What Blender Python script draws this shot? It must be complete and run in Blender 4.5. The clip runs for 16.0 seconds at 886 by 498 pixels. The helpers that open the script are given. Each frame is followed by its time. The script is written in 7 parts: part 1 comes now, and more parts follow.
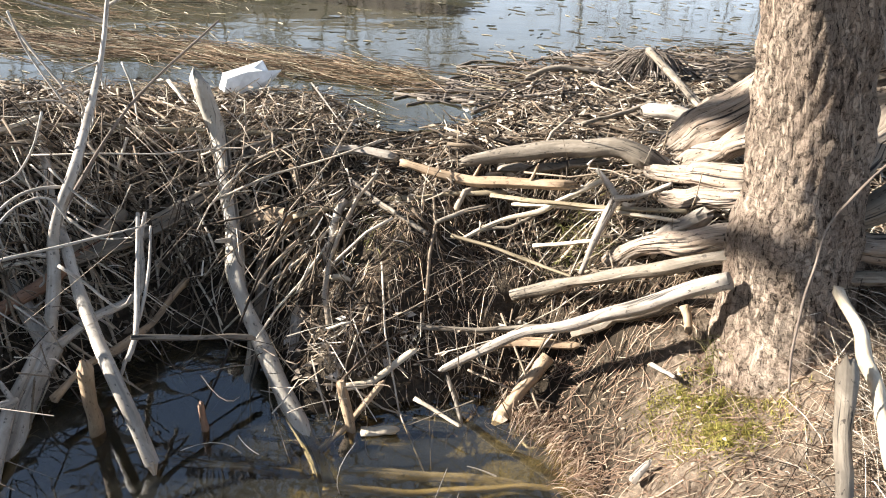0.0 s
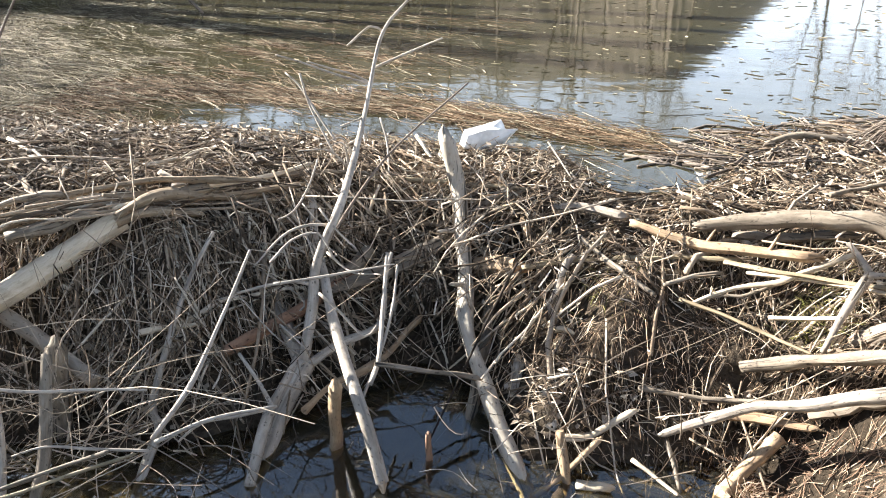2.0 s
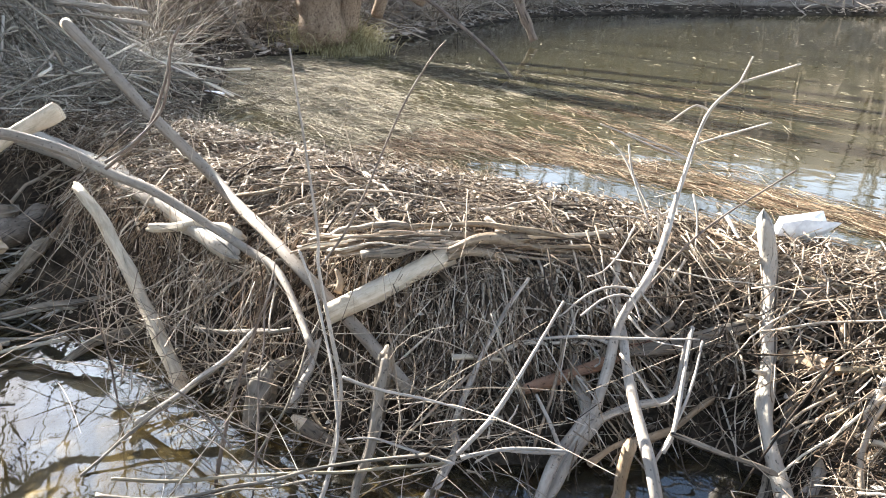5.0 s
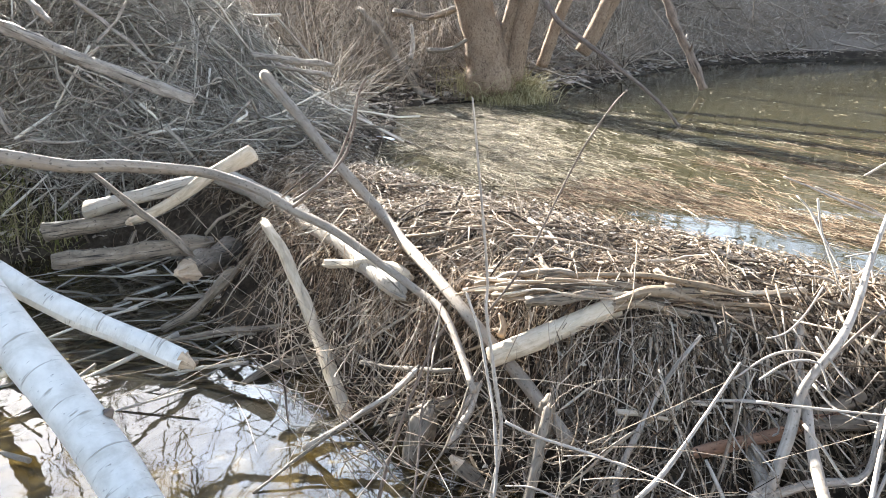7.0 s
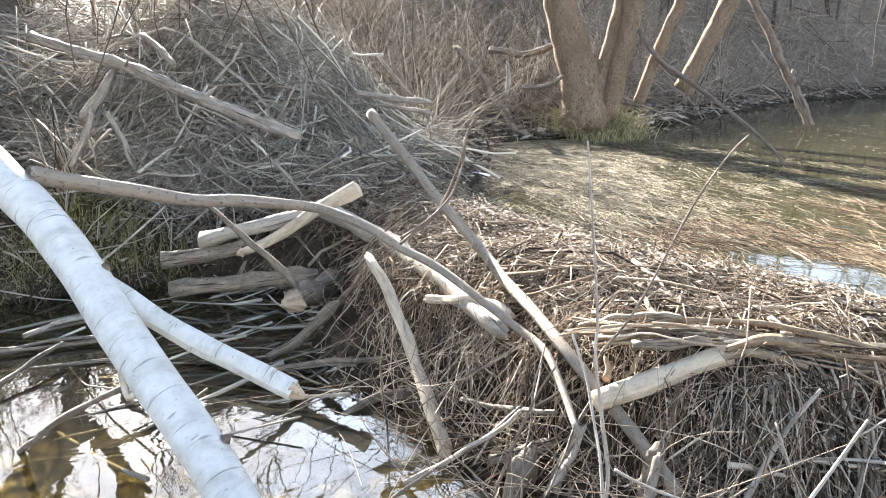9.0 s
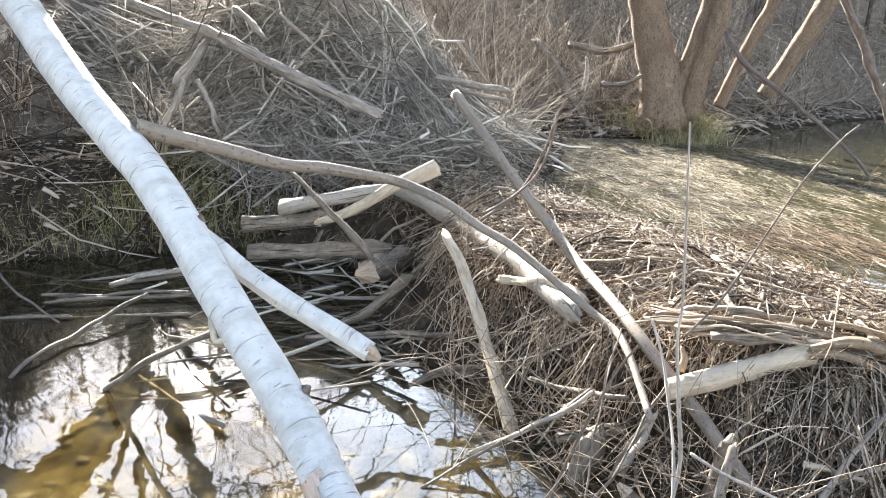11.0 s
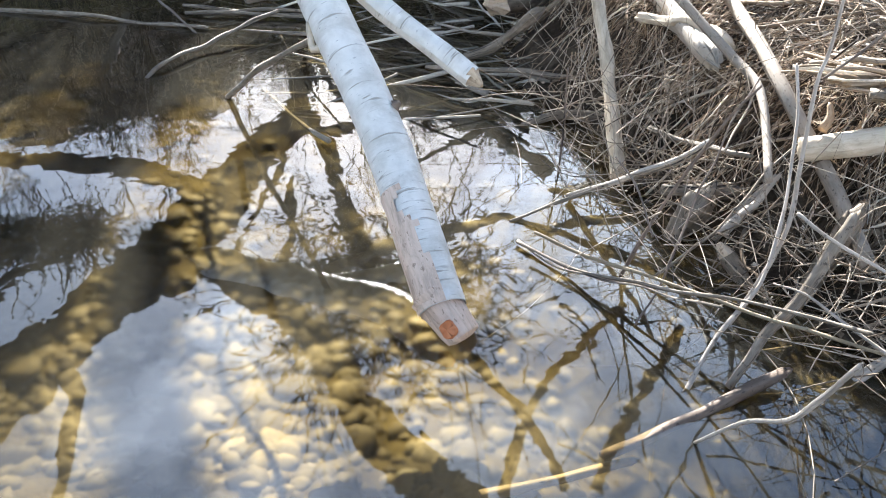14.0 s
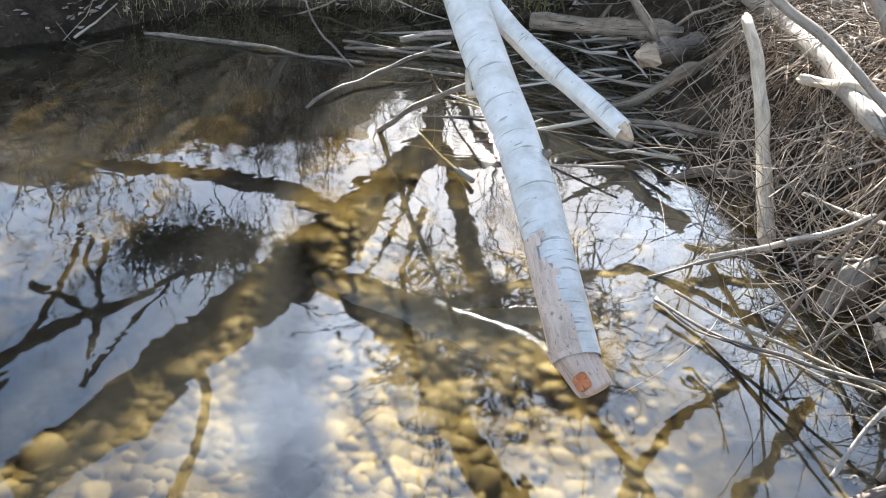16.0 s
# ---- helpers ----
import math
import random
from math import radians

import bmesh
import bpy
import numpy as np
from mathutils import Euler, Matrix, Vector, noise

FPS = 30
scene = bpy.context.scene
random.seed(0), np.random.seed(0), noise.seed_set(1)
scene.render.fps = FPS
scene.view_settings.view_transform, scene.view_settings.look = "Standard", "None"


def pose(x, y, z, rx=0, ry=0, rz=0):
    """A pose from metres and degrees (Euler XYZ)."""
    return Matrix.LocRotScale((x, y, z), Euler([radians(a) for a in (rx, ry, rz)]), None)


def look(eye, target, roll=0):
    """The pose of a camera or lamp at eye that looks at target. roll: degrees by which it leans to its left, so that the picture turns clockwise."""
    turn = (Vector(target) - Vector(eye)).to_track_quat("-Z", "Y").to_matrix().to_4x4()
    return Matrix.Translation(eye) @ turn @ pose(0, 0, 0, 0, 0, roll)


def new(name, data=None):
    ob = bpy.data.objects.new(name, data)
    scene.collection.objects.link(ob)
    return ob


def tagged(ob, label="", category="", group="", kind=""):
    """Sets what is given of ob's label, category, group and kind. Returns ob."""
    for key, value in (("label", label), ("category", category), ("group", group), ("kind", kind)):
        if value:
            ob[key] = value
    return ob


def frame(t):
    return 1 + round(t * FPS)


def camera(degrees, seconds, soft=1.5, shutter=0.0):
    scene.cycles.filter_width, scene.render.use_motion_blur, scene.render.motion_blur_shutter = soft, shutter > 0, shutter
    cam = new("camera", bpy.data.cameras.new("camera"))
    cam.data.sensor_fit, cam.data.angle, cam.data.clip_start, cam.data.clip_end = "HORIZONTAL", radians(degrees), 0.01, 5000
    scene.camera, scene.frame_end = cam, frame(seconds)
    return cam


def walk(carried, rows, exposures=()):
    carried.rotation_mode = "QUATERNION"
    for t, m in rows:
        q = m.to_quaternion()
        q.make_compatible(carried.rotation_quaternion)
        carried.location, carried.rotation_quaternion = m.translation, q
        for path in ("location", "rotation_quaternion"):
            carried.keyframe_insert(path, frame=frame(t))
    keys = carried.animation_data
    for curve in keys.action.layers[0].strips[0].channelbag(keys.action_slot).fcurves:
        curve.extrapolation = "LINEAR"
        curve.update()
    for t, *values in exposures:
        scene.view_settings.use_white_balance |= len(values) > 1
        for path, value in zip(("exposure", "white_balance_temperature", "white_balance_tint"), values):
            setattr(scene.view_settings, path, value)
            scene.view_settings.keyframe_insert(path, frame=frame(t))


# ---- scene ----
cam = camera(62.7, 16.0, soft=1.0)
PATH = [
    (0, (-0.000, 0.000, 2.100), (-0.003, 1.735, 1.104), 3.1),
    (0.5, (-0.049, 0.060, 2.090), (-0.173, 1.803, 1.117), 2.7),
    (1, (-0.063, 0.063, 2.089), (-0.279, 1.807, 1.136), 2.5),
    (1.5, (-0.097, -0.016, 2.112), (-0.459, 1.724, 1.194), 1.1),
    (2, (-0.117, -0.134, 2.141), (-0.667, 1.580, 1.270), -0.3),
    (2.5, (-0.156, -0.218, 2.165), (-0.875, 1.442, 1.311), -0.8),
    (3, (-0.201, -0.269, 2.146), (-1.063, 1.341, 1.332), -0.7),
    (3.5, (-0.233, -0.317, 2.177), (-1.189, 1.249, 1.380), -0.2),
    (3.7, (-0.244, -0.332, 2.162), (-1.234, 1.218, 1.377), 0.0),
    (5.8, (-0.313, -0.474, 2.211), (-1.613, 0.892, 1.545), 0.4),
    (6, (-0.303, -0.463, 2.202), (-1.643, 0.870, 1.550), 0.1),
    (6.5, (-0.325, -0.479, 2.191), (-1.750, 0.781, 1.571), -0.1),
    (7, (-0.346, -0.511, 2.200), (-1.835, 0.683, 1.601), -0.3),
    (7.5, (-0.355, -0.543, 2.209), (-1.914, 0.568, 1.630), -0.8),
    (8, (-0.366, -0.576, 2.219), (-1.984, 0.457, 1.655), -1.3),
    (10.3, (-0.408, -0.671, 2.257), (-2.087, 0.331, 1.832), 0.3),
    (10.5, (-0.408, -0.692, 2.248), (-2.107, 0.272, 1.817), 0.7),
    (11, (-0.394, -0.768, 2.140), (-2.111, 0.114, 1.615), 2.5),
    (11.5, (-0.378, -0.807, 2.074), (-2.079, -0.020, 1.376), 3.6),
    (12, (-0.370, -0.769, 2.002), (-2.046, -0.128, 1.119), 3.4),
    (12.5, (-0.354, -0.676, 1.972), (-2.002, -0.178, 0.954), 2.8),
    (13, (-0.360, -0.581, 1.954), (-1.972, -0.188, 0.837), 2.7),
    (13.5, (-0.371, -0.486, 1.919), (-1.975, -0.117, 0.783), 3.5),
    (14, (-0.398, -0.429, 1.911), (-1.998, -0.013, 0.785), 3.2),
    (14.5, (-0.420, -0.414, 1.922), (-2.022, 0.014, 0.804), 3.0),
    (15, (-0.420, -0.431, 1.927), (-2.039, -0.043, 0.820), 2.7),
    (15.5, (-0.409, -0.468, 1.939), (-2.059, -0.185, 0.845), 2.6),
    (16, (-0.387, -0.549, 1.973), (-2.079, -0.438, 0.912), 2.9),
]
walk(cam, [(t, look(eye, target, roll)) for t, eye, target, roll in PATH],
     exposures=[(0.0, 2.15, 6250, 10), (1.5, 2.4, 6250, 10), (3.5, 2.8, 6250, 10), (6.0, 3.1, 6200, 10), (8.0, 3.28, 6200, 10), (11.0, 3.32, 6250, 10),
                (12.5, 3.1, 6050, 10), (16.0, 3.1, 6050, 10)])

# ---- light: a low sun ahead of the walk, and a clear sky ----
SUN_AZ, SUN_EL = 82.5, 24.0
sun = new("sun", bpy.data.lights.new("sun", "SUN"))
sun.data.energy, sun.data.angle, sun.data.color = 5.0, radians(0.6), (1.0, 0.94, 0.85)
to_sun = Vector((-math.sin(radians(SUN_AZ)) * math.cos(radians(SUN_EL)), math.cos(radians(SUN_AZ)) * math.cos(radians(SUN_EL)), math.sin(radians(SUN_EL))))
sun.matrix_world = look(tuple(to_sun * 30), (0, 0, 0))
world = bpy.data.worlds.new("world")
scene.world = world
world.use_nodes = True
sky = world.node_tree.nodes.new("ShaderNodeTexSky")
sky.sky_type, sky.sun_disc = "NISHITA", False
sky.sun_elevation, sky.sun_rotation = radians(SUN_EL), radians(-SUN_AZ)
sky.air_density, sky.dust_density = 1.0, 0.8
# thin high cloud over the whole sky, and haze low down
wt = world.node_tree
veil_at = wt.nodes.new("ShaderNodeTexCoord")
veil_map = wt.nodes.new("ShaderNodeMapping")
veil_map.inputs["Scale"].default_value = (1.0, 1.6, 3.0)
veil = wt.nodes.new("ShaderNodeTexNoise")
veil.inputs["Scale"].default_value, veil.inputs["Detail"].default_value, veil.inputs["Roughness"].default_value = 2.6, 7.0, 0.62
veil_ramp = wt.nodes.new("ShaderNodeValToRGB")
veil_ramp.color_ramp.elements[0].position, veil_ramp.color_ramp.elements[1].position = 0.50, 0.74
veil_ramp.color_ramp.elements[0].color = (0.22, 0.22, 0.22, 1)
veil_mix = wt.nodes.new("ShaderNodeMix")
veil_mix.data_type = "RGBA"
veil_mix.inputs[7].default_value = (20.0, 22.0, 25.0, 1)
wt.links.new(veil_at.outputs["Generated"], veil_map.inputs["Vector"])
wt.links.new(veil_map.outputs[0], veil.inputs["Vector"])
wt.links.new(veil.outputs["Fac"], veil_ramp.inputs[0])
height = wt.nodes.new("ShaderNodeSeparateXYZ")
wt.links.new(veil_at.outputs["Generated"], height.inputs[0])
haze = wt.nodes.new("ShaderNodeValToRGB")
haze.color_ramp.elements[0].position, haze.color_ramp.elements[1].position = 0.06, 0.44
haze.color_ramp.elements[0].color, haze.color_ramp.elements[1].color = (0.6, 0.6, 0.6, 1), (0, 0, 0, 1)
wt.links.new(height.outputs["Z"], haze.inputs[0])
thick = wt.nodes.new("ShaderNodeMath")
thick.operation = "MAXIMUM"
# the cloud is brightest towards the sun
near_sun = wt.nodes.new("ShaderNodeVectorMath")
near_sun.operation = "DOT_PRODUCT"
near_sun.inputs[1].default_value = to_sun
wt.links.new(veil_at.outputs["Generated"], near_sun.inputs[0])
glow = wt.nodes.new("ShaderNodeMapRange")
for sock, v in zip(glow.inputs[1:5], (0.76, 0.985, 0.07, 1.0)):
    sock.default_value = v
wt.links.new(near_sun.outputs["Value"], glow.inputs[0])
lit = wt.nodes.new("ShaderNodeMath")
lit.operation = "MULTIPLY"
wt.links.new(veil_ramp.outputs[0], lit.inputs[0])
wt.links.new(glow.outputs[0], lit.inputs[1])
wt.links.new(lit.outputs[0], thick.inputs[0])
wt.links.new(haze.outputs[0], thick.inputs[1])
wt.links.new(thick.outputs[0], veil_mix.inputs[0])
wt.links.new(sky.outputs[0], veil_mix.inputs[6])
wt.links.new(veil_mix.outputs[2], wt.nodes["Background"].inputs[0])
world.node_tree.nodes["Background"].inputs[1].default_value = 0.042

# ---- materials ----


class Mat:
    """A short hand for node materials."""

    def __init__(self, name, rough=0.8, metal=0.0, spec=0.3):
        self.m = bpy.data.materials.new(name)
        self.m.use_nodes = True
        self.t = self.m.node_tree
        self.b = self.t.nodes["Principled BSDF"]
        self.b.inputs["Roughness"].default_value = rough
        self.b.inputs["Metallic"].default_value = metal
        self.b.inputs["Specular IOR Level"].default_value = spec
        self.bumps = None

    def node(self, kind, **props):
        n = self.t.nodes.new(kind)
        for k, v in props.items():
            n.inputs[k].default_value = v
        return n

    def link(self, a, b):
        self.t.links.new(a, b)
        return self

    def coords(self, which, scale):
        src = self.t.nodes.new("ShaderNodeTexCoord").outputs[which]
        mp = self.t.nodes.new("ShaderNodeMapping")
        mp.inputs["Scale"].default_value = scale
        self.link(src, mp.inputs["Vector"])
        return mp.outputs[0]

    def noise(self, vec, scale, detail=4.0, rough=0.6, warp=0.0):
        n = self.node("ShaderNodeTexNoise", Scale=scale, Detail=detail, Roughness=rough, Distortion=warp)
        self.link(vec, n.inputs["Vector"])
        return n.outputs["Fac"]

    def ramp(self, fac, stops):
        r = self.t.nodes.new("ShaderNodeValToRGB")
        el = r.color_ramp.elements
        while len(el) < len(stops):
            el.new(0.5)
        for e, (p, c) in zip(el, stops):
            e.position, e.color = p, (*c, 1) if len(c) == 3 else c
        self.link(fac, r.inputs[0])
        return r.outputs[0]

    def mix(self, fac, a, b, mode="MIX"):
        n = self.t.nodes.new("ShaderNodeMix")
        n.data_type, n.blend_type = "RGBA", mode
        for src, sock in ((fac, n.inputs[0]), (a, n.inputs[6]), (b, n.inputs[7])):
            if isinstance(src, (int, float)):
                sock.default_value = src
            elif isinstance(src, tuple):
                sock.default_value = (*src, 1)
            else:
                self.link(src, sock)
        return n.outputs[2]

    def scaled(self, value, k):
        n = self.t.nodes.new("ShaderNodeMath")
        n.operation = "MULTIPLY"
        n.inputs[1].default_value = k
        self.link(value, n.inputs[0])
        return n.outputs[0]

    def bump(self, height, strength, dist):
        n = self.node("ShaderNodeBump", Strength=strength, Distance=dist)
        self.link(height, n.inputs["Height"])
        if self.bumps:
            self.link(self.bumps, n.inputs["Normal"])
        self.bumps = n.outputs[0]
        self.link(self.bumps, self.b.inputs["Normal"])
        return self

    def colour(self, out):
        self.link(out, self.b.inputs["Base Color"])
        return self

    def island(self):
        return self.t.nodes.new("ShaderNodeNewGeometry").outputs["Random Per Island"]


def wood(name, dark, mid, light, grain=60.0, rough=0.75, patch=None, bump=0.5, cracked=1.0, spotted=0.85, split=0.40):
    """Weathered or peeled wood with its grain along the limb."""
    m = Mat(name, rough)
    uv = m.coords("UV", (grain, grain * 0.06, 1))
    g = m.noise(uv, 1.0, 6, 0.7, 0.3)
    uv2 = m.coords("UV", (16, 6, 1))
    p = m.noise(uv2, 1.0, 5, 0.68, 0.6)
    col = m.ramp(g, [(0.25, dark), (0.5, mid), (0.75, light)])
    if patch:
        col = m.mix(m.ramp(p, [(0.47, (0, 0, 0)), (0.56, (1, 1, 1))]), col, m.ramp(g, [(0.3, tuple(c * 0.6 for c in patch)), (0.7, patch)]))
    col = m.mix(0.6, col, m.ramp(p, [(0.32, tuple(c * 0.45 for c in mid)), (0.5, mid), (0.68, light)]))
    cracks = m.noise(m.coords("UV", (grain * 1.1, grain * 0.035, 1)), 1.0, 3, 0.55, 0.15)
    col = m.mix(m.ramp(cracks, [(split - 0.06, (cracked,) * 3), (split, (0, 0, 0))]), col, tuple(c * 0.35 for c in dark))
    spots = m.noise(m.coords("UV", (60, 30, 1)), 1.0, 3, 0.6)
    col = m.mix(m.ramp(spots, [(0.60, (0, 0, 0)), (0.66, (spotted,) * 3)]), col, tuple(c * 0.7 for c in dark))
    m.colour(col).bump(g, bump, 0.004).bump(p, 0.4, 0.008).bump(cracks, 0.5 * cracked, 0.006)
    return m.m


def poplar_bark():
    m = Mat("poplar_bark", 0.55)
    uv = m.coords("UV", (1, 1, 1))
    base = m.noise(uv, 9.0, 5, 0.6)
    col = m.ramp(base, [(0.3, (0.56, 0.53, 0.465)), (0.5, (0.67, 0.64, 0.575)), (0.72, (0.76, 0.73, 0.665))])
    marks = m.noise(m.coords("UV", (17, 70, 1)), 1.0, 5, 0.7, 0.5)
    col = m.mix(m.ramp(marks, [(0.64, (0, 0, 0)), (0.70, (0.9, 0.9, 0.9))]), col, (0.13, 0.11, 0.09))
    rings = m.noise(m.coords("UV", (3.5, 38, 1)), 1.0, 3, 0.6, 0.3)
    col = m.mix(m.ramp(rings, [(0.60, (0, 0, 0)), (0.67, (0.8, 0.8, 0.8))]), col, (0.27, 0.24, 0.19))
    stain = m.noise(m.coords("UV", (2.2, 5, 1)), 1.0, 5, 0.7, 0.8)
    col = m.mix(m.ramp(stain, [(0.50, (0, 0, 0)), (0.75, (0.55, 0.55, 0.55))]), col, (0.34, 0.30, 0.22))
    m.colour(col).bump(marks, 0.4, 0.004).bump(rings, 0.6, 0.010).bump(m.noise(m.coords("UV", (60, 60, 1)), 1.0, 4, 0.6), 0.3, 0.002)
    return m.m


def tree_bark(name, dark, mid, light, scale=1.0):
    """Old bark: ragged upright plates between dark fissures."""
    m = Mat(name, 0.9, spec=0.15)
    fis = m.noise(m.coords("UV", (26 * scale, 7.5 * scale, 1)), 1.0, 6, 0.72, 1.1)
    cross = m.noise(m.coords("UV", (22 * scale, 26 * scale, 1)), 1.0, 4, 0.65, 0.6)
    fine = m.noise(m.coords("UV", (150 * scale, 60 * scale, 1)), 1.0, 5, 0.7)
    big = m.noise(m.coords("UV", (5, 2.2, 1)), 1.0, 5, 0.65, 0.5)
    col = m.mix(0.55, m.ramp(fine, [(0.3, mid), (0.72, light)]), m.ramp(big, [(0.35, tuple(c * 0.75 for c in mid)), (0.62, light)]))
    col = m.mix(m.ramp(cross, [(0.38, (0.75, 0.75, 0.75)), (0.5, (0, 0, 0))]), col, tuple((a + b) / 2 for a, b in zip(dark, mid)))
    col = m.mix(m.ramp(fis, [(0.39, (1, 1, 1)), (0.45, (0, 0, 0))]), col, dark)
    m.colour(col).bump(m.ramp(fis, [(0.36, (0, 0, 0)), (0.56, (1, 1, 1))]), 1.0, 0.03 / scale).bump(cross, 0.9, 0.016 / scale).bump(fine, 0.6, 0.005)
    return m.m


def scatter_mat(name, stops, rough=0.85, grain=90.0, single=False):
    """Many loose pieces, each of its own tone."""
    m = Mat(name, rough, spec=0.2)
    tone = m.ramp(m.t.nodes.new("ShaderNodeObjectInfo").outputs["Random"] if single else m.island(), stops)
    n = m.noise(m.coords("Object", (1, 1, 1)), grain, 4, 0.7)
    mul = m.mix(1.0, tone, m.ramp(n, [(0.3, (0.6, 0.58, 0.55)), (0.7, (1.0, 1.0, 1.0))]), "MULTIPLY")
    m.colour(mul).bump(n, 0.4, 0.003)
    return m.m


def soil(name, stops, size=3.0, rough=0.95, silt=None, litter=None):
    m = Mat(name, rough, spec=0.1)
    co = m.coords("Object", (1, 1, 1))
    big, small, grit = m.noise(co, size, 6, 0.65, 0.5), m.noise(co, size * 9, 5, 0.7), m.noise(co, size * 50, 3, 0.7)
    col = m.ramp(big, stops)
    col = m.mix(0.6, col, m.mix(1.0, col, m.ramp(small, [(0.35, (0.35, 0.33, 0.30)), (0.65, (1.5, 1.45, 1.35))]), "MULTIPLY"))
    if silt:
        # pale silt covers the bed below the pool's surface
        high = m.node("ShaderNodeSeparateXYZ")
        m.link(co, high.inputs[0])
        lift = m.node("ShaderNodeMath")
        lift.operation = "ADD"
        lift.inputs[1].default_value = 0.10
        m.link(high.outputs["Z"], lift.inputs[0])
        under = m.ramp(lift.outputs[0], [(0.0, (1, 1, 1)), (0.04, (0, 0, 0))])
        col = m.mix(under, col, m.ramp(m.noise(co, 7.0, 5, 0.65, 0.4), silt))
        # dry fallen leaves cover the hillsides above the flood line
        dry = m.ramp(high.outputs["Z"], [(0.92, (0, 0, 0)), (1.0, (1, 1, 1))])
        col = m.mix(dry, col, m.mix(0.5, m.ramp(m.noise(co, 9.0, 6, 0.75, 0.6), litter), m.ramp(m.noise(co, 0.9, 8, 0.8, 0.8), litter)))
    if litter:
        # the bank by the tree is dry, crumbled soil
        away = m.node("ShaderNodeVectorMath")
        away.operation = "DISTANCE"
        away.inputs[1].default_value = (1.75, 1.45, 0.45)
        m.link(co, away.inputs[0])
        ragged = m.node("ShaderNodeMath")
        ragged.operation = "ADD"
        m.link(away.outputs["Value"], ragged.inputs[0])
        m.link(small, ragged.inputs[1])
        dry_bank = m.ramp(m.scaled(ragged.outputs[0], 0.5), [(0.80, (1, 1, 1)), (0.90, (0, 0, 0))])
        col = m.mix(dry_bank, col, m.ramp(m.noise(co, 22.0, 6, 0.75, 0.5), [(0.3, (0.07, 0.05, 0.034)), (0.5, (0.145, 0.108, 0.076)), (0.7, (0.24, 0.19, 0.14))]))
    m.colour(col).bump(small, 0.8, 0.03).bump(grit, 0.6, 0.008)
    return m.m


def water(name, tint, ripple_scale, strength, rough, murk, ior, blur=0.0):
    """Clear, tinted water: the bed shows where no sky is mirrored."""
    m = Mat(name)
    t = m.t
    co = m.coords("Object", (1, 1, 1))
    a = m.noise(co, ripple_scale, 2, 0.5, 0.6)
    b = m.noise(m.coords("Object", (1, 2.2, 1)), ripple_scale * 0.22, 2, 0.5, 0.3)
    m.bump(a, strength, 0.012).bump(b, strength, 0.05)
    clear = m.node("ShaderNodeBsdfRefraction", Roughness=blur, IOR=1.33)
    clear.inputs["Color"].default_value = (*tint, 1)
    body = m.node("ShaderNodeBsdfDiffuse")
    body.inputs["Color"].default_value = (*murk[:3], 1)
    gloss = m.node("ShaderNodeBsdfGlossy", Roughness=rough)
    m.link(m.bumps, gloss.inputs["Normal"])
    fres = m.node("ShaderNodeFresnel", IOR=ior)
    m.link(m.bumps, fres.inputs["Normal"])
    m1, m2 = t.nodes.new("ShaderNodeMixShader"), t.nodes.new("ShaderNodeMixShader")
    m1.inputs[0].default_value = murk[3]
    m.link(clear.outputs[0], m1.inputs[1]).link(body.outputs[0], m1.inputs[2])
    m.link(fres.outputs[0], m2.inputs[0]).link(m1.outputs[0], m2.inputs[1]).link(gloss.outputs[0], m2.inputs[2])
    m.link(m2.outputs[0], t.nodes["Material Output"].inputs["Surface"])
    return m.m


GREY_WOOD = wood("weathered_wood", (0.06, 0.047, 0.035), (0.175, 0.142, 0.104), (0.34, 0.285, 0.22), split=0.41)
OCHRE_WOOD = wood("ochre_gnawed_wood", (0.20, 0.09, 0.035), (0.42, 0.23, 0.10), (0.58, 0.38, 0.20), 60, bump=0.8, cracked=0.3)
PALE_WOOD = wood("peeled_pale_wood", (0.27, 0.205, 0.135), (0.51, 0.42, 0.30), (0.70, 0.60, 0.465), 45, cracked=0.15, spotted=0.25)
TAN_WOOD = wood("peeled_tan_wood", (0.15, 0.095, 0.055), (0.31, 0.215, 0.13), (0.46, 0.345, 0.225), 45, cracked=0.7)
WHITE_WOOD = wood("bleached_wood", (0.11, 0.09, 0.07), (0.29, 0.245, 0.195), (0.49, 0.435, 0.365), 50)
PATCHY_BARK = wood("patchy_bark", (0.20, 0.17, 0.13), (0.42, 0.37, 0.30), (0.60, 0.55, 0.47), 30, patch=(0.24, 0.17, 0.10))
OLIVE_BARK = wood("thin_olive_bark", (0.12, 0.09, 0.052), (0.25, 0.195, 0.118), (0.38, 0.315, 0.21), 30, 0.6, cracked=0.3)
SAPLING_BARK = wood("smooth_grey_bark", (0.15, 0.125, 0.098), (0.36, 0.31, 0.252), (0.56, 0.50, 0.425), 26, 0.65, bump=0.4, cracked=0.3)
LIMB_BARK = wood("brown_grey_limb_bark", (0.10, 0.078, 0.055), (0.27, 0.222, 0.17), (0.44, 0.385, 0.31), 26, 0.7, patch=(0.20, 0.155, 0.11), cracked=0.3)
TWIG_BARK = wood("brown_twig_bark", (0.07, 0.05, 0.04), (0.16, 0.12, 0.09), (0.27, 0.21, 0.16), 40)
ROTTEN_WOOD = wood("rotten_split_wood", (0.035, 0.022, 0.014), (0.27, 0.21, 0.155), (0.58, 0.51, 0.42), 80, patch=(0.25, 0.13, 0.06), bump=1.0, split=0.425)
REED_BROWN = scatter_mat("brown_reed_straw", [(0.0, (0.045, 0.028, 0.018)), (0.35, (0.25, 0.168, 0.105)), (0.7, (0.48, 0.355, 0.24)), (1.0, (0.74, 0.61, 0.46))])
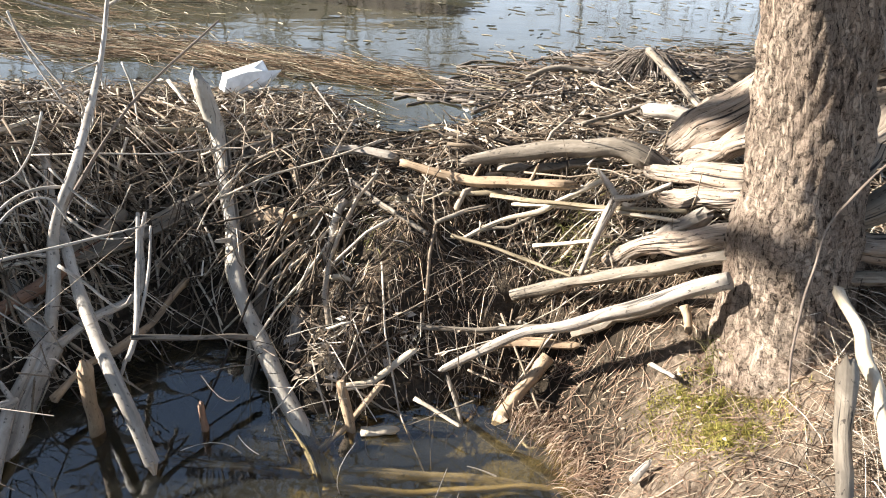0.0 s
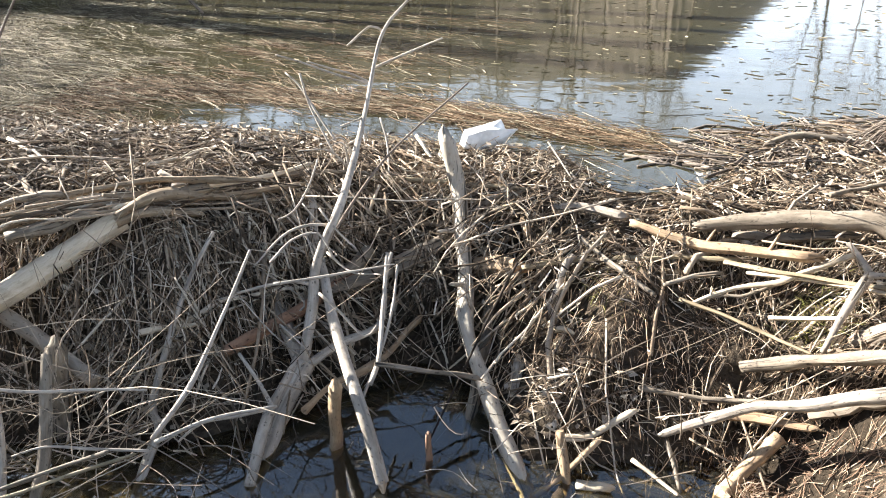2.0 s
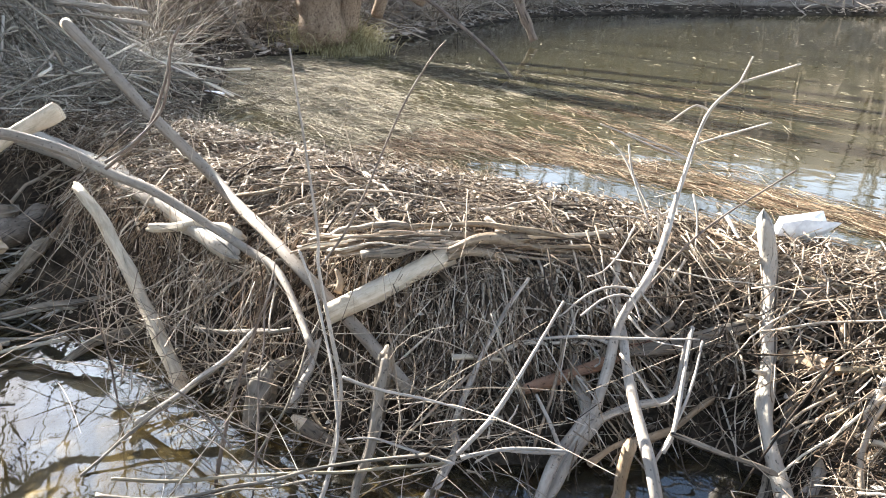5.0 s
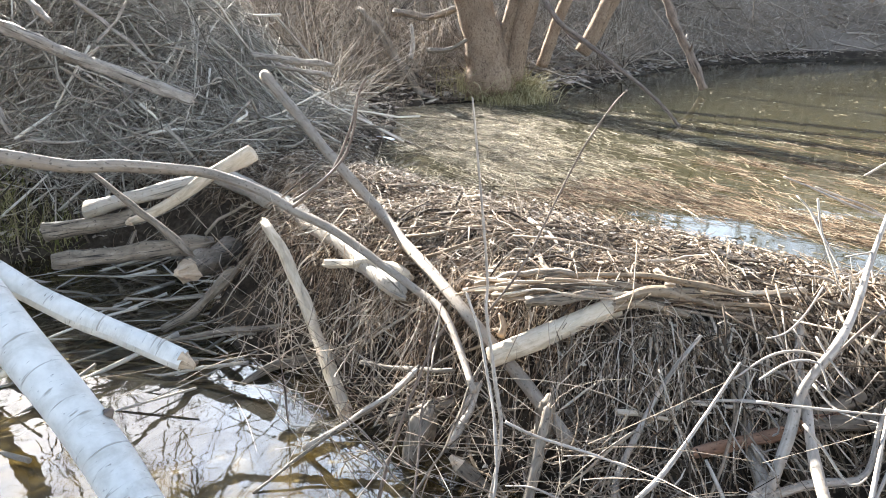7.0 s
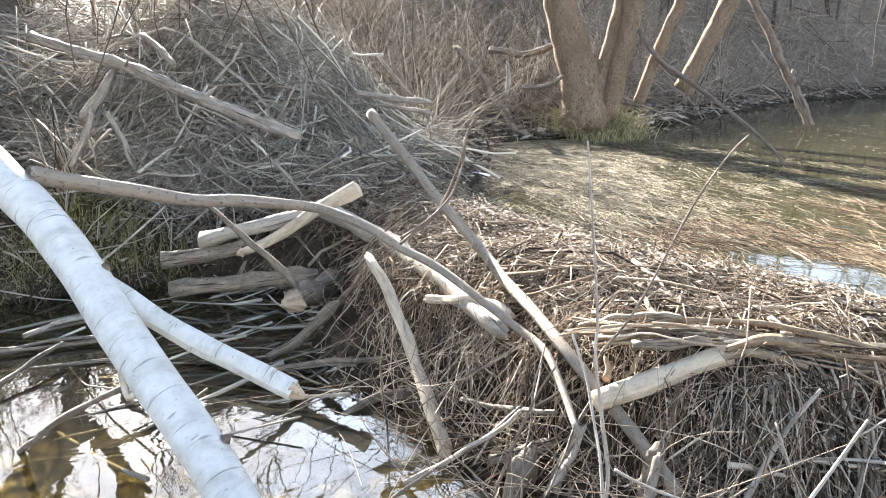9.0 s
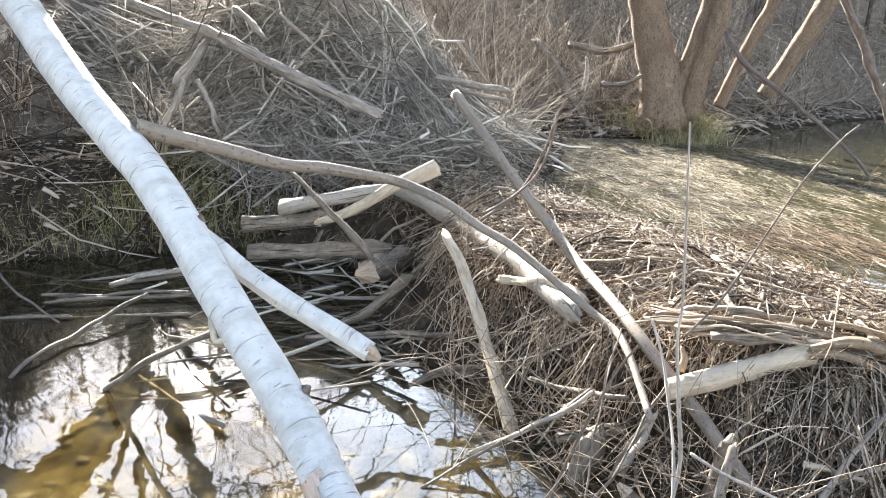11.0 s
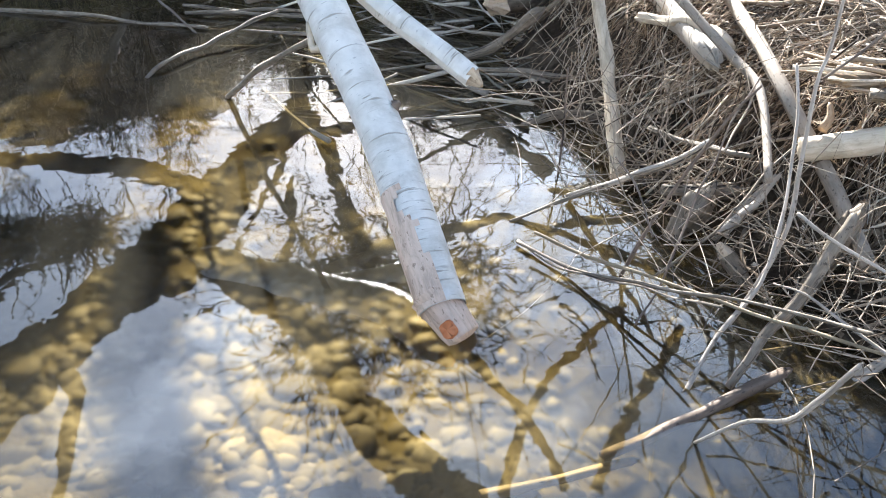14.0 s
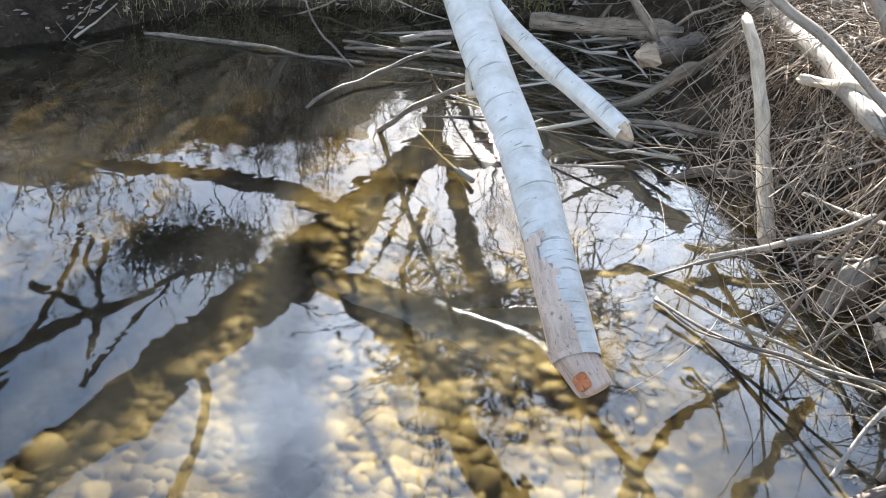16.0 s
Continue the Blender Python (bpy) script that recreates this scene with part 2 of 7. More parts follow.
BARK_STRIP = wood("shaggy_brown_bark", (0.07, 0.048, 0.03), (0.22, 0.16, 0.10), (0.42, 0.33, 0.225), 80, bump=1.0)
RED_WOOD = wood("wet_red_heartwood", (0.10, 0.05, 0.03), (0.25, 0.14, 0.085), (0.40, 0.255, 0.165), 40)
CUT_WOOD = wood("gnawed_wood", (0.30, 0.215, 0.135), (0.48, 0.37, 0.255), (0.62, 0.515, 0.39), 60, bump=0.8, cracked=0.3)
POPLAR = poplar_bark()
OLD_BARK = tree_bark("old_fissured_bark", (0.04, 0.027, 0.018), (0.22, 0.15, 0.105), (0.50, 0.40, 0.305), 2.3)
WILLOW_BARK = tree_bark("willow_bark", (0.12, 0.08, 0.052), (0.27, 0.185, 0.118), (0.42, 0.31, 0.21), 1.6)
BRUSH = scatter_mat("brown_brush", [(0.0, (0.13, 0.10, 0.072)), (0.5, (0.30, 0.245, 0.185)), (1.0, (0.54, 0.46, 0.365))])
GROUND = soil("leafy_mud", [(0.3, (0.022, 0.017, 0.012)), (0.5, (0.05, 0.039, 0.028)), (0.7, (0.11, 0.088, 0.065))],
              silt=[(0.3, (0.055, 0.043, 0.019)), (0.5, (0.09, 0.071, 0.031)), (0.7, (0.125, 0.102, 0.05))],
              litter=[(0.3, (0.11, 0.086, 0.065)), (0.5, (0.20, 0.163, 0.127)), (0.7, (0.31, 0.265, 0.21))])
STICKS = scatter_mat("loose_sticks", [(0.0, (0.03, 0.022, 0.015)), (0.35, (0.11, 0.08, 0.055)), (0.6, (0.29, 0.222, 0.155)), (0.8, (0.47, 0.388, 0.295)), (1.0, (0.72, 0.63, 0.51))])
PILE_STICKS = scatter_mat("grey_pile_sticks", [(0.0, (0.14, 0.125, 0.098)), (0.35, (0.33, 0.29, 0.235)), (0.7, (0.50, 0.45, 0.37)), (1.0, (0.74, 0.68, 0.58))])
STRAW = scatter_mat("dead_reed_straw", [(0.0, (0.035, 0.024, 0.016)), (0.3, (0.125, 0.092, 0.062)), (0.6, (0.30, 0.235, 0.168)), (0.8, (0.48, 0.40, 0.305)), (1.0, (0.76, 0.68, 0.56))])
MAT_STRAW = scatter_mat("floating_reed_straw", [(0.0, (0.05, 0.036, 0.022)), (0.4, (0.16, 0.13, 0.08)), (0.75, (0.32, 0.27, 0.175)), (1.0, (0.58, 0.51, 0.38))])
SEDGE = scatter_mat("yellowed_sedge", [(0.0, (0.17, 0.14, 0.06)), (0.5, (0.35, 0.30, 0.15)), (1.0, (0.56, 0.49, 0.30))])
GRASS = scatter_mat("yellow_green_grass", [(0.0, (0.12, 0.13, 0.03)), (0.5, (0.24, 0.23, 0.07)), (1.0, (0.42, 0.36, 0.17))])
MOSS = scatter_mat("moss", [(0.0, (0.14, 0.13, 0.025)), (1.0, (0.40, 0.34, 0.09))])
LITTER = scatter_mat("leaf_litter", [(0.0, (0.16, 0.12, 0.088)), (0.5, (0.34, 0.275, 0.21)), (1.0, (0.55, 0.475, 0.39))])
ROOTS = scatter_mat("red_brown_rootlets", [(0.0, (0.14, 0.08, 0.052)), (0.5, (0.31, 0.21, 0.14)), (1.0, (0.52, 0.41, 0.30))])
STONE = scatter_mat("stream_stone", [(0.0, (0.06, 0.047, 0.022)), (0.5, (0.10, 0.082, 0.044)), (1.0, (0.16, 0.137, 0.087))], 0.7, 18)
BIG_STONE = scatter_mat("large_stream_stone", [(0.0, (0.065, 0.051, 0.026)), (0.5, (0.115, 0.095, 0.055)), (1.0, (0.22, 0.19, 0.125))], 0.7, 6, True)
FAR_BARK = scatter_mat("far_bare_bark", [(0.0, (0.08, 0.062, 0.048)), (1.0, (0.24, 0.20, 0.165))])
PINK_WOOD = wood("bare_pinkish_wood", (0.40, 0.275, 0.195), (0.63, 0.475, 0.36), (0.76, 0.62, 0.50), 40, cracked=0.2)
HEART_WOOD = wood("orange_heartwood", (0.28, 0.075, 0.025), (0.55, 0.18, 0.065), (0.68, 0.32, 0.15), 40, cracked=0.2)
WARM_TWIGS = scatter_mat("tan_twigs", [(0.0, (0.045, 0.032, 0.022)), (0.35, (0.22, 0.165, 0.112)), (0.7, (0.46, 0.365, 0.265)), (1.0, (0.76, 0.66, 0.52))])
RUST_STRAW = scatter_mat("rusty_reed_straw", [(0.0, (0.06, 0.036, 0.02)), (0.5, (0.18, 0.115, 0.066)), (1.0, (0.36, 0.26, 0.165))])
POOL_WATER = water("pool_water", (0.66, 0.57, 0.32), 4.0, 0.11, 0.012, (0.15, 0.145, 0.115, 0.10), 1.95, 0.24)
POND_WATER = water("pond_water", (0.36, 0.33, 0.17), 6.0, 0.06, 0.05, (0.05, 0.047, 0.025, 0.7), 1.9, 0.05)


# ---- the lie of the land: a lower pool, a dam, an upper pond, banks and hills ----
POND_Z = 0.66
POOL = [(0.62, 1.95), (0.50, 2.22), (0.30, 2.42), (-0.10, 2.32), (-0.55, 2.22), (-0.75, 2.62), (-1.15, 2.72), (-1.40, 2.50), (-1.65, 2.12), (-2.10, 1.78), (-2.70, 1.52),
        (-3.50, 1.38), (-4.30, 1.40), (-5.00, 1.26), (-5.60, 1.34), (-6.30, 1.75), (-7.20, 1.62), (-8.10, 0.85), (-8.20, -0.20),
        (-8.30, -2.40), (-6.80, -3.60), (-5.60, -6.00), (-5.00, -12.0), (-3.00, -12.0), (-2.40, -6.0), (-1.75, -2.0), (-1.55, -0.6),
        (-1.25, 0.30), (-0.70, 0.95), (0.10, 1.25), (0.55, 1.62)]
POND = [(2.30, 5.70), (1.25, 5.30), (0.55, 4.85), (0.15, 4.30), (-0.05, 3.92), (-0.30, 3.88), (-0.60, 4.15), (-1.10, 4.15), (-1.70, 4.10),
        (-2.40, 3.95), (-3.20, 3.95), (-4.30, 3.75), (-5.80, 3.65), (-7.10, 3.70), (-8.60, 5.20), (-11.4, 7.40), (-11.0, 9.40),
        (-12.0, 12.4), (-15.3, 23.0), (-13.5, 31.0), (-4.00, 38.0), (15.0, 40.0), (28.0, 30.0), (24.0, 14.0), (9.00, 8.20), (4.50, 6.60)]


def edge_distance(x, y, poly):
    """Distance to a closed outline, below zero inside it."""
    x, y = np.asarray(x, float), np.asarray(y, float)
    best, inside = np.full(x.shape, 1e9), np.zeros(x.shape, bool)
    for (ax, ay), (bx, by) in zip(poly, poly[1:] + poly[:1]):
        dx, dy = bx - ax, by - ay
        u = np.clip(((x - ax) * dx + (y - ay) * dy) / (dx * dx + dy * dy), 0, 1)
        best = np.minimum(best, np.hypot(x - ax - u * dx, y - ay - u * dy))
        cross = (ay > y) != (by > y)
        inside ^= cross & (x < dx * (y - ay) / (dy if abs(dy) > 1e-9 else 1e-9) + ax)
    return np.where(inside, -best, best)


def smooth(a, b, v):
    """0 at a, 1 at b, soft between."""
    u = np.clip((v - a) / (b - a), 0, 1)
    return u * u * (3 - 2 * u)


def ripple(x, y, size, seed):
    """Soft unevenness between -1 and 1, from a few crossed waves."""
    out = 0.0
    for k in range(5):
        a = seed * 1.7 + k * 2.39
        f = 6.283 / size * (0.7 + 0.25 * k)
        out = out + np.sin(f * (x * math.cos(a) + y * math.sin(a)) + 1.3 * np.sin(f * 0.6 * (y * math.cos(a) - x * math.sin(a)) + a) + seed + k)
    return out / 3.2


def ground_z(x, y):
    x, y = np.asarray(x, float), np.asarray(y, float)
    a, b = edge_distance(x, y, POOL), edge_distance(x, y, POND)
    width = np.interp(x, [-6.0, -2.6, -1.6, 0.4, 0.7, 2.5], [1.05, 1.05, 1.45, 1.45, 1.3, 1.3])
    m = np.minimum(np.maximum(a, 0), np.maximum(b, 0))
    curve = np.interp(x, [-2.8, -1.6, 0.4, 0.8], [1.6, 1.25, 1.15, 1.5])
    # the water has undercut the foot of the left face
    cut = (0.26 - 0.14 * smooth(-2.6, -2.2, x)) * smooth(-5.6, -4.9, x) * (1 - smooth(-1.5, -1.0, x))
    land = 0.70 * (1 - (1 - np.clip((a - cut) / (width - 0.5 * cut), 0, 1)) ** curve)
    land = land + 0.06 * smooth(0, 0.6, m) + (0.10 + 0.45 * smooth(8, 15, y) * (1 - 0.75 * smooth(-1, 8, x)) + 0.22 * smooth(-9.5, -12, x) * (1 - smooth(8, 15, y)) + 0.18 * smooth(-8.6, -11, x) * (1 - smooth(-3.0, 0.5, y))) * np.clip(m - 1.0, 0, 24)
    land = land - 0.07 * smooth(3.4, 3.9, y) * smooth(-1.0, -0.4, x) * (1 - smooth(1.6, 2.6, x))
    lodge = np.hypot((x + 12.3) / 4.4, (y - 2.7) / 3.0)
    land = np.maximum(land, 2.8 * np.clip(1 - lodge ** 2, 0, 1) ** 0.9)
    rough = 0.035 * ripple(x, y, 0.55, 1) + 0.02 * ripple(x, y, 0.2, 2) + 0.05 * ripple(x, y, 1.9, 3)
    land = land + rough * (0.4 + 0.6 * smooth(0.0, 0.5, m)) + 0.5 * ripple(x, y, 13, 5) * smooth(3, 12, m)
    pool = -0.10 - 0.36 * smooth(0.0, 1.3, -a) + 0.03 * ripple(x, y, 0.5, 4)
    pond = POND_Z - 0.06 - 0.7 * smooth(0, 2.5, -b)
    return np.where(a < 0, pool, np.where(b < 0, pond, land))

# ---- mesh helpers ----


def mesh_of(name, verts, quads, tris, material, uv=None, flat=False):
    """A mesh from arrays of corners and faces; uv holds a pair for each corner."""
    me = bpy.data.meshes.new(name)
    verts = np.asarray(verts, np.float32).reshape(-1, 3)
    quads = np.asarray(quads, np.int32).reshape(-1, 4)
    tris = np.asarray(tris, np.int32).reshape(-1, 3)
    loops = np.concatenate([quads.ravel(), tris.ravel()])
    me.vertices.add(len(verts))
    me.vertices.foreach_set("co", verts.ravel())
    me.loops.add(len(loops))
    me.loops.foreach_set("vertex_index", loops)
    me.polygons.add(len(quads) + len(tris))
    me.polygons.foreach_set("loop_start", np.concatenate([np.arange(len(quads)) * 4, 4 * len(quads) + np.arange(len(tris)) * 3]).astype(np.int32))
    me.polygons.foreach_set("loop_total", np.concatenate([np.full(len(quads), 4), np.full(len(tris), 3)]).astype(np.int32))
    if uv is not None:
        layer = me.uv_layers.new(name="UVMap")
        layer.data.foreach_set("uv", np.asarray(uv, np.float32)[loops].ravel())
    me.update(calc_edges=True)
    me.validate()
    me.polygons.foreach_set("use_smooth", np.full(len(me.polygons), not flat))
    me.materials.append(material)
    return me


def part(name, me, parent, label=""):
    """One mesh object under a thing or under a part; its corners are given in the world."""
    ob = new(name, me)
    root = parent
    at = Vector((0, 0, 0))
    while root:
        at += root.location
        root = root.parent
    me.transform(Matrix.Translation(-at))
    ob.parent = parent
    return tagged(ob, label)


def thing(name, at, label, category, group="", kind=""):
    ob = new(name)
    ob.empty_display_size = 0.1
    ob.location = at
    return tagged(ob, label, category, group, kind)


def spline(points, step):
    """Points along a smooth line through the given ones."""
    p = np.asarray(points, float)
    if len(p) == 2:
        n = max(3, int(np.linalg.norm(p[1] - p[0]) / step))
        u = np.linspace(0, 1, n + 1)[:, None]
        return p[0] + u * (p[1] - p[0])
    q = np.vstack([2 * p[0] - p[1], p, 2 * p[-1] - p[-2]])
    out = []
    for k in range(1, len(q) - 2):
        n = max(2, int(np.linalg.norm(q[k + 1] - q[k]) / step))
        u = np.linspace(0, 1, n, endpoint=False)[:, None]
        a, b, c, d = q[k - 1], q[k], q[k + 1], q[k + 2]
        out.append(0.5 * (2 * b + (c - a) * u + (2 * a - 5 * b + 4 * c - d) * u ** 2 + (3 * b - a - 3 * c + d) * u ** 3))
    return np.vstack(out + [p[-1:]])


def tube_arrays(points, r0, r1, sides=10, rough=0.08, seed=0, step=0.06, flare=0.0, ends=(0, 0), crook=0.0, squash=1.0, ridge=0.0, ridge_run=1.0):
    """A limb along a line: corners, quads, uv. ends: 0 blunt and rounded, 1 gnawed to a blunt point, 2 broken to splinters, 3 left open."""
    rnd = np.random.RandomState(seed)
    c = spline(points, step)
    gaps = np.linalg.norm(np.diff(c, axis=0), axis=1)
    v = np.concatenate([[0], np.cumsum(gaps)])
    n = len(c)
    u = v / v[-1]
    if crook:
        for k in range(3):
            w = rnd.normal(size=3) * crook
            c = c + np.sin((u * (2 + 2.5 * k) + rnd.rand()) * 3.14159)[:, None] * w * np.sin(u * 3.14159)[:, None] / (1 + k)
    r = r0 + (r1 - r0) * u
    r = r * (1 + flare * np.exp(-v / max(3 * r0, 1e-4)))
    for k in range(4):
        r = r * (1 + rough * 0.35 * np.sin(v * rnd.uniform(4, 22) + rnd.uniform(0, 6)))
    # rings added at the ends to round, point or splinter them
    tan = np.gradient(c, axis=0)
    tan /= np.linalg.norm(tan, axis=1)[:, None] + 1e-12
    head, tail = [], []
    for side, kind in enumerate(ends):
        i, sign, rr = (0, -1, r[0]) if side == 0 else (n - 1, 1, r[-1])
        rings = {0: [(0.0, 0.93), (0.12, 0.6), (0.15, 0.02)], 1: [(0.25, 0.92), (0.8, 0.66), (1.35, 0.36), (1.6, 0.02)],
                 2: [(0.3, 0.9), (1.1, 0.55), (1.5, 0.02)], 3: []}[kind]
        (head if side == 0 else tail).extend((c[i] + sign * tan[i] * rr * a, tan[i], rr * b, v[i] + sign * rr * a) for a, b in rings)
    head = head[::-1]
    cs = np.array([h[0] for h in head] + list(c) + [h[0] for h in tail])
    ts = np.array([h[1] for h in head] + list(tan) + [h[1] for h in tail])
    rs = np.array([h[2] for h in head] + list(r) + [h[2] for h in tail])
    vs = np.array([h[3] for h in head] + list(v) + [h[3] for h in tail])
    m = len(cs)
    ref = np.array([0, 0, 1.0]) if abs(ts[m // 2][2]) < 0.9 else np.array([1.0, 0, 0])
    a = np.cross(ts, ref)
    a /= np.linalg.norm(a, axis=1)[:, None] + 1e-12
    b = np.cross(ts, a)
    ang = np.linspace(0, 2 * np.pi, sides + 1)
    wob = np.ones((m, sides + 1))
    for k in range(4):
        f = rnd.randint(1, 5)
        wob += rough * 0.5 * np.sin(f * ang[None, :] + rnd.uniform(0, 6) + np.sin(vs[:, None] * rnd.uniform(2, 14)) * 1.5)
    wob[:, -1] = wob[:, 0]
    rad = rs[:, None] * wob
    if ridge:
        aa, vv = ang[None, :] * 1.0, vs[:, None] * ridge_run
        warp = 0.5 * np.sin(7 * vv + 2 * np.sin(3 * aa)) + 0.35 * np.sin(19 * vv + 5 * aa)
        deep = np.abs(np.sin(13 * aa + 1.6 * warp + 0.8 * np.sin(2 * aa))) * (0.6 + 0.4 * np.sin(31 * vv + 9 * aa + 3 * np.sin(5 * vv)))
        deep = deep + 0.5 * np.abs(np.sin(24 * aa + 2 * warp + 17 * vv))
        deep[:, -1] = deep[:, 0]
        rad = rad + ridge * (deep - 0.7)
    verts = cs[:, None, :] + rad[..., None] * (np.cos(ang)[None, :, None] * a[:, None, :] * squash + np.sin(ang)[None, :, None] * b[:, None, :])
    for side, kind in enumerate(ends):
        if kind == 2:
            rows = range(0, len(head)) if side == 0 else range(m - len(tail), m)
            for j in rows:
                push = rnd.uniform(-0.7, 0.9, sides + 1) * (r0 if side == 0 else r1)
                push[-1] = push[0]
                verts[j] += (ts[j] * (-1 if side == 0 else 1))[None, :] * push[:, None]
    i, j = np.meshgrid(np.arange(m - 1), np.arange(sides), indexing="ij")
    i, j = i.ravel(), j.ravel()
    w = sides + 1
    quads = np.stack([i * w + j, i * w + j + 1, (i + 1) * w + j + 1, (i + 1) * w + j], 1)
    off = rnd.uniform(0, 9, 2)
    uv = np.stack(np.broadcast_arrays(ang[None, :] * (r0 + r1) / 2 + off[0], vs[:, None] + off[1]), -1).reshape(-1, 2)
    return verts.reshape(-1, 3), quads, uv


def limb(name, points, r0, r1, material, parent, label="", **kw):
    kw.setdefault("sides", int(np.clip(6 + max(r0, r1) * 160, 6, 20)))
    kw.setdefault("step", float(np.clip(max(r0, r1) * 1.5, 0.03, 0.12)))
    verts, quads, uv = tube_arrays(points, r0, r1, **kw)
    return part(name, mesh_of(name, verts, quads, [], material, uv), parent, label)


def gnawed_end(at, ahead, r, parent, material=None, label="gnawed pale cone of wood", long=1.5, seed=0, tip_share=0.28):
    """The cone that teeth leave: faceted, a little off centre."""
    ahead = np.asarray(ahead, float)
    ahead /= np.linalg.norm(ahead)
    rnd = np.random.RandomState(seed)
    side = np.cross(ahead, (0.3, 0.2, 1.0))
    side /= np.linalg.norm(side)
    at = np.asarray(at, float)
    tip = at + ahead * r * long + side * r * 0.4 * rnd.uniform(-1, 1)
    verts, quads, uv = tube_arrays([at - ahead * r * 0.25, at + (tip - at) * 0.45, tip], r * 1.015, r * tip_share, sides=11, rough=0.22, seed=seed, step=r * 0.35, ends=(3, 0))
    return part("gnawed_end", mesh_of("gnawed_end", verts, quads, [], material or CUT_WOOD, uv, flat=True), parent, label)


SEED = [100]


def log(name, label, points, r0, r1, material, category="log", ends=(0, 2), gnaw=(), stubs=0, group="", rough=0.16, crook=None, gnaw_wood=None, **kw):
    """A loose log, pole or stick: its stem, its gnawed ends and the stubs of its branches."""
    SEED[0] += 1
    rnd = np.random.RandomState(SEED[0])
    ob = thing(name, points[0], label, category, group)
    if crook is None:
        crook = 0.006 * float(np.linalg.norm(np.subtract(points[-1], points[0]))) + 0.1 * min(r0, r1)
    stem = limb("stem", points, r0, r1, material, ob, seed=SEED[0], ends=ends, rough=rough, crook=crook, **kw)
    p = np.asarray(points, float)
    if 0 in gnaw:
        gnawed_end(p[0], p[0] - p[1], r0, stem, gnaw_wood, seed=SEED[0])
    if 1 in gnaw:
        gnawed_end(p[-1], p[-1] - p[-2], r1, stem, gnaw_wood, seed=SEED[0] + 1)
    c = spline(points, 0.05)
    for _ in range(stubs):
        i = rnd.randint(len(c) // 6, max(len(c) // 6 + 1, len(c) * 5 // 6))
        d = c[min(i + 1, len(c) - 1)] - c[i - 1]
        d /= np.linalg.norm(d) + 1e-9
        s = rnd.normal(size=3)
        s[2] = abs(s[2])
        s -= d * (s @ d)
        s /= np.linalg.norm(s)
        q = c[i] + s * (r0 + r1) * 0.3
        limb("branch_stub", [q, q + (s + d * 0.5) * (r0 + r1) * rnd.uniform(0.8, 1.6)], (r0 + r1) * 0.17, (r0 + r1) * 0.11, material, stem, seed=SEED[0] + 7, ends=(3, 2))
    return ob


def strands(name, lines, radii, sides, material, parent=None, label="", category="", flat=False, closed=True):
    """Very many thin pieces in one mesh. lines: pieces x points x 3; radii: pieces x points."""
    lines, radii = np.asarray(lines, float), np.asarray(radii, float)
    if closed:
        lines = np.concatenate([lines[:, :1], lines, lines[:, -1:]], 1)
        radii = np.concatenate([radii[:, :1] * 0.02, radii, radii[:, -1:] * 0.02], 1)
    n, k, _ = lines.shape
    way = lines[:, -1] - lines[:, 0]
    way /= np.linalg.norm(way, axis=1)[:, None] + 1e-9
    rnd = np.random.RandomState(n + k)
    a = np.cross(way, rnd.normal(size=(n, 3)))
    a /= np.linalg.norm(a, axis=1)[:, None] + 1e-9
    b = np.cross(way, a)
    ang = np.arange(sides) * 2 * np.pi / sides
    ring = np.cos(ang)[None, :, None] * a[:, None] + np.sin(ang)[None, :, None] * b[:, None]
    verts = lines[:, :, None] + radii[:, :, None, None] * ring[:, None]
    i, j, s = np.meshgrid(np.arange(n), np.arange(k - 1), np.arange(sides), indexing="ij")
    i, j, s = i.ravel(), j.ravel(), s.ravel()
    base, t = i * k * sides, (s + 1) % sides
    quads = np.stack([base + j * sides + s, base + j * sides + t, base + (j + 1) * sides + t, base + (j + 1) * sides + s], 1)
    me = mesh_of(name, verts, quads, [], material, flat=flat)
    if parent:
        return tagged(part(name, me, parent, label), kind="stuff")
    return tagged(new(name, me), label, category, kind="stuff")


def lying(rnd, x, y, ang, length, lift, k=4, sag=0.0, bend=0.08):
    """Lines that lie over the ground from (x, y) along the angle."""
    u = np.linspace(-0.5, 0.5, k)[None, :] * length[:, None]
    w = bend * length[:, None] * (1 - (2 * np.linspace(-0.5, 0.5, k)[None, :]) ** 2) * rnd.normal(size=(len(x), 1))
    px = x[:, None] + u * np.cos(ang)[:, None] - w * np.sin(ang)[:, None]
    py = y[:, None] + u * np.sin(ang)[:, None] + w * np.cos(ang)[:, None]
    pz = ground_z(px, py)
    # stiff pieces bridge the hollows: a line between the ends, kept above the ground
    ends = pz[:, :1] + (pz[:, -1:] - pz[:, :1]) * np.linspace(0, 1, k)[None, :]
    pz = np.maximum(pz * 0.35 + ends * 0.65, np.minimum(pz, ends + 0.25)) + lift[:, None] + sag * rnd.normal(size=(len(x), 1)) * np.linspace(-1, 1, k)[None, :]
    return np.stack([px, py, pz], -1)


def sow(rnd, n, box, keep):
    """n random places in a box of the plan for which keep(x, y) gives a chance of at least a random number."""
    xs, ys = [], []
    while sum(map(len, xs)) < n:
        x, y = rnd.uniform(box[0], box[1], 4 * n), rnd.uniform(box[2], box[3], 4 * n)
        ok = keep(x, y) > rnd.rand(len(x))
        xs.append(x[ok]), ys.append(y[ok])
    return np.concatenate(xs)[:n], np.concatenate(ys)[:n]


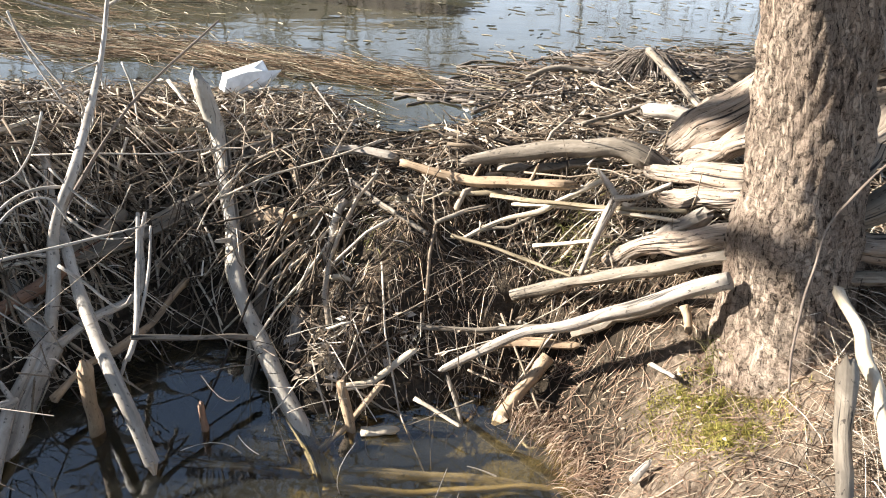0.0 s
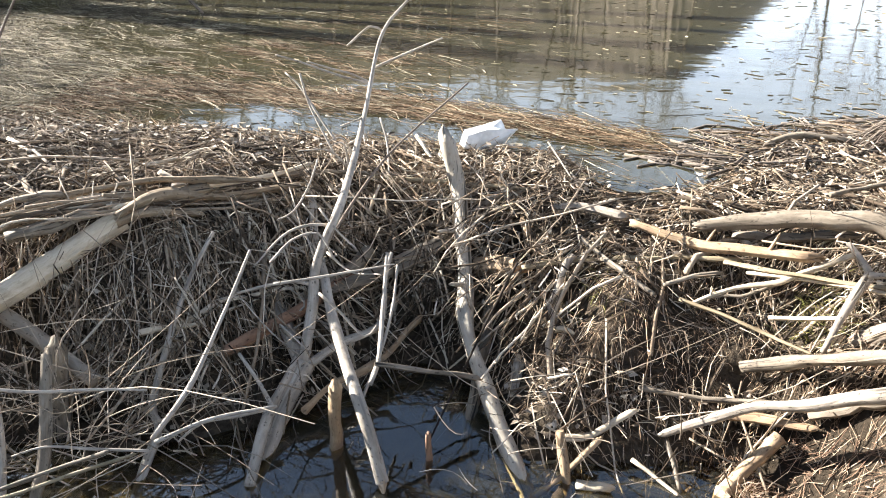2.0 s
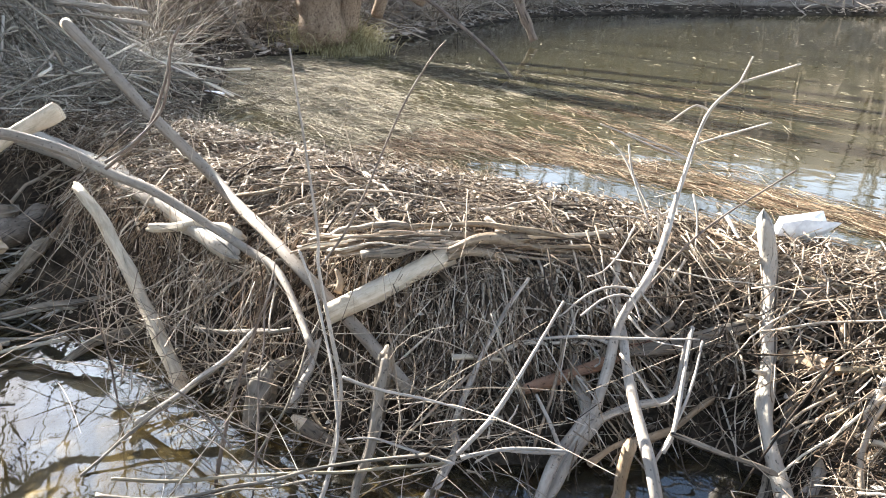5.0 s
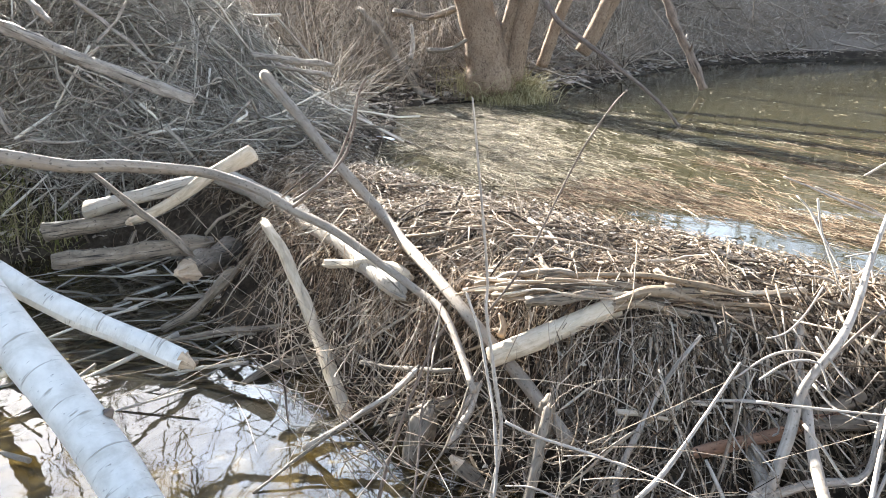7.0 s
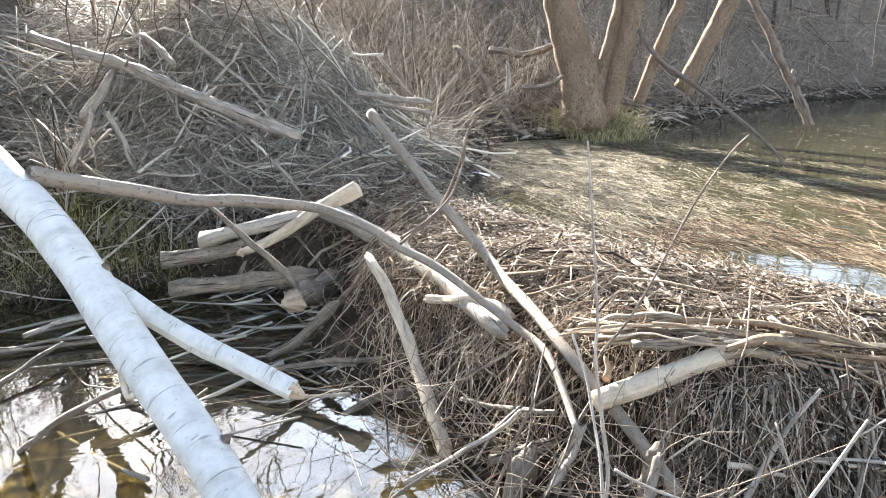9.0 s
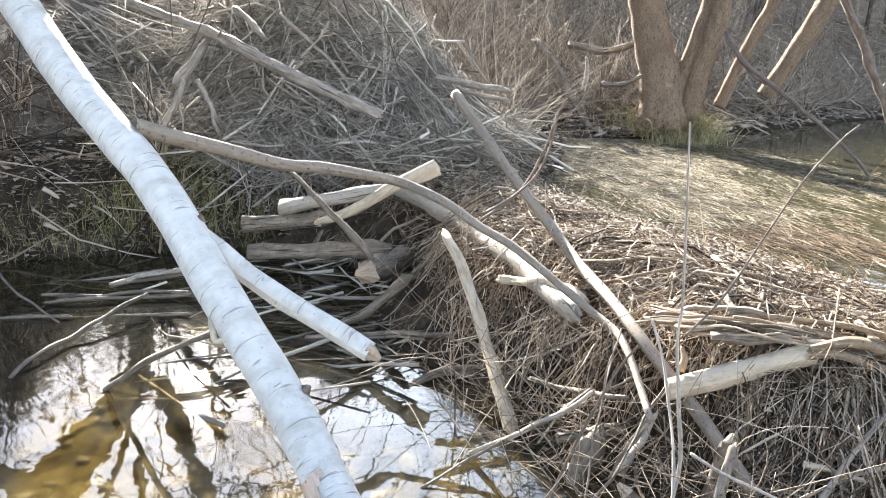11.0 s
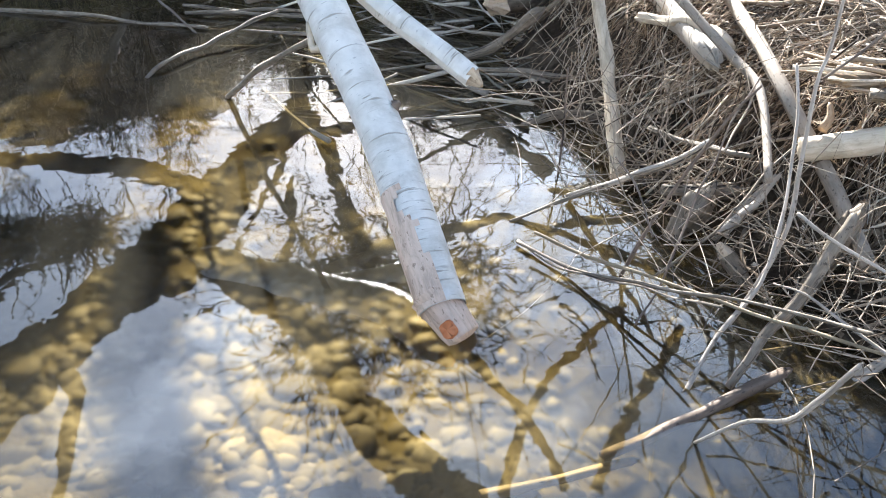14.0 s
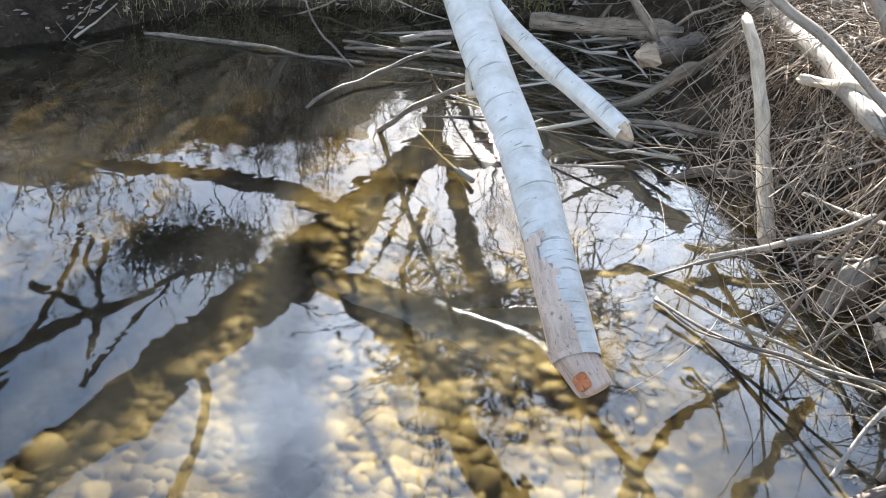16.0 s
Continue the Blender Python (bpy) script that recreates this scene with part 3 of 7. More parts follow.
def slope_angle(x, y):
    e = 0.08
    gx, gy = ground_z(x + e, y) - ground_z(x - e, y), ground_z(x, y + e) - ground_z(x, y - e)
    return np.arctan2(-gy, -gx)


# ---- ground, from the stream bed to the far hills, as one sheet ----


def spread(a, b, fine, far):
    mid = np.arange(a, b + fine / 2, fine)
    out = fine * 1.13 ** np.arange(1, 60)
    out = np.cumsum(out)
    out = out[out < far]
    return np.concatenate([(a - out)[::-1], mid, b + out])


gx, gy = np.meshgrid(spread(-9.5, 3.2, 0.05, 160), spread(-3.2, 6.2, 0.05, 160), indexing="ij")
gz = ground_z(gx, gy)
ni, nj = gx.shape
ii, jj = np.meshgrid(np.arange(ni - 1), np.arange(nj - 1), indexing="ij")
ii, jj = ii.ravel(), jj.ravel()
ground_faces = np.stack([ii * nj + jj, (ii + 1) * nj + jj, (ii + 1) * nj + jj + 1, ii * nj + jj + 1], 1)
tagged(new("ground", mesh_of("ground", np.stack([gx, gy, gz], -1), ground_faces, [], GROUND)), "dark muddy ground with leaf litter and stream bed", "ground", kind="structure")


def sheet(name, poly, z, material, label):
    bm = bmesh.new()
    # let the sheet run a little way into the banks
    ring = []
    for k, (x, y) in enumerate(poly):
        (ax, ay), (bx, by) = poly[k - 1], poly[(k + 1) % len(poly)]
        nx, ny = by - ay, ax - bx
        size = math.hypot(nx, ny) * (1 if edge_distance(np.array([x + nx * 1e-3]), np.array([y + ny * 1e-3]), poly)[0] > 0 else -1)
        ring.append((x + nx / size * 0.12, y + ny / size * 0.12))
    bm.faces.new([bm.verts.new((x, y, z)) for x, y in ring])
    bm.normal_update()
    if bm.faces[:][0].normal.z < 0:
        bmesh.ops.reverse_faces(bm, faces=bm.faces[:])
    bmesh.ops.triangulate(bm, faces=bm.faces[:])
    me = bpy.data.meshes.new(name)
    bm.to_mesh(me)
    bm.free()
    me.materials.append(material)
    ob = new(name, me)
    ob.visible_shadow = False
    return tagged(ob, label, "water", kind="structure")


sheet("pool_water", POOL, 0.0, POOL_WATER, "clear shallow stream water below the dam, mirroring the sky")
sheet("pond_water", POND, POND_Z, POND_WATER, "still murky pond water behind the dam")

# ---- logs, poles and branches ----
# the right half of the dam
log("leaning_log", "long debarked patchy log leaning down the dam face into water", [(-1.28, 3.57, 0.93), (-1.21, 3.51, 0.63), (-1.04, 3.10, 0.39), (-0.85, 2.72, 0.22), (-0.69, 2.45, 0.09), (-0.52, 2.15, -0.03), (-0.38, 1.88, -0.10)], 0.0432, 0.0363, PATCHY_BARK, "log", ends=(2, 0), rough=0.12, stubs=2)
log("driftwood_log", "short grey log stub lying on the dam", [(-1.13, 3.41, 0.51), (-1.05, 3.51, 0.58), (-0.94, 3.62, 0.66)], 0.0367, 0.0249, GREY_WOOD, "log", group="driftwood logs on the dam", ends=(0, 2))
log("pointed_stake", "pale gnawed stake standing in the water, sharpened on top", [(-0.57, 1.99, -0.20), (-0.61, 2.26, -0.11), (-0.64, 2.55, 0.02), (-0.66, 2.75, 0.12)], 0.0289, 0.0295, WHITE_WOOD, "stake", ends=(0, 3), gnaw=(1,))
log("grey_stake", "grey round stake standing against the dam", [(-0.78, 2.20, -0.10), (-0.83, 2.53, 0.02), (-0.86, 2.85, 0.16), (-0.91, 3.19, 0.35)], 0.0274, 0.0262, GREY_WOOD, "stake")
log("chewed_log", "short thick log with an orange gnawed end", [(-0.99, 3.21, 0.37), (-0.88, 3.18, 0.40), (-0.77, 3.15, 0.42)], 0.0520, 0.0500, TAN_WOOD, "log", group="beaver-gnawed logs", ends=(0, 3), gnaw=(1,), gnaw_wood=OCHRE_WOOD)
log("rotten_log", "short rotten grey log in the tangle", [(-1.70, 2.68, 0.36), (-1.62, 2.86, 0.39), (-1.55, 3.05, 0.45)], 0.0360, 0.0440, GREY_WOOD, "log", group="rotten logs", ends=(2, 0))
log("driftwood_log", "grey log lying in the tangle of sticks", [(-1.55, 2.90, 0.36), (-1.39, 3.08, 0.39), (-1.21, 3.26, 0.45)], 0.0347, 0.0389, GREY_WOOD, "log", group="driftwood logs on the dam")
log("red_log", "split reddish log lying in the dam face", [(-1.91, 2.25, 0.28), (-1.81, 2.46, 0.30), (-1.68, 2.71, 0.34), (-1.56, 2.93, 0.38)], 0.0308, 0.0398, RED_WOOD, "log", ends=(2, 0))
log("driftwood_log", "thick grey log lying in the dam", [(-1.72, 2.65, 0.36), (-1.55, 2.85, 0.36), (-1.34, 3.11, 0.39), (-1.21, 3.28, 0.45)], 0.0340, 0.0310, GREY_WOOD, "log", group="driftwood logs on the dam", ends=(0, 0), stubs=1)
log("thin_pole", "thin straight peeled pole lying over the dam", [(-0.74, 3.12, 0.44), (-0.47, 3.18, 0.50), (-0.14, 3.22, 0.54), (0.26, 3.21, 0.59)], 0.0126, 0.0138, OLIVE_BARK, "pole", group="thin poles on the dam")
log("driftwood_stick", "short bleached crooked stick", [(-0.49, 3.17, 0.52), (-0.54, 3.07, 0.43), (-0.56, 2.93, 0.32)], 0.0223, 0.0189, WHITE_WOOD, "stick", group="loose sticks on the dam", crook=0.01)
log("driftwood_log", "pale debarked log piece lying on the crest", [(-0.66, 3.51, 0.62), (-0.48, 3.48, 0.66), (-0.30, 3.42, 0.66)], 0.0226, 0.0246, WHITE_WOOD, "log", group="driftwood logs on the dam")
log("broken_log", "debarked log with a broken brown end and a side stub", [(-0.24, 3.38, 0.65), (0.02, 3.30, 0.62), (0.29, 3.20, 0.65), (0.55, 3.10, 0.70)], 0.0250, 0.0290, TAN_WOOD, "log", ends=(0, 2), stubs=2)
log("driftwood_log", "long smooth grey log lying along the crest", [(0.10, 3.37, 0.68), (0.37, 3.35, 0.75), (0.66, 3.29, 0.81), (0.81, 3.25, 0.84), (0.94, 3.18, 0.81)], 0.0313, 0.0526, GREY_WOOD, "log", group="driftwood logs on the dam", ends=(2, 2))
log("driftwood_log", "grey split log lying along the crest", [(0.25, 3.41, 0.63), (0.47, 3.35, 0.67), (0.72, 3.28, 0.75)], 0.0202, 0.0253, GREY_WOOD, "log", group="driftwood logs on the dam")
log("thin_pole", "thin straight pole laid across the dam", [(0.21, 3.17, 0.59), (0.64, 2.96, 0.66), (0.99, 2.74, 0.77)], 0.0123, 0.0100, OLIVE_BARK, "pole", group="thin poles on the dam")
log("thin_pole", "thin pale pole laid across the dam", [(0.32, 3.19, 0.54), (0.66, 2.96, 0.65), (0.96, 2.71, 0.74)], 0.0097, 0.0087, PALE_WOOD, "pole", group="thin poles on the dam")
log("bare_branch", "crooked pale branch lying on the dam", [(0.07, 2.98, 0.44), (0.22, 3.02, 0.51), (0.45, 3.05, 0.60), (0.71, 3.08, 0.74)], 0.0096, 0.0135, PALE_WOOD, "branch", group="bare branches of the dam", crook=0.012, stubs=2)
log("bare_branch", "crooked grey branch lying on the dam", [(0.17, 3.06, 0.45), (0.35, 3.09, 0.50), (0.54, 3.14, 0.60)], 0.0078, 0.0078, GREY_WOOD, "branch", group="bare branches of the dam", crook=0.01)
forked = thing("forked_branch", (0.6, 2.72, 0.45), "bleached forked branch standing against the dam", "branch")
limb("stem", [(0.60, 2.72, 0.45), (0.67, 2.82, 0.61), (0.74, 2.89, 0.75)], 0.0126, 0.0203, WHITE_WOOD, forked)
limb("fork", [(0.74, 2.88, 0.75), (0.71, 2.96, 0.78), (0.67, 3.04, 0.81)], 0.0178, 0.0105, WHITE_WOOD, forked)
limb("fork", [(0.73, 2.88, 0.75), (0.81, 2.82, 0.79), (0.92, 2.75, 0.89)], 0.0152, 0.0085, WHITE_WOOD, forked)
log("smooth_pole", "long grey-tan pole reaching to the tree", [(0.32, 2.78, 0.28), (0.53, 2.68, 0.42), (0.73, 2.56, 0.56), (1.06, 2.31, 0.81)], 0.0260, 0.0288, GREY_WOOD, "pole", ends=(0, 0), rough=0.14)
log("driftwood_log", "long crooked bleached log tapering towards the water", [(0.03, 2.44, 0.11), (0.17, 2.44, 0.21), (0.35, 2.42, 0.33), (0.54, 2.37, 0.43), (0.71, 2.32, 0.54), (0.87, 2.26, 0.67), (1.01, 2.19, 0.78)], 0.0147, 0.0321, WHITE_WOOD, "log", group="driftwood logs on the dam", ends=(2, 0), rough=0.14)
log("driftwood_log", "short grey log under the long bleached one", [(0.57, 2.54, 0.26), (0.73, 2.50, 0.37), (0.88, 2.44, 0.48)], 0.0273, 0.0309, GREY_WOOD, "log", group="driftwood logs on the dam")
log("thin_stick", "grey stick lying across the dam face", [(-0.10, 2.60, 0.20), (0.18, 2.60, 0.21), (0.48, 2.59, 0.25)], 0.0113, 0.0150, GREY_WOOD, "stick", group="thin sticks on the dam")
log("driftwood_log", "short brown log with a pale split end", [(0.21, 2.59, 0.15), (0.38, 2.56, 0.18), (0.58, 2.51, 0.22)], 0.0227, 0.0174, TAN_WOOD, "log", group="driftwood logs on the dam")
log("chewed_log", "peeled log with a reddish end sloping into the water", [(0.27, 2.28, 0.00), (0.36, 2.38, 0.07), (0.47, 2.48, 0.17)], 0.0315, 0.0272, TAN_WOOD, "log", group="beaver-gnawed logs", ends=(3, 0), gnaw=(0,))
log("small_stake", "short tan stake standing in the water", [(-0.31, 2.13, -0.10), (-0.34, 2.17, 0.04), (-0.38, 2.22, 0.20)], 0.0203, 0.0172, TAN_WOOD, "stake", ends=(0, 0))
log("driftwood_stick", "tan stick sloping into the water", [(-0.46, 2.04, -0.05), (-0.34, 2.19, 0.02), (-0.23, 2.33, 0.10)], 0.0163, 0.0120, TAN_WOOD, "stick", group="loose sticks on the dam")
log("driftwood_stick", "pale stick lying at the foot of the dam", [(-0.39, 2.30, 0.09), (-0.27, 2.36, 0.09), (-0.11, 2.48, 0.16)], 0.0168, 0.0122, PALE_WOOD, "stick", group="loose sticks on the dam")
log("driftwood_stick", "pale stick at the water's edge", [(-0.09, 2.31, 0.05), (0.01, 2.27, 0.02), (0.10, 2.22, 0.00)], 0.0108, 0.0095, PALE_WOOD, "stick", group="loose sticks on the dam")
log("driftwood_stick", "grey stick at the water's edge", [(0.04, 2.45, 0.08), (0.09, 2.30, 0.03), (0.11, 2.24, 0.00)], 0.0111, 0.0084, GREY_WOOD, "stick", group="loose sticks on the dam")
log("small_log", "short pale log end floating at the water's edge", [(-0.29, 2.14, 0.01), (-0.23, 2.15, 0.01), (-0.17, 2.15, 0.02)], 0.0187, 0.0175, PALE_WOOD, "log")
log("tan_stake", "crooked peeled tan stake standing in the water", [(-1.35, 2.11, -0.15), (-1.31, 2.07, 0.07), (-1.27, 2.02, 0.36)], 0.0288, 0.0298, TAN_WOOD, "stake", rough=0.16)
log("bare_branch", "peeled tan branch sloping up the dam", [(-1.48, 2.11, 0.12), (-1.42, 2.31, 0.13), (-1.33, 2.54, 0.13), (-1.21, 2.87, 0.20)], 0.0163, 0.0163, TAN_WOOD, "branch", group="bare branches of the dam", crook=0.012)
log("thin_pole", "straight grey pole across the dark hollow", [(-1.16, 2.18, 0.39), (-0.99, 2.32, 0.30), (-0.80, 2.45, 0.21)], 0.0105, 0.0137, GREY_WOOD, "pole", group="thin poles on the dam")
log("red_stub", "short reddish stub standing in the water", [(-0.92, 2.11, -0.10), (-0.91, 2.12, 0.01), (-0.91, 2.12, 0.12)], 0.0149, 0.0142, RED_WOOD, "stake")
log("sunken_log", "long log lying just under the water", [(-1.07, 1.98, -0.05), (-0.79, 1.97, -0.06), (-0.50, 1.95, -0.06)], 0.0242, 0.0207, GREY_WOOD, "log", group="sunken logs")
log("sunken_log", "long yellowish pole lying just under the water", [(-0.40, 1.89, -0.05), (-0.09, 1.93, -0.09), (0.57, 1.95, -0.07)], 0.0157, 0.0139, OLIVE_BARK, "pole", group="sunken logs")
log("sunken_log", "grey log lying just under the water", [(-0.36, 1.99, -0.08), (-0.03, 2.00, -0.09), (0.36, 1.97, -0.08)], 0.0208, 0.0207, GREY_WOOD, "log", group="sunken logs")
log("wood_chip", "splintered tan wood chip standing on the dam", [(-0.81, 3.45, 0.55), (-0.76, 3.36, 0.51), (-0.68, 3.27, 0.47)], 0.0211, 0.0202, TAN_WOOD, "wood chip", group="wood chips", ends=(2, 2))
log("bare_branch", "grey branch with a brown tip lying on the crest", [(0.68, 3.63, 0.81), (0.86, 3.67, 0.86), (1.04, 3.70, 0.92)], 0.0131, 0.0135, GREY_WOOD, "branch", group="bare branches of the dam")
log("grey_branch", "bare grey branch leaning on the root hummock", [(1.20, 4.57, 0.98), (1.27, 4.19, 0.93), (1.33, 3.81, 0.88)], 0.0226, 0.0197, GREY_WOOD, "branch")
log("arched_root", "grey arched root at the pond's edge", [(0.49, 4.86, 0.68), (0.69, 4.91, 0.74), (0.91, 4.92, 0.74), (1.05, 4.92, 0.70)], 0.0178, 0.0203, GREY_WOOD, "root")
log("white_slab", "bleached split slab of wood", [(1.03, 3.69, 0.89), (1.12, 3.59, 0.91), (1.23, 3.46, 0.93)], 0.0344, 0.0359, WHITE_WOOD, "log", ends=(2, 2), squash=1.6)
log("rotten_log", "huge hollow rotten log, bleached above and brown below", [(1.10, 3.34, 0.80), (1.24, 3.26, 0.97), (1.37, 3.16, 1.15), (1.49, 3.05, 1.34), (1.63, 2.87, 1.55)], 0.1020, 0.1432, ROTTEN_WOOD, "log", group="rotten logs", ends=(2, 0), rough=0.16, ridge=0.022, ridge_run=0.5, sides=64, step=0.04)
log("rotten_log", "split brown slab under the rotten log", [(1.13, 3.17, 0.82), (1.24, 3.12, 0.92), (1.35, 3.04, 1.02)], 0.0560, 0.0680, ROTTEN_WOOD, "log", group="rotten logs", ends=(2, 0), rough=0.14, ridge=0.009, ridge_run=0.5, sides=56, step=0.04)
log("driftwood_log", "bleached cracked driftwood log behind the tree", [(0.94, 3.01, 0.83), (1.08, 2.88, 0.88), (1.23, 2.72, 0.94)], 0.0397, 0.0547, ROTTEN_WOOD, "log", group="driftwood logs on the dam", ends=(2, 0), rough=0.14, ridge=0.009, ridge_run=0.5, sides=56, step=0.04)
log("driftwood_log", "cracked driftwood log with a brown underside", [(0.97, 2.86, 0.77), (1.09, 2.73, 0.84), (1.19, 2.60, 0.91)], 0.0333, 0.0434, ROTTEN_WOOD, "log", group="driftwood logs on the dam", ends=(2, 0), rough=0.14, ridge=0.009, ridge_run=0.5, sides=56, step=0.04)
log("driftwood_log", "thick bleached driftwood log with a broken end", [(0.75, 2.78, 0.49), (0.83, 2.71, 0.60), (0.92, 2.60, 0.70), (1.09, 2.38, 0.85)], 0.0410, 0.0451, ROTTEN_WOOD, "log", group="driftwood logs on the dam", ends=(2, 0), rough=0.14, ridge=0.009, ridge_run=0.5, sides=56, step=0.04)
log("driftwood_log", "bleached forked driftwood piece", [(0.88, 2.74, 0.60), (0.97, 2.73, 0.69), (1.05, 2.71, 0.76)], 0.0278, 0.0373, WHITE_WOOD, "log", group="driftwood logs on the dam")
log("driftwood_log", "dark weathered log behind the tree", [(1.36, 2.27, 0.91), (1.43, 2.23, 0.92), (1.55, 2.16, 0.94)], 0.0451, 0.0541, ROTTEN_WOOD, "log", group="driftwood logs on the dam", ends=(2, 0), rough=0.14, ridge=0.009, ridge_run=0.5, sides=56, step=0.04)
log("driftwood_log", "dark weathered pole behind the tree", [(1.36, 2.21, 0.81), (1.44, 2.17, 0.83), (1.55, 2.12, 0.87)], 0.0248, 0.0293, GREY_WOOD, "log", group="driftwood logs on the dam")
log("driftwood_log", "brown broken slab leaning behind the tree", [(1.41, 2.44, 1.05), (1.49, 2.50, 1.12), (1.63, 2.62, 1.26)], 0.0466, 0.0746, ROTTEN_WOOD, "log", group="driftwood logs on the dam", ends=(2, 0), rough=0.14, ridge=0.009, ridge_run=0.5, sides=56, step=0.04)
log("driftwood_log", "rotten brown log behind the tree", [(1.60, 2.85, 1.17), (1.66, 2.84, 1.23), (1.75, 2.80, 1.30)], 0.0608, 0.0793, ROTTEN_WOOD, "log", group="driftwood logs on the dam", ends=(2, 0), rough=0.14, ridge=0.009, ridge_run=0.5, sides=56, step=0.04)
log("driftwood_log", "weathered grey log behind the tree", [(1.38, 2.28, 0.97), (1.44, 2.27, 1.02), (1.53, 2.26, 1.12)], 0.0451, 0.0519, GREY_WOOD, "log", group="driftwood logs on the dam")
log("white_pole", "pale debarked pole leaning beside the tree", [(1.24, 1.95, 0.91), (1.20, 1.72, 0.91), (1.14, 1.48, 0.90), (1.04, 1.21, 0.90)], 0.0162, 0.0187, PALE_WOOD, "pole")
log("short_post", "pale debarked post beside the tree", [(0.93, 1.16, 0.83), (0.99, 1.32, 0.87), (1.07, 1.52, 0.93)], 0.0197, 0.0239, GREY_WOOD, "post")
log("wood_chip", "white wood chip lying on the mossy bank", [(0.71, 1.84, 0.14), (0.73, 1.85, 0.17), (0.76, 1.87, 0.20)], 0.0173, 0.0108, WHITE_WOOD, "wood chip", group="wood chips")
log("wood_chip", "white wood chip lying on the bank", [(0.84, 2.28, 0.32), (0.87, 2.22, 0.34), (0.89, 2.16, 0.36)], 0.0105, 0.0079, WHITE_WOOD, "wood chip", group="wood chips")
log("wood_chip", "pale chip of wood lying on the mud", [(-0.51, 2.81, 0.30), (-0.47, 2.80, 0.32), (-0.43, 2.78, 0.32)], 0.0131, 0.0104, PALE_WOOD, "wood chip", group="wood chips")
log("wood_chip", "orange splintered bark chip by the tree", [(0.95, 2.38, 0.54), (0.96, 2.35, 0.51), (0.96, 2.31, 0.48)], 0.0187, 0.0162, TAN_WOOD, "wood chip", group="wood chips")
log("thin_stick", "crooked grey stick on the dam", [(-0.35, 3.13, 0.55), (-0.24, 3.06, 0.52), (-0.09, 2.97, 0.48)], 0.0123, 0.0105, GREY_WOOD, "stick", group="thin sticks on the dam")
log("thin_stick", "grey stick on the dam", [(-0.49, 3.35, 0.55), (-0.36, 3.17, 0.55), (-0.24, 3.02, 0.55)], 0.0116, 0.0093, GREY_WOOD, "stick", group="thin sticks on the dam")
log("thin_stick", "thin green-brown rod lying on the dam", [(0.03, 2.99, 0.46), (0.24, 2.90, 0.45), (0.56, 2.73, 0.43)], 0.0106, 0.0076, OLIVE_BARK, "stick", group="thin sticks on the dam")
log("thin_stick", "pale stick on the dam", [(0.41, 2.93, 0.46), (0.54, 2.88, 0.51), (0.66, 2.83, 0.56)], 0.0118, 0.0102, PALE_WOOD, "stick", group="thin sticks on the dam")
log("thin_stick", "grey stick on the dam", [(-0.05, 3.03, 0.50), (0.08, 3.10, 0.53), (0.19, 3.15, 0.54)], 0.0120, 0.0123, GREY_WOOD, "stick", group="thin sticks on the dam")
log("thin_stick", "long thin pole lying along the crest", [(-1.71, 3.50, 0.70), (-1.30, 3.58, 0.68), (-0.83, 3.63, 0.67)], 0.0145, 0.0109, OLIVE_BARK, "pole", group="thin sticks on the dam")
log("thin_stick", "long thin stick along the crest", [(-2.13, 3.20, 0.77), (-1.90, 3.38, 0.75), (-1.66, 3.53, 0.70)], 0.0142, 0.0129, GREY_WOOD, "stick", group="thin sticks on the dam")
# the middle of the dam
stub = thing("peeled_log", (-2.86, 1.81, 0.54), "thick peeled white log jutting out of the dam", "log")
limb("stem", [(-2.86, 1.81, 0.54), (-2.76, 2.05, 0.61), (-2.64, 2.31, 0.71), (-2.56, 2.45, 0.76)], 0.0561, 0.0525, PALE_WOOD, stub, ends=(0, 3), rough=0.05)
limb("split_bark", [(-2.54, 2.38, 0.77), (-2.45, 2.52, 0.78), (-2.30, 2.69, 0.72)], 0.0260, 0.0120, BARK_STRIP, stub, "shaggy torn bark", ends=(3, 2), rough=0.3)
limb("split_bark", [(-2.54, 2.39, 0.80), (-2.44, 2.60, 0.84), (-2.24, 2.90, 0.74), (-2.10, 3.16, 0.70)], 0.0230, 0.0120, BARK_STRIP, stub, "shaggy torn bark", ends=(3, 2), rough=0.3)
log("bark_log", "grey stick curving along the crest", [(-3.22, 2.02, 0.79), (-3.09, 2.15, 0.84), (-2.95, 2.27, 0.89), (-2.82, 2.36, 0.89)], 0.0138, 0.0154, GREY_WOOD, "branch", group="bark strips on the crest", crook=0.01)
log("bark_log", "twisted log with shaggy brown bark along the crest", [(-2.97, 2.05, 0.79), (-2.81, 2.31, 0.85), (-2.56, 2.57, 0.83), (-2.33, 2.79, 0.81)], 0.0190, 0.0217, BARK_STRIP, "log", group="bark strips on the crest", rough=0.25, ends=(2, 2))
log("bark_log", "twisted log with shaggy brown bark along the crest", [(-3.05, 2.03, 0.78), (-2.84, 2.34, 0.87), (-2.53, 2.67, 0.88), (-2.12, 2.99, 0.81)], 0.0153, 0.0161, BARK_STRIP, "log", group="bark strips on the crest", rough=0.25, ends=(2, 2))
log("bark_log", "twisted strip of shaggy bark along the crest", [(-2.81, 2.31, 0.85), (-2.54, 2.60, 0.78), (-2.29, 2.85, 0.76), (-1.97, 3.14, 0.75)], 0.0154, 0.0143, BARK_STRIP, "log", group="bark strips on the crest", rough=0.25, ends=(2, 2))
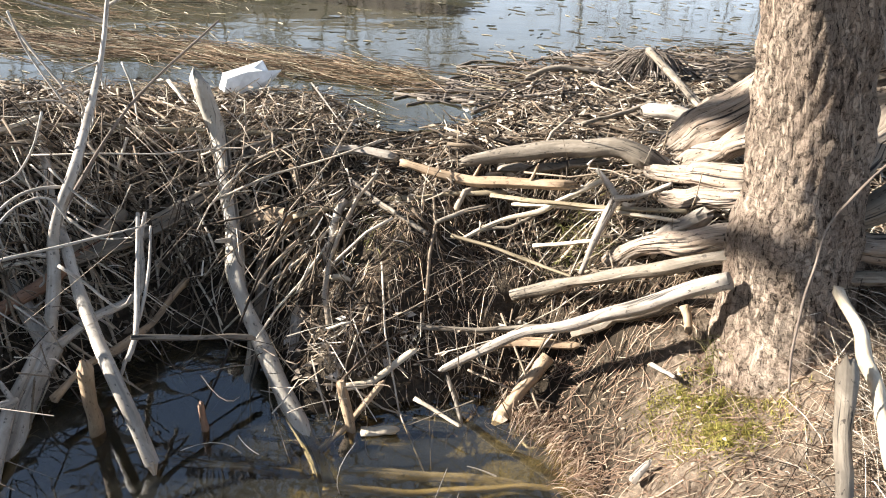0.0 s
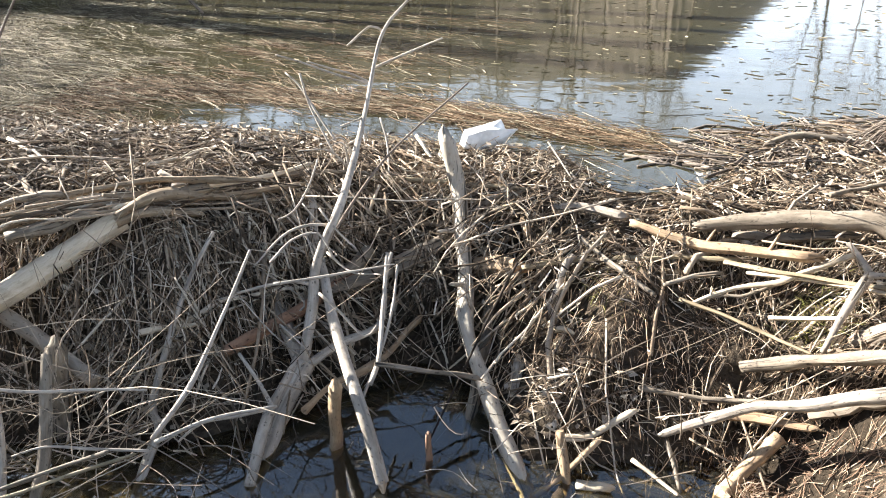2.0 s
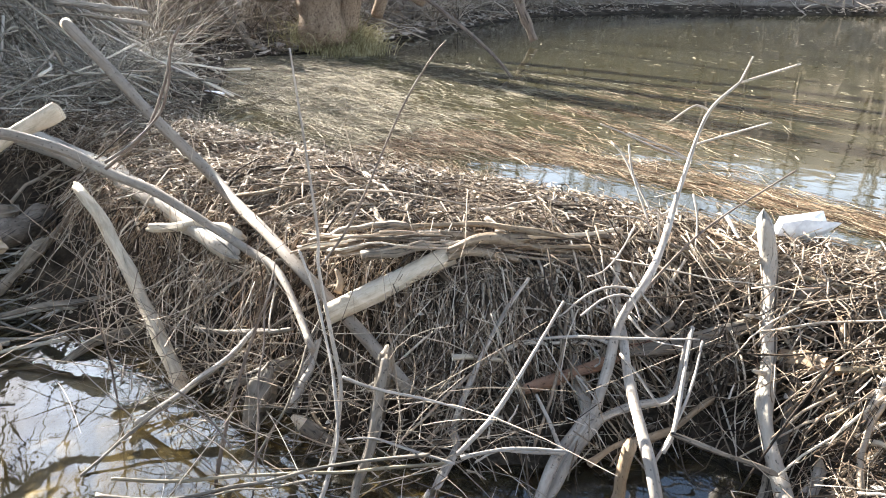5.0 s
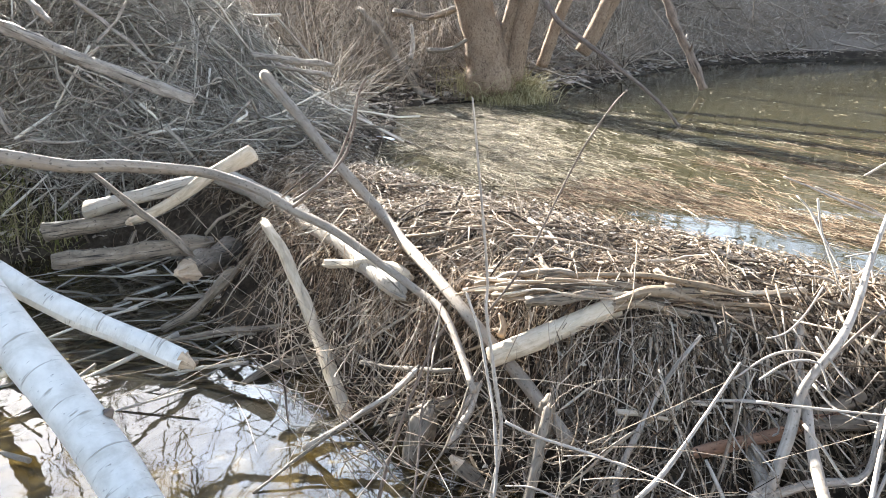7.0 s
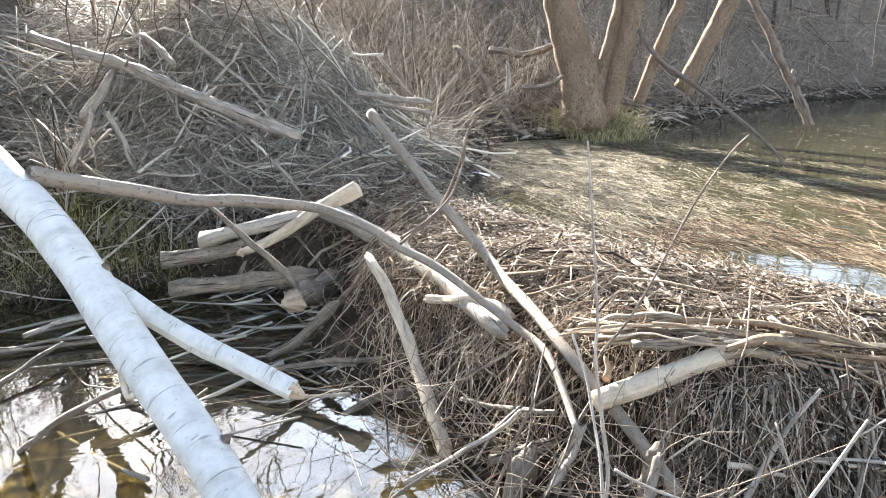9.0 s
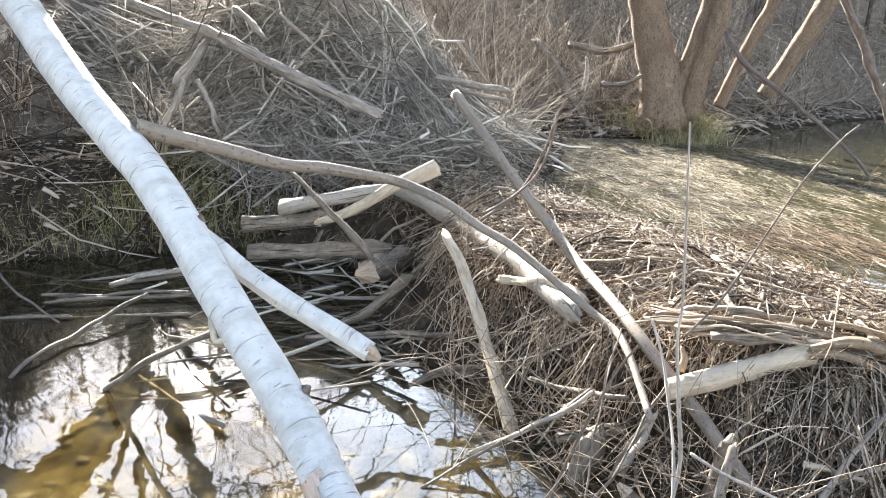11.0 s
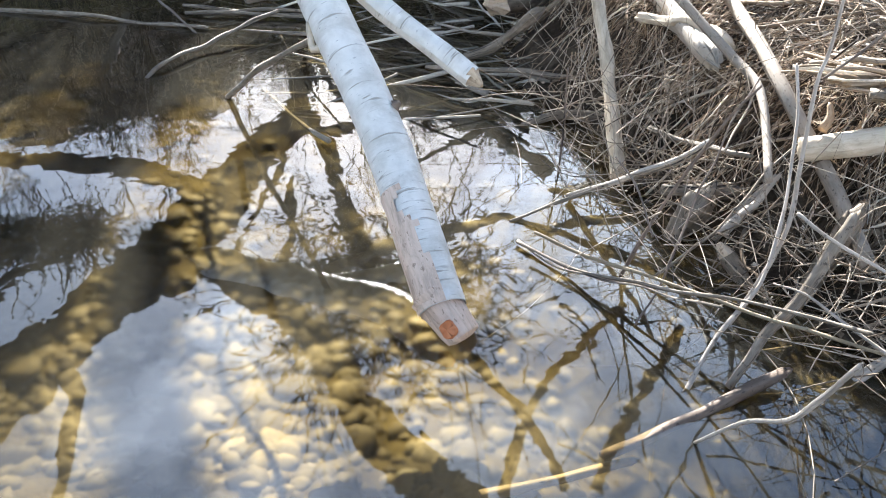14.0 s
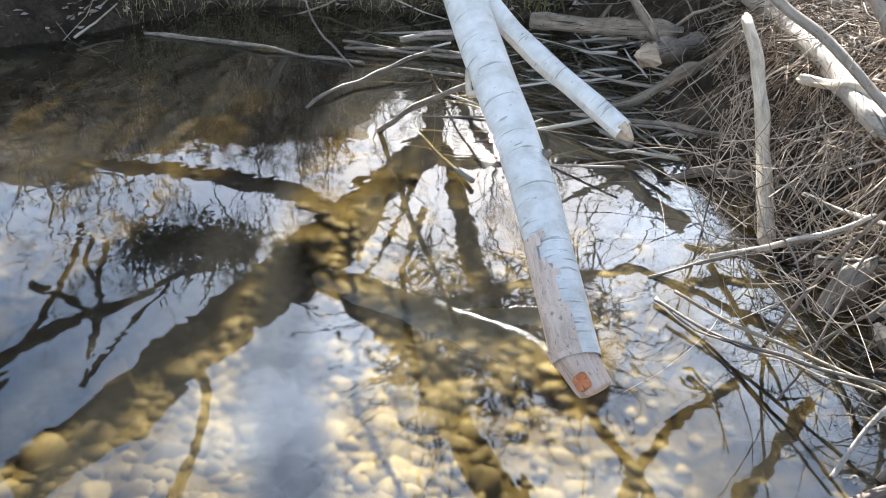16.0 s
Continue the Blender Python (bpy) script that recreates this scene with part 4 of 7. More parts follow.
log("bark_log", "split pale stick along the crest", [(-2.57, 2.44, 0.82), (-2.40, 2.75, 0.82), (-2.18, 3.10, 0.78), (-2.02, 3.35, 0.79)], 0.0114, 0.0128, PALE_WOOD, "log", group="bark strips on the crest", rough=0.2, ends=(2, 2))
log("dark_board", "flat grey board lying on the crest", [(-2.88, 2.08, 0.78), (-2.77, 2.22, 0.80), (-2.66, 2.36, 0.81)], 0.0272, 0.0245, GREY_WOOD, "board", squash=1.8)
log("leaning_pole", "long straight grey pole leaning down over the dam", [(-5.94, 2.13, 1.80), (-5.56, 2.18, 1.54), (-5.07, 2.23, 1.22), (-4.42, 2.28, 0.83), (-3.41, 1.97, 0.71), (-2.84, 1.93, 0.48), (-2.33, 1.86, 0.27)], 0.0410, 0.0330, LIMB_BARK, "pole", ends=(0, 0), rough=0.05)
log("peeled_stake", "crooked white peeled pole leaning into the water", [(-4.96, 1.60, 0.84), (-4.71, 1.59, 0.69), (-4.39, 1.54, 0.49), (-4.08, 1.50, 0.31), (-3.78, 1.42, 0.15), (-3.59, 1.37, 0.05)], 0.0350, 0.0459, PALE_WOOD, "stake", ends=(2, 3), gnaw=(1,), rough=0.1)
log("birch_log", "white bark log lying along the crest", [(-7.29, 2.19, 0.76), (-6.31, 2.17, 0.76), (-5.45, 2.12, 0.73), (-4.81, 2.05, 0.68), (-4.33, 1.99, 0.64), (-3.83, 1.91, 0.61)], 0.0890, 0.0611, PATCHY_BARK, "log", ends=(0, 2), rough=0.08)
log("broken_log", "broken pale log lying on the crest", [(-4.51, 1.82, 0.62), (-4.28, 1.91, 0.67), (-4.01, 1.99, 0.69), (-3.86, 2.01, 0.67)], 0.0257, 0.0327, PALE_WOOD, "log", ends=(2, 2), rough=0.2)
log("chewed_log", "thick log with a beaver-gnawed end over the water", [(-6.40, 1.91, 0.26), (-5.97, 1.56, 0.34), (-5.56, 1.22, 0.42)], 0.1117, 0.0947, GREY_WOOD, "log", group="beaver-gnawed logs", ends=(0, 3), gnaw=(1,))
log("driftwood_log", "thick grey log lying at the water's edge", [(-6.62, 0.52, 0.37), (-6.39, 0.86, 0.41), (-5.96, 1.42, 0.50)], 0.0667, 0.0723, GREY_WOOD, "log", group="driftwood logs on the dam", stubs=1)
log("driftwood_log", "thick pale log lying on the bank of the pool", [(-6.74, 0.85, 0.72), (-6.50, 1.15, 0.82), (-6.12, 1.58, 0.97)], 0.0729, 0.0539, PATCHY_BARK, "log", group="driftwood logs on the dam", ends=(0, 0))
log("peeled_branch", "crooked yellow peeled branch with a gnawed tip", [(-6.34, 1.07, 0.67), (-6.23, 1.32, 0.78), (-6.06, 1.66, 1.00), (-5.88, 1.96, 1.19)], 0.0299, 0.0627, PALE_WOOD, "branch", ends=(0, 0), gnaw=(0,))
log("driftwood_log", "dark log lying at the water's edge", [(-6.88, 0.53, 0.56), (-6.71, 0.85, 0.60), (-6.53, 1.16, 0.66)], 0.0687, 0.0616, GREY_WOOD, "log", group="driftwood logs on the dam")
log("driftwood_stick", "grey branch slanting down to the logs", [(-6.11, 0.77, 1.15), (-5.96, 0.93, 0.96), (-5.78, 1.11, 0.76), (-5.60, 1.25, 0.56)], 0.0187, 0.0316, GREY_WOOD, "branch", group="loose sticks on the dam")
log("thin_pole", "straight pale pole lying over the water", [(-5.29, 0.64, 0.06), (-5.06, 1.22, 0.09), (-4.73, 1.80, 0.12)], 0.0171, 0.0232, GREY_WOOD, "pole", group="thin poles on the dam")
log("thin_pole", "thin pole lying on the water", [(-6.83, -1.09, 0.02), (-6.72, -0.50, 0.04), (-6.57, 0.07, 0.04)], 0.0158, 0.0204, GREY_WOOD, "pole", group="thin poles on the dam")
log("driftwood_stick", "bleached forked stick over the water", [(-7.04, -0.59, 0.05), (-7.06, -0.24, 0.10), (-7.05, 0.15, 0.15)], 0.0190, 0.0300, WHITE_WOOD, "stick", group="loose sticks on the dam")
log("driftwood_stick", "crooked grey root at the water's edge", [(-5.54, 0.98, 0.02), (-5.40, 1.21, 0.18), (-5.26, 1.41, 0.43)], 0.0318, 0.0392, GREY_WOOD, "root", group="loose sticks on the dam")
log("driftwood_log", "grey log half under the water", [(-4.41, 1.03, -0.03), (-4.42, 1.37, 0.03), (-4.36, 1.83, 0.02)], 0.0229, 0.0444, GREY_WOOD, "log", group="driftwood logs on the dam")
log("driftwood_log", "short grey log caught under the branches", [(-3.13, 1.36, 0.22), (-3.13, 1.54, 0.20), (-3.12, 1.74, 0.18)], 0.0273, 0.0478, GREY_WOOD, "log", group="driftwood logs on the dam")
log("stump_piece", "short bleached stump piece at the water's edge", [(-3.01, 1.40, 0.00), (-3.02, 1.44, 0.09), (-3.02, 1.49, 0.18)], 0.0522, 0.0667, GREY_WOOD, "log", rough=0.2)
log("gnawed_stub", "short stub with a gnawed pale end standing out of the water", [(-2.75, 1.51, 0.09), (-2.68, 1.55, 0.03), (-2.60, 1.60, -0.05)], 0.0379, 0.0412, GREY_WOOD, "log", ends=(3, 0), gnaw=(0,))
log("grey_pole", "broken grey post leaning in the water", [(-2.54, 1.79, -0.10), (-2.50, 1.81, 0.16), (-2.45, 1.81, 0.43)], 0.0336, 0.0392, GREY_WOOD, "post", ends=(0, 2))
log("driftwood_stick", "bleached stick leaning at the water's edge", [(-2.98, 1.61, -0.00), (-2.99, 1.72, 0.16), (-2.98, 1.82, 0.30)], 0.0157, 0.0249, WHITE_WOOD, "stick", group="loose sticks on the dam")
log("driftwood_stick", "pale peeled stick in the dam face", [(-2.27, 2.10, 0.38), (-2.18, 2.16, 0.39), (-2.07, 2.22, 0.39)], 0.0174, 0.0101, PALE_WOOD, "stick", group="loose sticks on the dam")
log("driftwood_stick", "grey stick in the dam face", [(-3.74, 1.58, 0.25), (-3.40, 1.67, 0.30), (-3.09, 1.75, 0.40)], 0.0173, 0.0124, GREY_WOOD, "stick", group="loose sticks on the dam")
log("wood_chip", "bleached chip of wood on the crest", [(-2.48, 2.74, 0.82), (-2.43, 2.77, 0.81), (-2.38, 2.78, 0.77)], 0.0193, 0.0192, GREY_WOOD, "wood chip", group="wood chips")
log("wood_chip", "tan chip of bark in the dam face", [(-2.92, 1.94, 0.60), (-2.94, 1.98, 0.64), (-2.97, 1.99, 0.68)], 0.0243, 0.0153, TAN_WOOD, "wood chip", group="wood chips")
# long thin strips of bark and split wood bundled along the crest
strip_rnd = np.random.RandomState(17)
run = spline([(-3.25, 1.98, 0.78), (-2.95, 2.14, 0.82), (-2.72, 2.42, 0.83), (-2.50, 2.70, 0.77), (-2.25, 3.02, 0.71), (-2.05, 3.30, 0.70)], 0.1)
count, bends = 80, 7
starts, spans = strip_rnd.uniform(0.0, 0.62, count), strip_rnd.uniform(0.22, 0.5, count)
at = (starts[:, None] + spans[:, None] * np.linspace(0, 1, bends)[None, :]).clip(0, 1) * (len(run) - 1)
lines = np.stack([np.interp(at, np.arange(len(run)), run[:, k]) for k in range(3)], -1)
lines += strip_rnd.normal(0, 1, (count, 1, 3)) * np.array([0.05, 0.05, 0.016]) + np.cumsum(strip_rnd.normal(0, 0.007, lines.shape), 1)
lines += np.linspace(-1, 1, bends)[None, :, None] * strip_rnd.normal(0, 0.035, (count, 1, 3)) * np.array([1, -1, 0.6])
strands("bark_strips", lines, strip_rnd.uniform(0.003, 0.0105, count)[:, None] * np.linspace(1.1, 0.6, bends)[None, :], 6, WARM_TWIGS, None, "torn strips of bark and split wood bundled along the crest", "bark")

# the felled poplar that hangs over the pool
poplar = thing("fallen_poplar", (-2.55, 0.22, 0.0), "white-barked felled poplar hanging over the pool, its end gnawed", "tree")
poplar_trunk = limb("trunk", [(-2.585, 0.156, 0.075), (-3.36, 0.03, 0.49), (-4.03, -0.17, 0.90), (-4.80, -0.39, 1.36), (-5.99, -0.87, 2.04), (-9.10, -1.90, 3.90)], 0.098, 0.15, POPLAR, poplar, ends=(3, 0), rough=0.012, sides=26, step=0.05)
limb("limb", [(-5.08, -0.45, 1.64), (-5.13, -0.25, 1.57), (-5.18, 0.10, 1.47), (-5.21, 0.47, 1.36), (-5.22, 0.71, 1.33), (-5.21, 1.03, 1.27), (-5.19, 1.29, 1.22), (-4.99, 1.42, 1.18), (-4.77, 1.54, 1.12), (-4.52, 1.63, 1.03), (-4.27, 1.72, 0.96), (-4.04, 1.78, 0.87), (-3.80, 1.83, 0.77), (-3.52, 1.84, 0.70), (-3.34, 1.84, 0.67), (-3.17, 1.79, 0.63), (-2.94, 1.69, 0.55), (-2.72, 1.58, 0.48)], 0.0495, 0.0173, LIMB_BARK, poplar, ends=(3, 0), rough=0.05, crook=0.012)
limb("side_branch", [(-4.52, -0.30, 1.19), (-4.38, -0.17, 1.08), (-4.20, 0.01, 0.935), (-4.03, 0.21, 0.79), (-3.85, 0.41, 0.67), (-3.73, 0.54, 0.59)], 0.0606, 0.0546, POPLAR, poplar, ends=(3, 3), rough=0.05)
limb("torn_stub", [(-3.81, -0.18, 0.75), (-3.82, -0.23, 0.72), (-3.89, -0.24, 0.81)], 0.0230, 0.0146, PALE_WOOD, poplar, ends=(3, 2))
log("dry_branch", "dry forked branch dipping into the pool", [(-3.85, -0.20, 0.78), (-4.17, -0.34, 0.59), (-4.55, -0.51, 0.35), (-5.04, -0.72, 0.00)], 0.0159, 0.0178, GREY_WOOD, "branch", crook=0.01, stubs=1)
log("thin_twig", "thin bent twig standing in the pool", [(-5.43, -1.26, -0.00), (-5.61, -1.15, 0.04), (-5.91, -0.90, 0.07), (-6.48, -0.35, 0.12)], 0.0128, 0.0174, GREY_WOOD, "twig", group="twigs in the pool")
log("thin_twig", "long thin stick afloat on the pool", [(-7.07, -2.74, 0.01), (-6.84, -1.90, -0.01), (-6.47, -0.78, -0.02), (-6.18, -0.06, 0.02)], 0.0142, 0.0144, GREY_WOOD, "twig", group="twigs in the pool")
log("thin_twig", "thin curved twig dipping into the pool", [(-7.42, -1.51, 0.35), (-6.97, -1.35, 0.17), (-6.37, -0.99, 0.00)], 0.0113, 0.0099, TWIG_BARK, "twig", group="twigs in the pool")
log("thin_twig", "thin stick afloat on the pool", [(-7.13, -2.92, 0.01), (-6.90, -2.14, 0.02), (-6.44, -0.92, 0.02)], 0.0173, 0.0149, GREY_WOOD, "twig", group="twigs in the pool")
log("thin_pole", "thin straight pole over the water", [(-7.03, -1.12, 0.03), (-6.82, -0.52, 0.04), (-6.57, 0.08, 0.06)], 0.0162, 0.0178, GREY_WOOD, "pole", group="thin poles on the dam")
log("forked_stick", "bleached stick lying over the water", [(-6.88, -0.60, 0.10), (-6.94, -0.32, 0.14), (-6.98, 0.04, 0.15)], 0.0212, 0.0269, WHITE_WOOD, "stick")
# saplings and bare shoots before the dam
sap = thing("bare_sapling", (-1.57, 1.72, -0.12), "grey multi-stemmed bare sapling growing from the water", "sapling")
limb("stem", [(-1.57, 1.72, -0.12), (-1.60, 1.93, -0.03), (-1.61, 2.13, 0.07), (-1.59, 2.35, 0.18)], 0.0469, 0.0420, SAPLING_BARK, sap, ends=(0, 3), rough=0.05)
limb("stem", [(-1.59, 2.33, 0.18), (-1.70, 2.44, 0.22), (-1.89, 2.64, 0.32), (-2.10, 2.90, 0.45)], 0.0362, 0.0287, SAPLING_BARK, sap, ends=(3, 0), rough=0.06)
limb("stem", [(-1.60, 2.35, 0.19), (-1.63, 2.54, 0.39), (-1.66, 2.68, 0.56), (-1.60, 2.90, 0.83), (-1.83, 3.73, 1.02), (-1.85, 4.07, 1.39), (-1.75, 4.30, 1.58)], 0.0280, 0.0076, SAPLING_BARK, sap, rough=0.06)
limb("branch", [(-1.58, 2.35, 0.18), (-1.48, 2.50, 0.23), (-1.34, 2.66, 0.27), (-1.37, 2.83, 0.44), (-1.37, 2.92, 0.53)], 0.0224, 0.0089, SAPLING_BARK, sap, rough=0.06)
limb("stem", [(-1.55, 1.75, 0.00), (-1.62, 2.03, 0.10), (-1.63, 2.25, 0.17), (-1.63, 2.36, 0.21)], 0.0255, 0.0224, SAPLING_BARK, sap, rough=0.06)
limb("twig", [(-1.89, 3.95, 1.12), (-2.06, 3.89, 1.17), (-2.27, 3.82, 1.25), (-2.41, 3.76, 1.30)], 0.0091, 0.0055, SAPLING_BARK, sap)
limb("twig", [(-1.83, 3.73, 1.02), (-1.83, 3.62, 0.89), (-1.89, 3.54, 0.85)], 0.0087, 0.0051, SAPLING_BARK, sap)
limb("twig", [(-1.89, 4.02, 1.20), (-1.71, 4.11, 1.28), (-1.50, 4.19, 1.37)], 0.0092, 0.0055, SAPLING_BARK, sap)
limb("twig", [(-1.75, 4.30, 1.57), (-1.61, 4.35, 1.63), (-1.45, 4.40, 1.70)], 0.0095, 0.0057, SAPLING_BARK, sap)
limb("twig", [(-1.76, 4.30, 1.56), (-1.73, 4.32, 1.66), (-1.71, 4.33, 1.73)], 0.0076, 0.0057, SAPLING_BARK, sap)
limb("twig", [(-1.86, 4.13, 1.40), (-1.94, 4.11, 1.43), (-2.07, 4.04, 1.32)], 0.0093, 0.0056, SAPLING_BARK, sap)
limb("twig", [(-1.81, 3.27, 0.97), (-1.95, 3.34, 1.10), (-2.07, 3.40, 1.22), (-2.16, 3.42, 1.28)], 0.0080, 0.0050, SAPLING_BARK, sap)
limb("twig", [(-1.66, 2.69, 0.56), (-1.64, 2.86, 0.65), (-1.52, 3.30, 0.91), (-1.24, 3.85, 1.19)], 0.0086, 0.0051, TWIG_BARK, sap)
limb("twig", [(-1.65, 2.61, 0.46), (-1.77, 2.57, 0.48), (-1.97, 2.45, 0.45), (-2.04, 2.40, 0.43)], 0.0114, 0.0058, SAPLING_BARK, sap)
limb("twig", [(-1.63, 2.78, 0.71), (-1.74, 2.73, 0.71), (-1.83, 2.66, 0.67), (-1.93, 2.54, 0.55)], 0.0086, 0.0043, SAPLING_BARK, sap)
limb("twig", [(-1.59, 2.05, 0.15), (-1.70, 2.12, 0.23), (-1.82, 2.18, 0.31)], 0.0132, 0.0068, SAPLING_BARK, sap)
limb("twig", [(-1.58, 2.06, 0.16), (-1.69, 1.95, 0.17), (-1.80, 1.84, 0.19), (-1.85, 1.74, 0.16)], 0.0106, 0.0051, SAPLING_BARK, sap)
limb("twig", [(-1.16, 2.12, 0.33), (-1.17, 2.24, 0.37), (-1.25, 2.51, 0.50), (-1.32, 2.74, 0.62)], 0.0112, 0.0084, SAPLING_BARK, sap)
twig_rnd = np.random.RandomState(23)
for k in range(26):
    u, far = twig_rnd.rand(), twig_rnd.rand() < 0.6
    a, b = (((-1.63, 2.54, 0.39), (-1.83, 3.73, 1.02)) if far else ((-1.62, 2.36, 0.22), (-2.05, 2.84, 0.43)))
    q = np.array(a) + u * (np.array(b) - np.array(a))
    way = twig_rnd.normal(size=3) * np.array([0.9, 0.5, 0.5]) + np.array([-0.1, -0.35, 0.25])
    way *= twig_rnd.uniform(0.16, 0.42) / np.linalg.norm(way)
    side = twig_rnd.normal(size=3) * 0.05
    limb("twig", [q, q + 0.5 * way + side, q + way], twig_rnd.uniform(0.004, 0.0075), 0.0028, SAPLING_BARK, sap, seed=500 + k, sides=6)
log("hanging_branch", "bare grey branch with a gnawed tip standing in the water", [(-1.03, 1.90, 0.03), (-1.18, 2.04, 0.31), (-1.46, 2.42, 0.39), (-1.75, 2.87, 0.52), (-2.07, 3.41, 0.72)], 0.0273, 0.0205, SAPLING_BARK, "branch", ends=(3, 2), gnaw=(0,), rough=0.06)
shoot = thing("bare_shoot", (-1.96, 1.52, -0.1), "thin bare shoot with arching branches", "sapling", "bare shoots before the dam")
limb("stem", [(-1.96, 1.52, -0.10), (-2.01, 1.69, 0.01), (-2.03, 1.84, 0.10), (-2.09, 1.90, 0.18), (-2.13, 2.14, 0.39), (-2.14, 2.35, 0.57), (-2.11, 2.52, 0.72)], 0.0225, 0.0086, SAPLING_BARK, shoot, rough=0.06)
limb("twig", [(-1.72, 2.37, 0.58), (-1.62, 2.44, 0.58), (-1.46, 2.54, 0.59), (-1.25, 2.66, 0.61)], 0.0077, 0.0038, SAPLING_BARK, sap)
limb("twig", [(-1.24, 2.67, 0.60), (-1.20, 2.50, 0.49), (-1.18, 2.30, 0.38), (-1.18, 2.08, 0.28)], 0.0064, 0.0070, SAPLING_BARK, sap)
limb("twig", [(-1.70, 2.33, 0.71), (-1.63, 2.42, 0.79), (-1.54, 2.49, 0.80), (-1.47, 2.48, 0.70)], 0.0062, 0.0037, SAPLING_BARK, sap)
limb("twig", [(-1.94, 3.18, 1.34), (-1.90, 3.17, 1.20), (-1.84, 3.16, 1.08), (-1.77, 3.16, 0.94)], 0.0059, 0.0044, SAPLING_BARK, sap)
limb("twig", [(-1.93, 4.05, 1.10), (-2.03, 4.02, 1.15), (-2.15, 3.97, 1.19), (-2.28, 3.90, 1.24)], 0.0089, 0.0054, SAPLING_BARK, sap)
limb("twig", [(-1.54, 2.45, 0.52), (-1.44, 2.43, 0.46), (-1.30, 2.39, 0.37), (-1.25, 2.42, 0.42)], 0.0077, 0.0037, SAPLING_BARK, sap)
limb("twig", [(-1.75, 2.94, 0.98), (-1.78, 2.87, 0.85), (-1.83, 2.79, 0.75), (-1.89, 2.74, 0.72)], 0.0056, 0.0042, SAPLING_BARK, sap)
limb("twig", [(-1.68, 2.78, 0.79), (-1.58, 2.74, 0.71), (-1.46, 2.70, 0.64)], 0.0054, 0.0040, SAPLING_BARK, sap)
limb("twig", [(-1.79, 3.85, 0.94), (-1.71, 3.75, 0.82), (-1.64, 3.59, 0.66)], 0.0068, 0.0049, SAPLING_BARK, sap)
limb("branch", [(-1.85, 1.61, 0.28), (-1.82, 1.84, 0.38), (-1.81, 2.10, 0.56), (-1.80, 2.34, 0.75)], 0.0122, 0.0066, SAPLING_BARK, shoot)
limb("branch", [(-1.81, 1.58, 0.30), (-1.66, 1.73, 0.33), (-1.46, 1.86, 0.34)], 0.0096, 0.0048, SAPLING_BARK, shoot)
limb("branch", [(-1.82, 1.55, 0.28), (-2.00, 1.48, 0.30), (-2.15, 1.41, 0.33), (-2.24, 1.34, 0.32)], 0.0072, 0.0037, SAPLING_BARK, shoot)
shootb = thing("bare_shoot", (-2.37, 1.27, -0.1), "tall thin bare shoot before the dam", "sapling", "bare shoots before the dam")
limb("stem", [(-2.37, 1.27, -0.10), (-2.39, 1.40, 0.17), (-2.42, 1.48, 0.44), (-2.48, 1.49, 0.69), (-2.54, 1.49, 0.99), (-2.55, 1.50, 1.18), (-2.55, 1.41, 1.91)], 0.0123, 0.0034, SAPLING_BARK, shootb, rough=0.05)
limb("branch", [(-2.42, 1.40, 1.05), (-2.36, 1.54, 1.25), (-2.27, 1.73, 1.67), (-2.19, 1.82, 1.87), (-2.14, 1.85, 1.94)], 0.0058, 0.0034, TWIG_BARK, shootb)
limb("branch", [(-2.23, 1.32, 0.64), (-2.14, 1.41, 0.58), (-1.99, 1.57, 0.51), (-1.88, 1.67, 0.46)], 0.0070, 0.0048, SAPLING_BARK, shootb)
shootc = thing("bare_shoot", (-2.8, 1.01, -0.1), "thin brown shoot standing in the water", "sapling", "bare shoots before the dam")
limb("stem", [(-2.80, 1.01, -0.10), (-2.74, 1.07, 0.25), (-2.67, 1.13, 0.55), (-2.58, 1.20, 0.85), (-2.51, 1.24, 1.00)], 0.0100, 0.0047, TWIG_BARK, shootc)
limb("branch", [(-2.25, 0.79, 0.58), (-2.41, 0.78, 0.69), (-2.52, 0.74, 0.75)], 0.0044, 0.0034, TWIG_BARK, shootc)
log("thin_pole", "long thin bent rod over the water", [(-3.04, 0.69, 0.10), (-2.76, 0.88, 0.11), (-2.32, 1.21, 0.19), (-1.84, 1.50, 0.30)], 0.0085, 0.0065, OLIVE_BARK, "branch", group="thin poles on the dam", crook=0.015)
log("bare_branch", "grey branch leaning out of the water", [(-3.46, 1.03, 0.02), (-3.24, 1.19, 0.23), (-3.02, 1.35, 0.46), (-2.95, 1.40, 0.56)], 0.0173, 0.0091, SAPLING_BARK, "branch", group="bare branches of the dam")
log("bare_branch", "bare grey branch reaching out over the water", [(-3.30, 0.66, -0.00), (-3.30, 1.02, 0.13), (-3.25, 1.40, 0.27), (-3.23, 1.62, 0.40)], 0.0063, 0.0135, GREY_WOOD, "branch", group="bare branches of the dam", stubs=3)
log("bare_branch", "tall bent bare branch standing in the water", [(-2.06, 0.96, -0.02), (-2.19, 1.12, 0.11), (-2.30, 1.34, 0.28), (-2.46, 1.48, 0.47), (-2.70, 1.61, 0.74), (-2.88, 1.67, 0.92)], 0.0095, 0.0060, SAPLING_BARK, "branch", group="bare branches of the dam")
log("bare_branch", "long thin branch lying over the water", [(-3.09, 0.63, 0.02), (-2.81, 0.81, 0.04), (-2.48, 1.03, 0.16), (-2.13, 1.22, 0.32), (-1.79, 1.34, 0.46)], 0.0081, 0.0065, GREY_WOOD, "branch", group="bare branches of the dam")
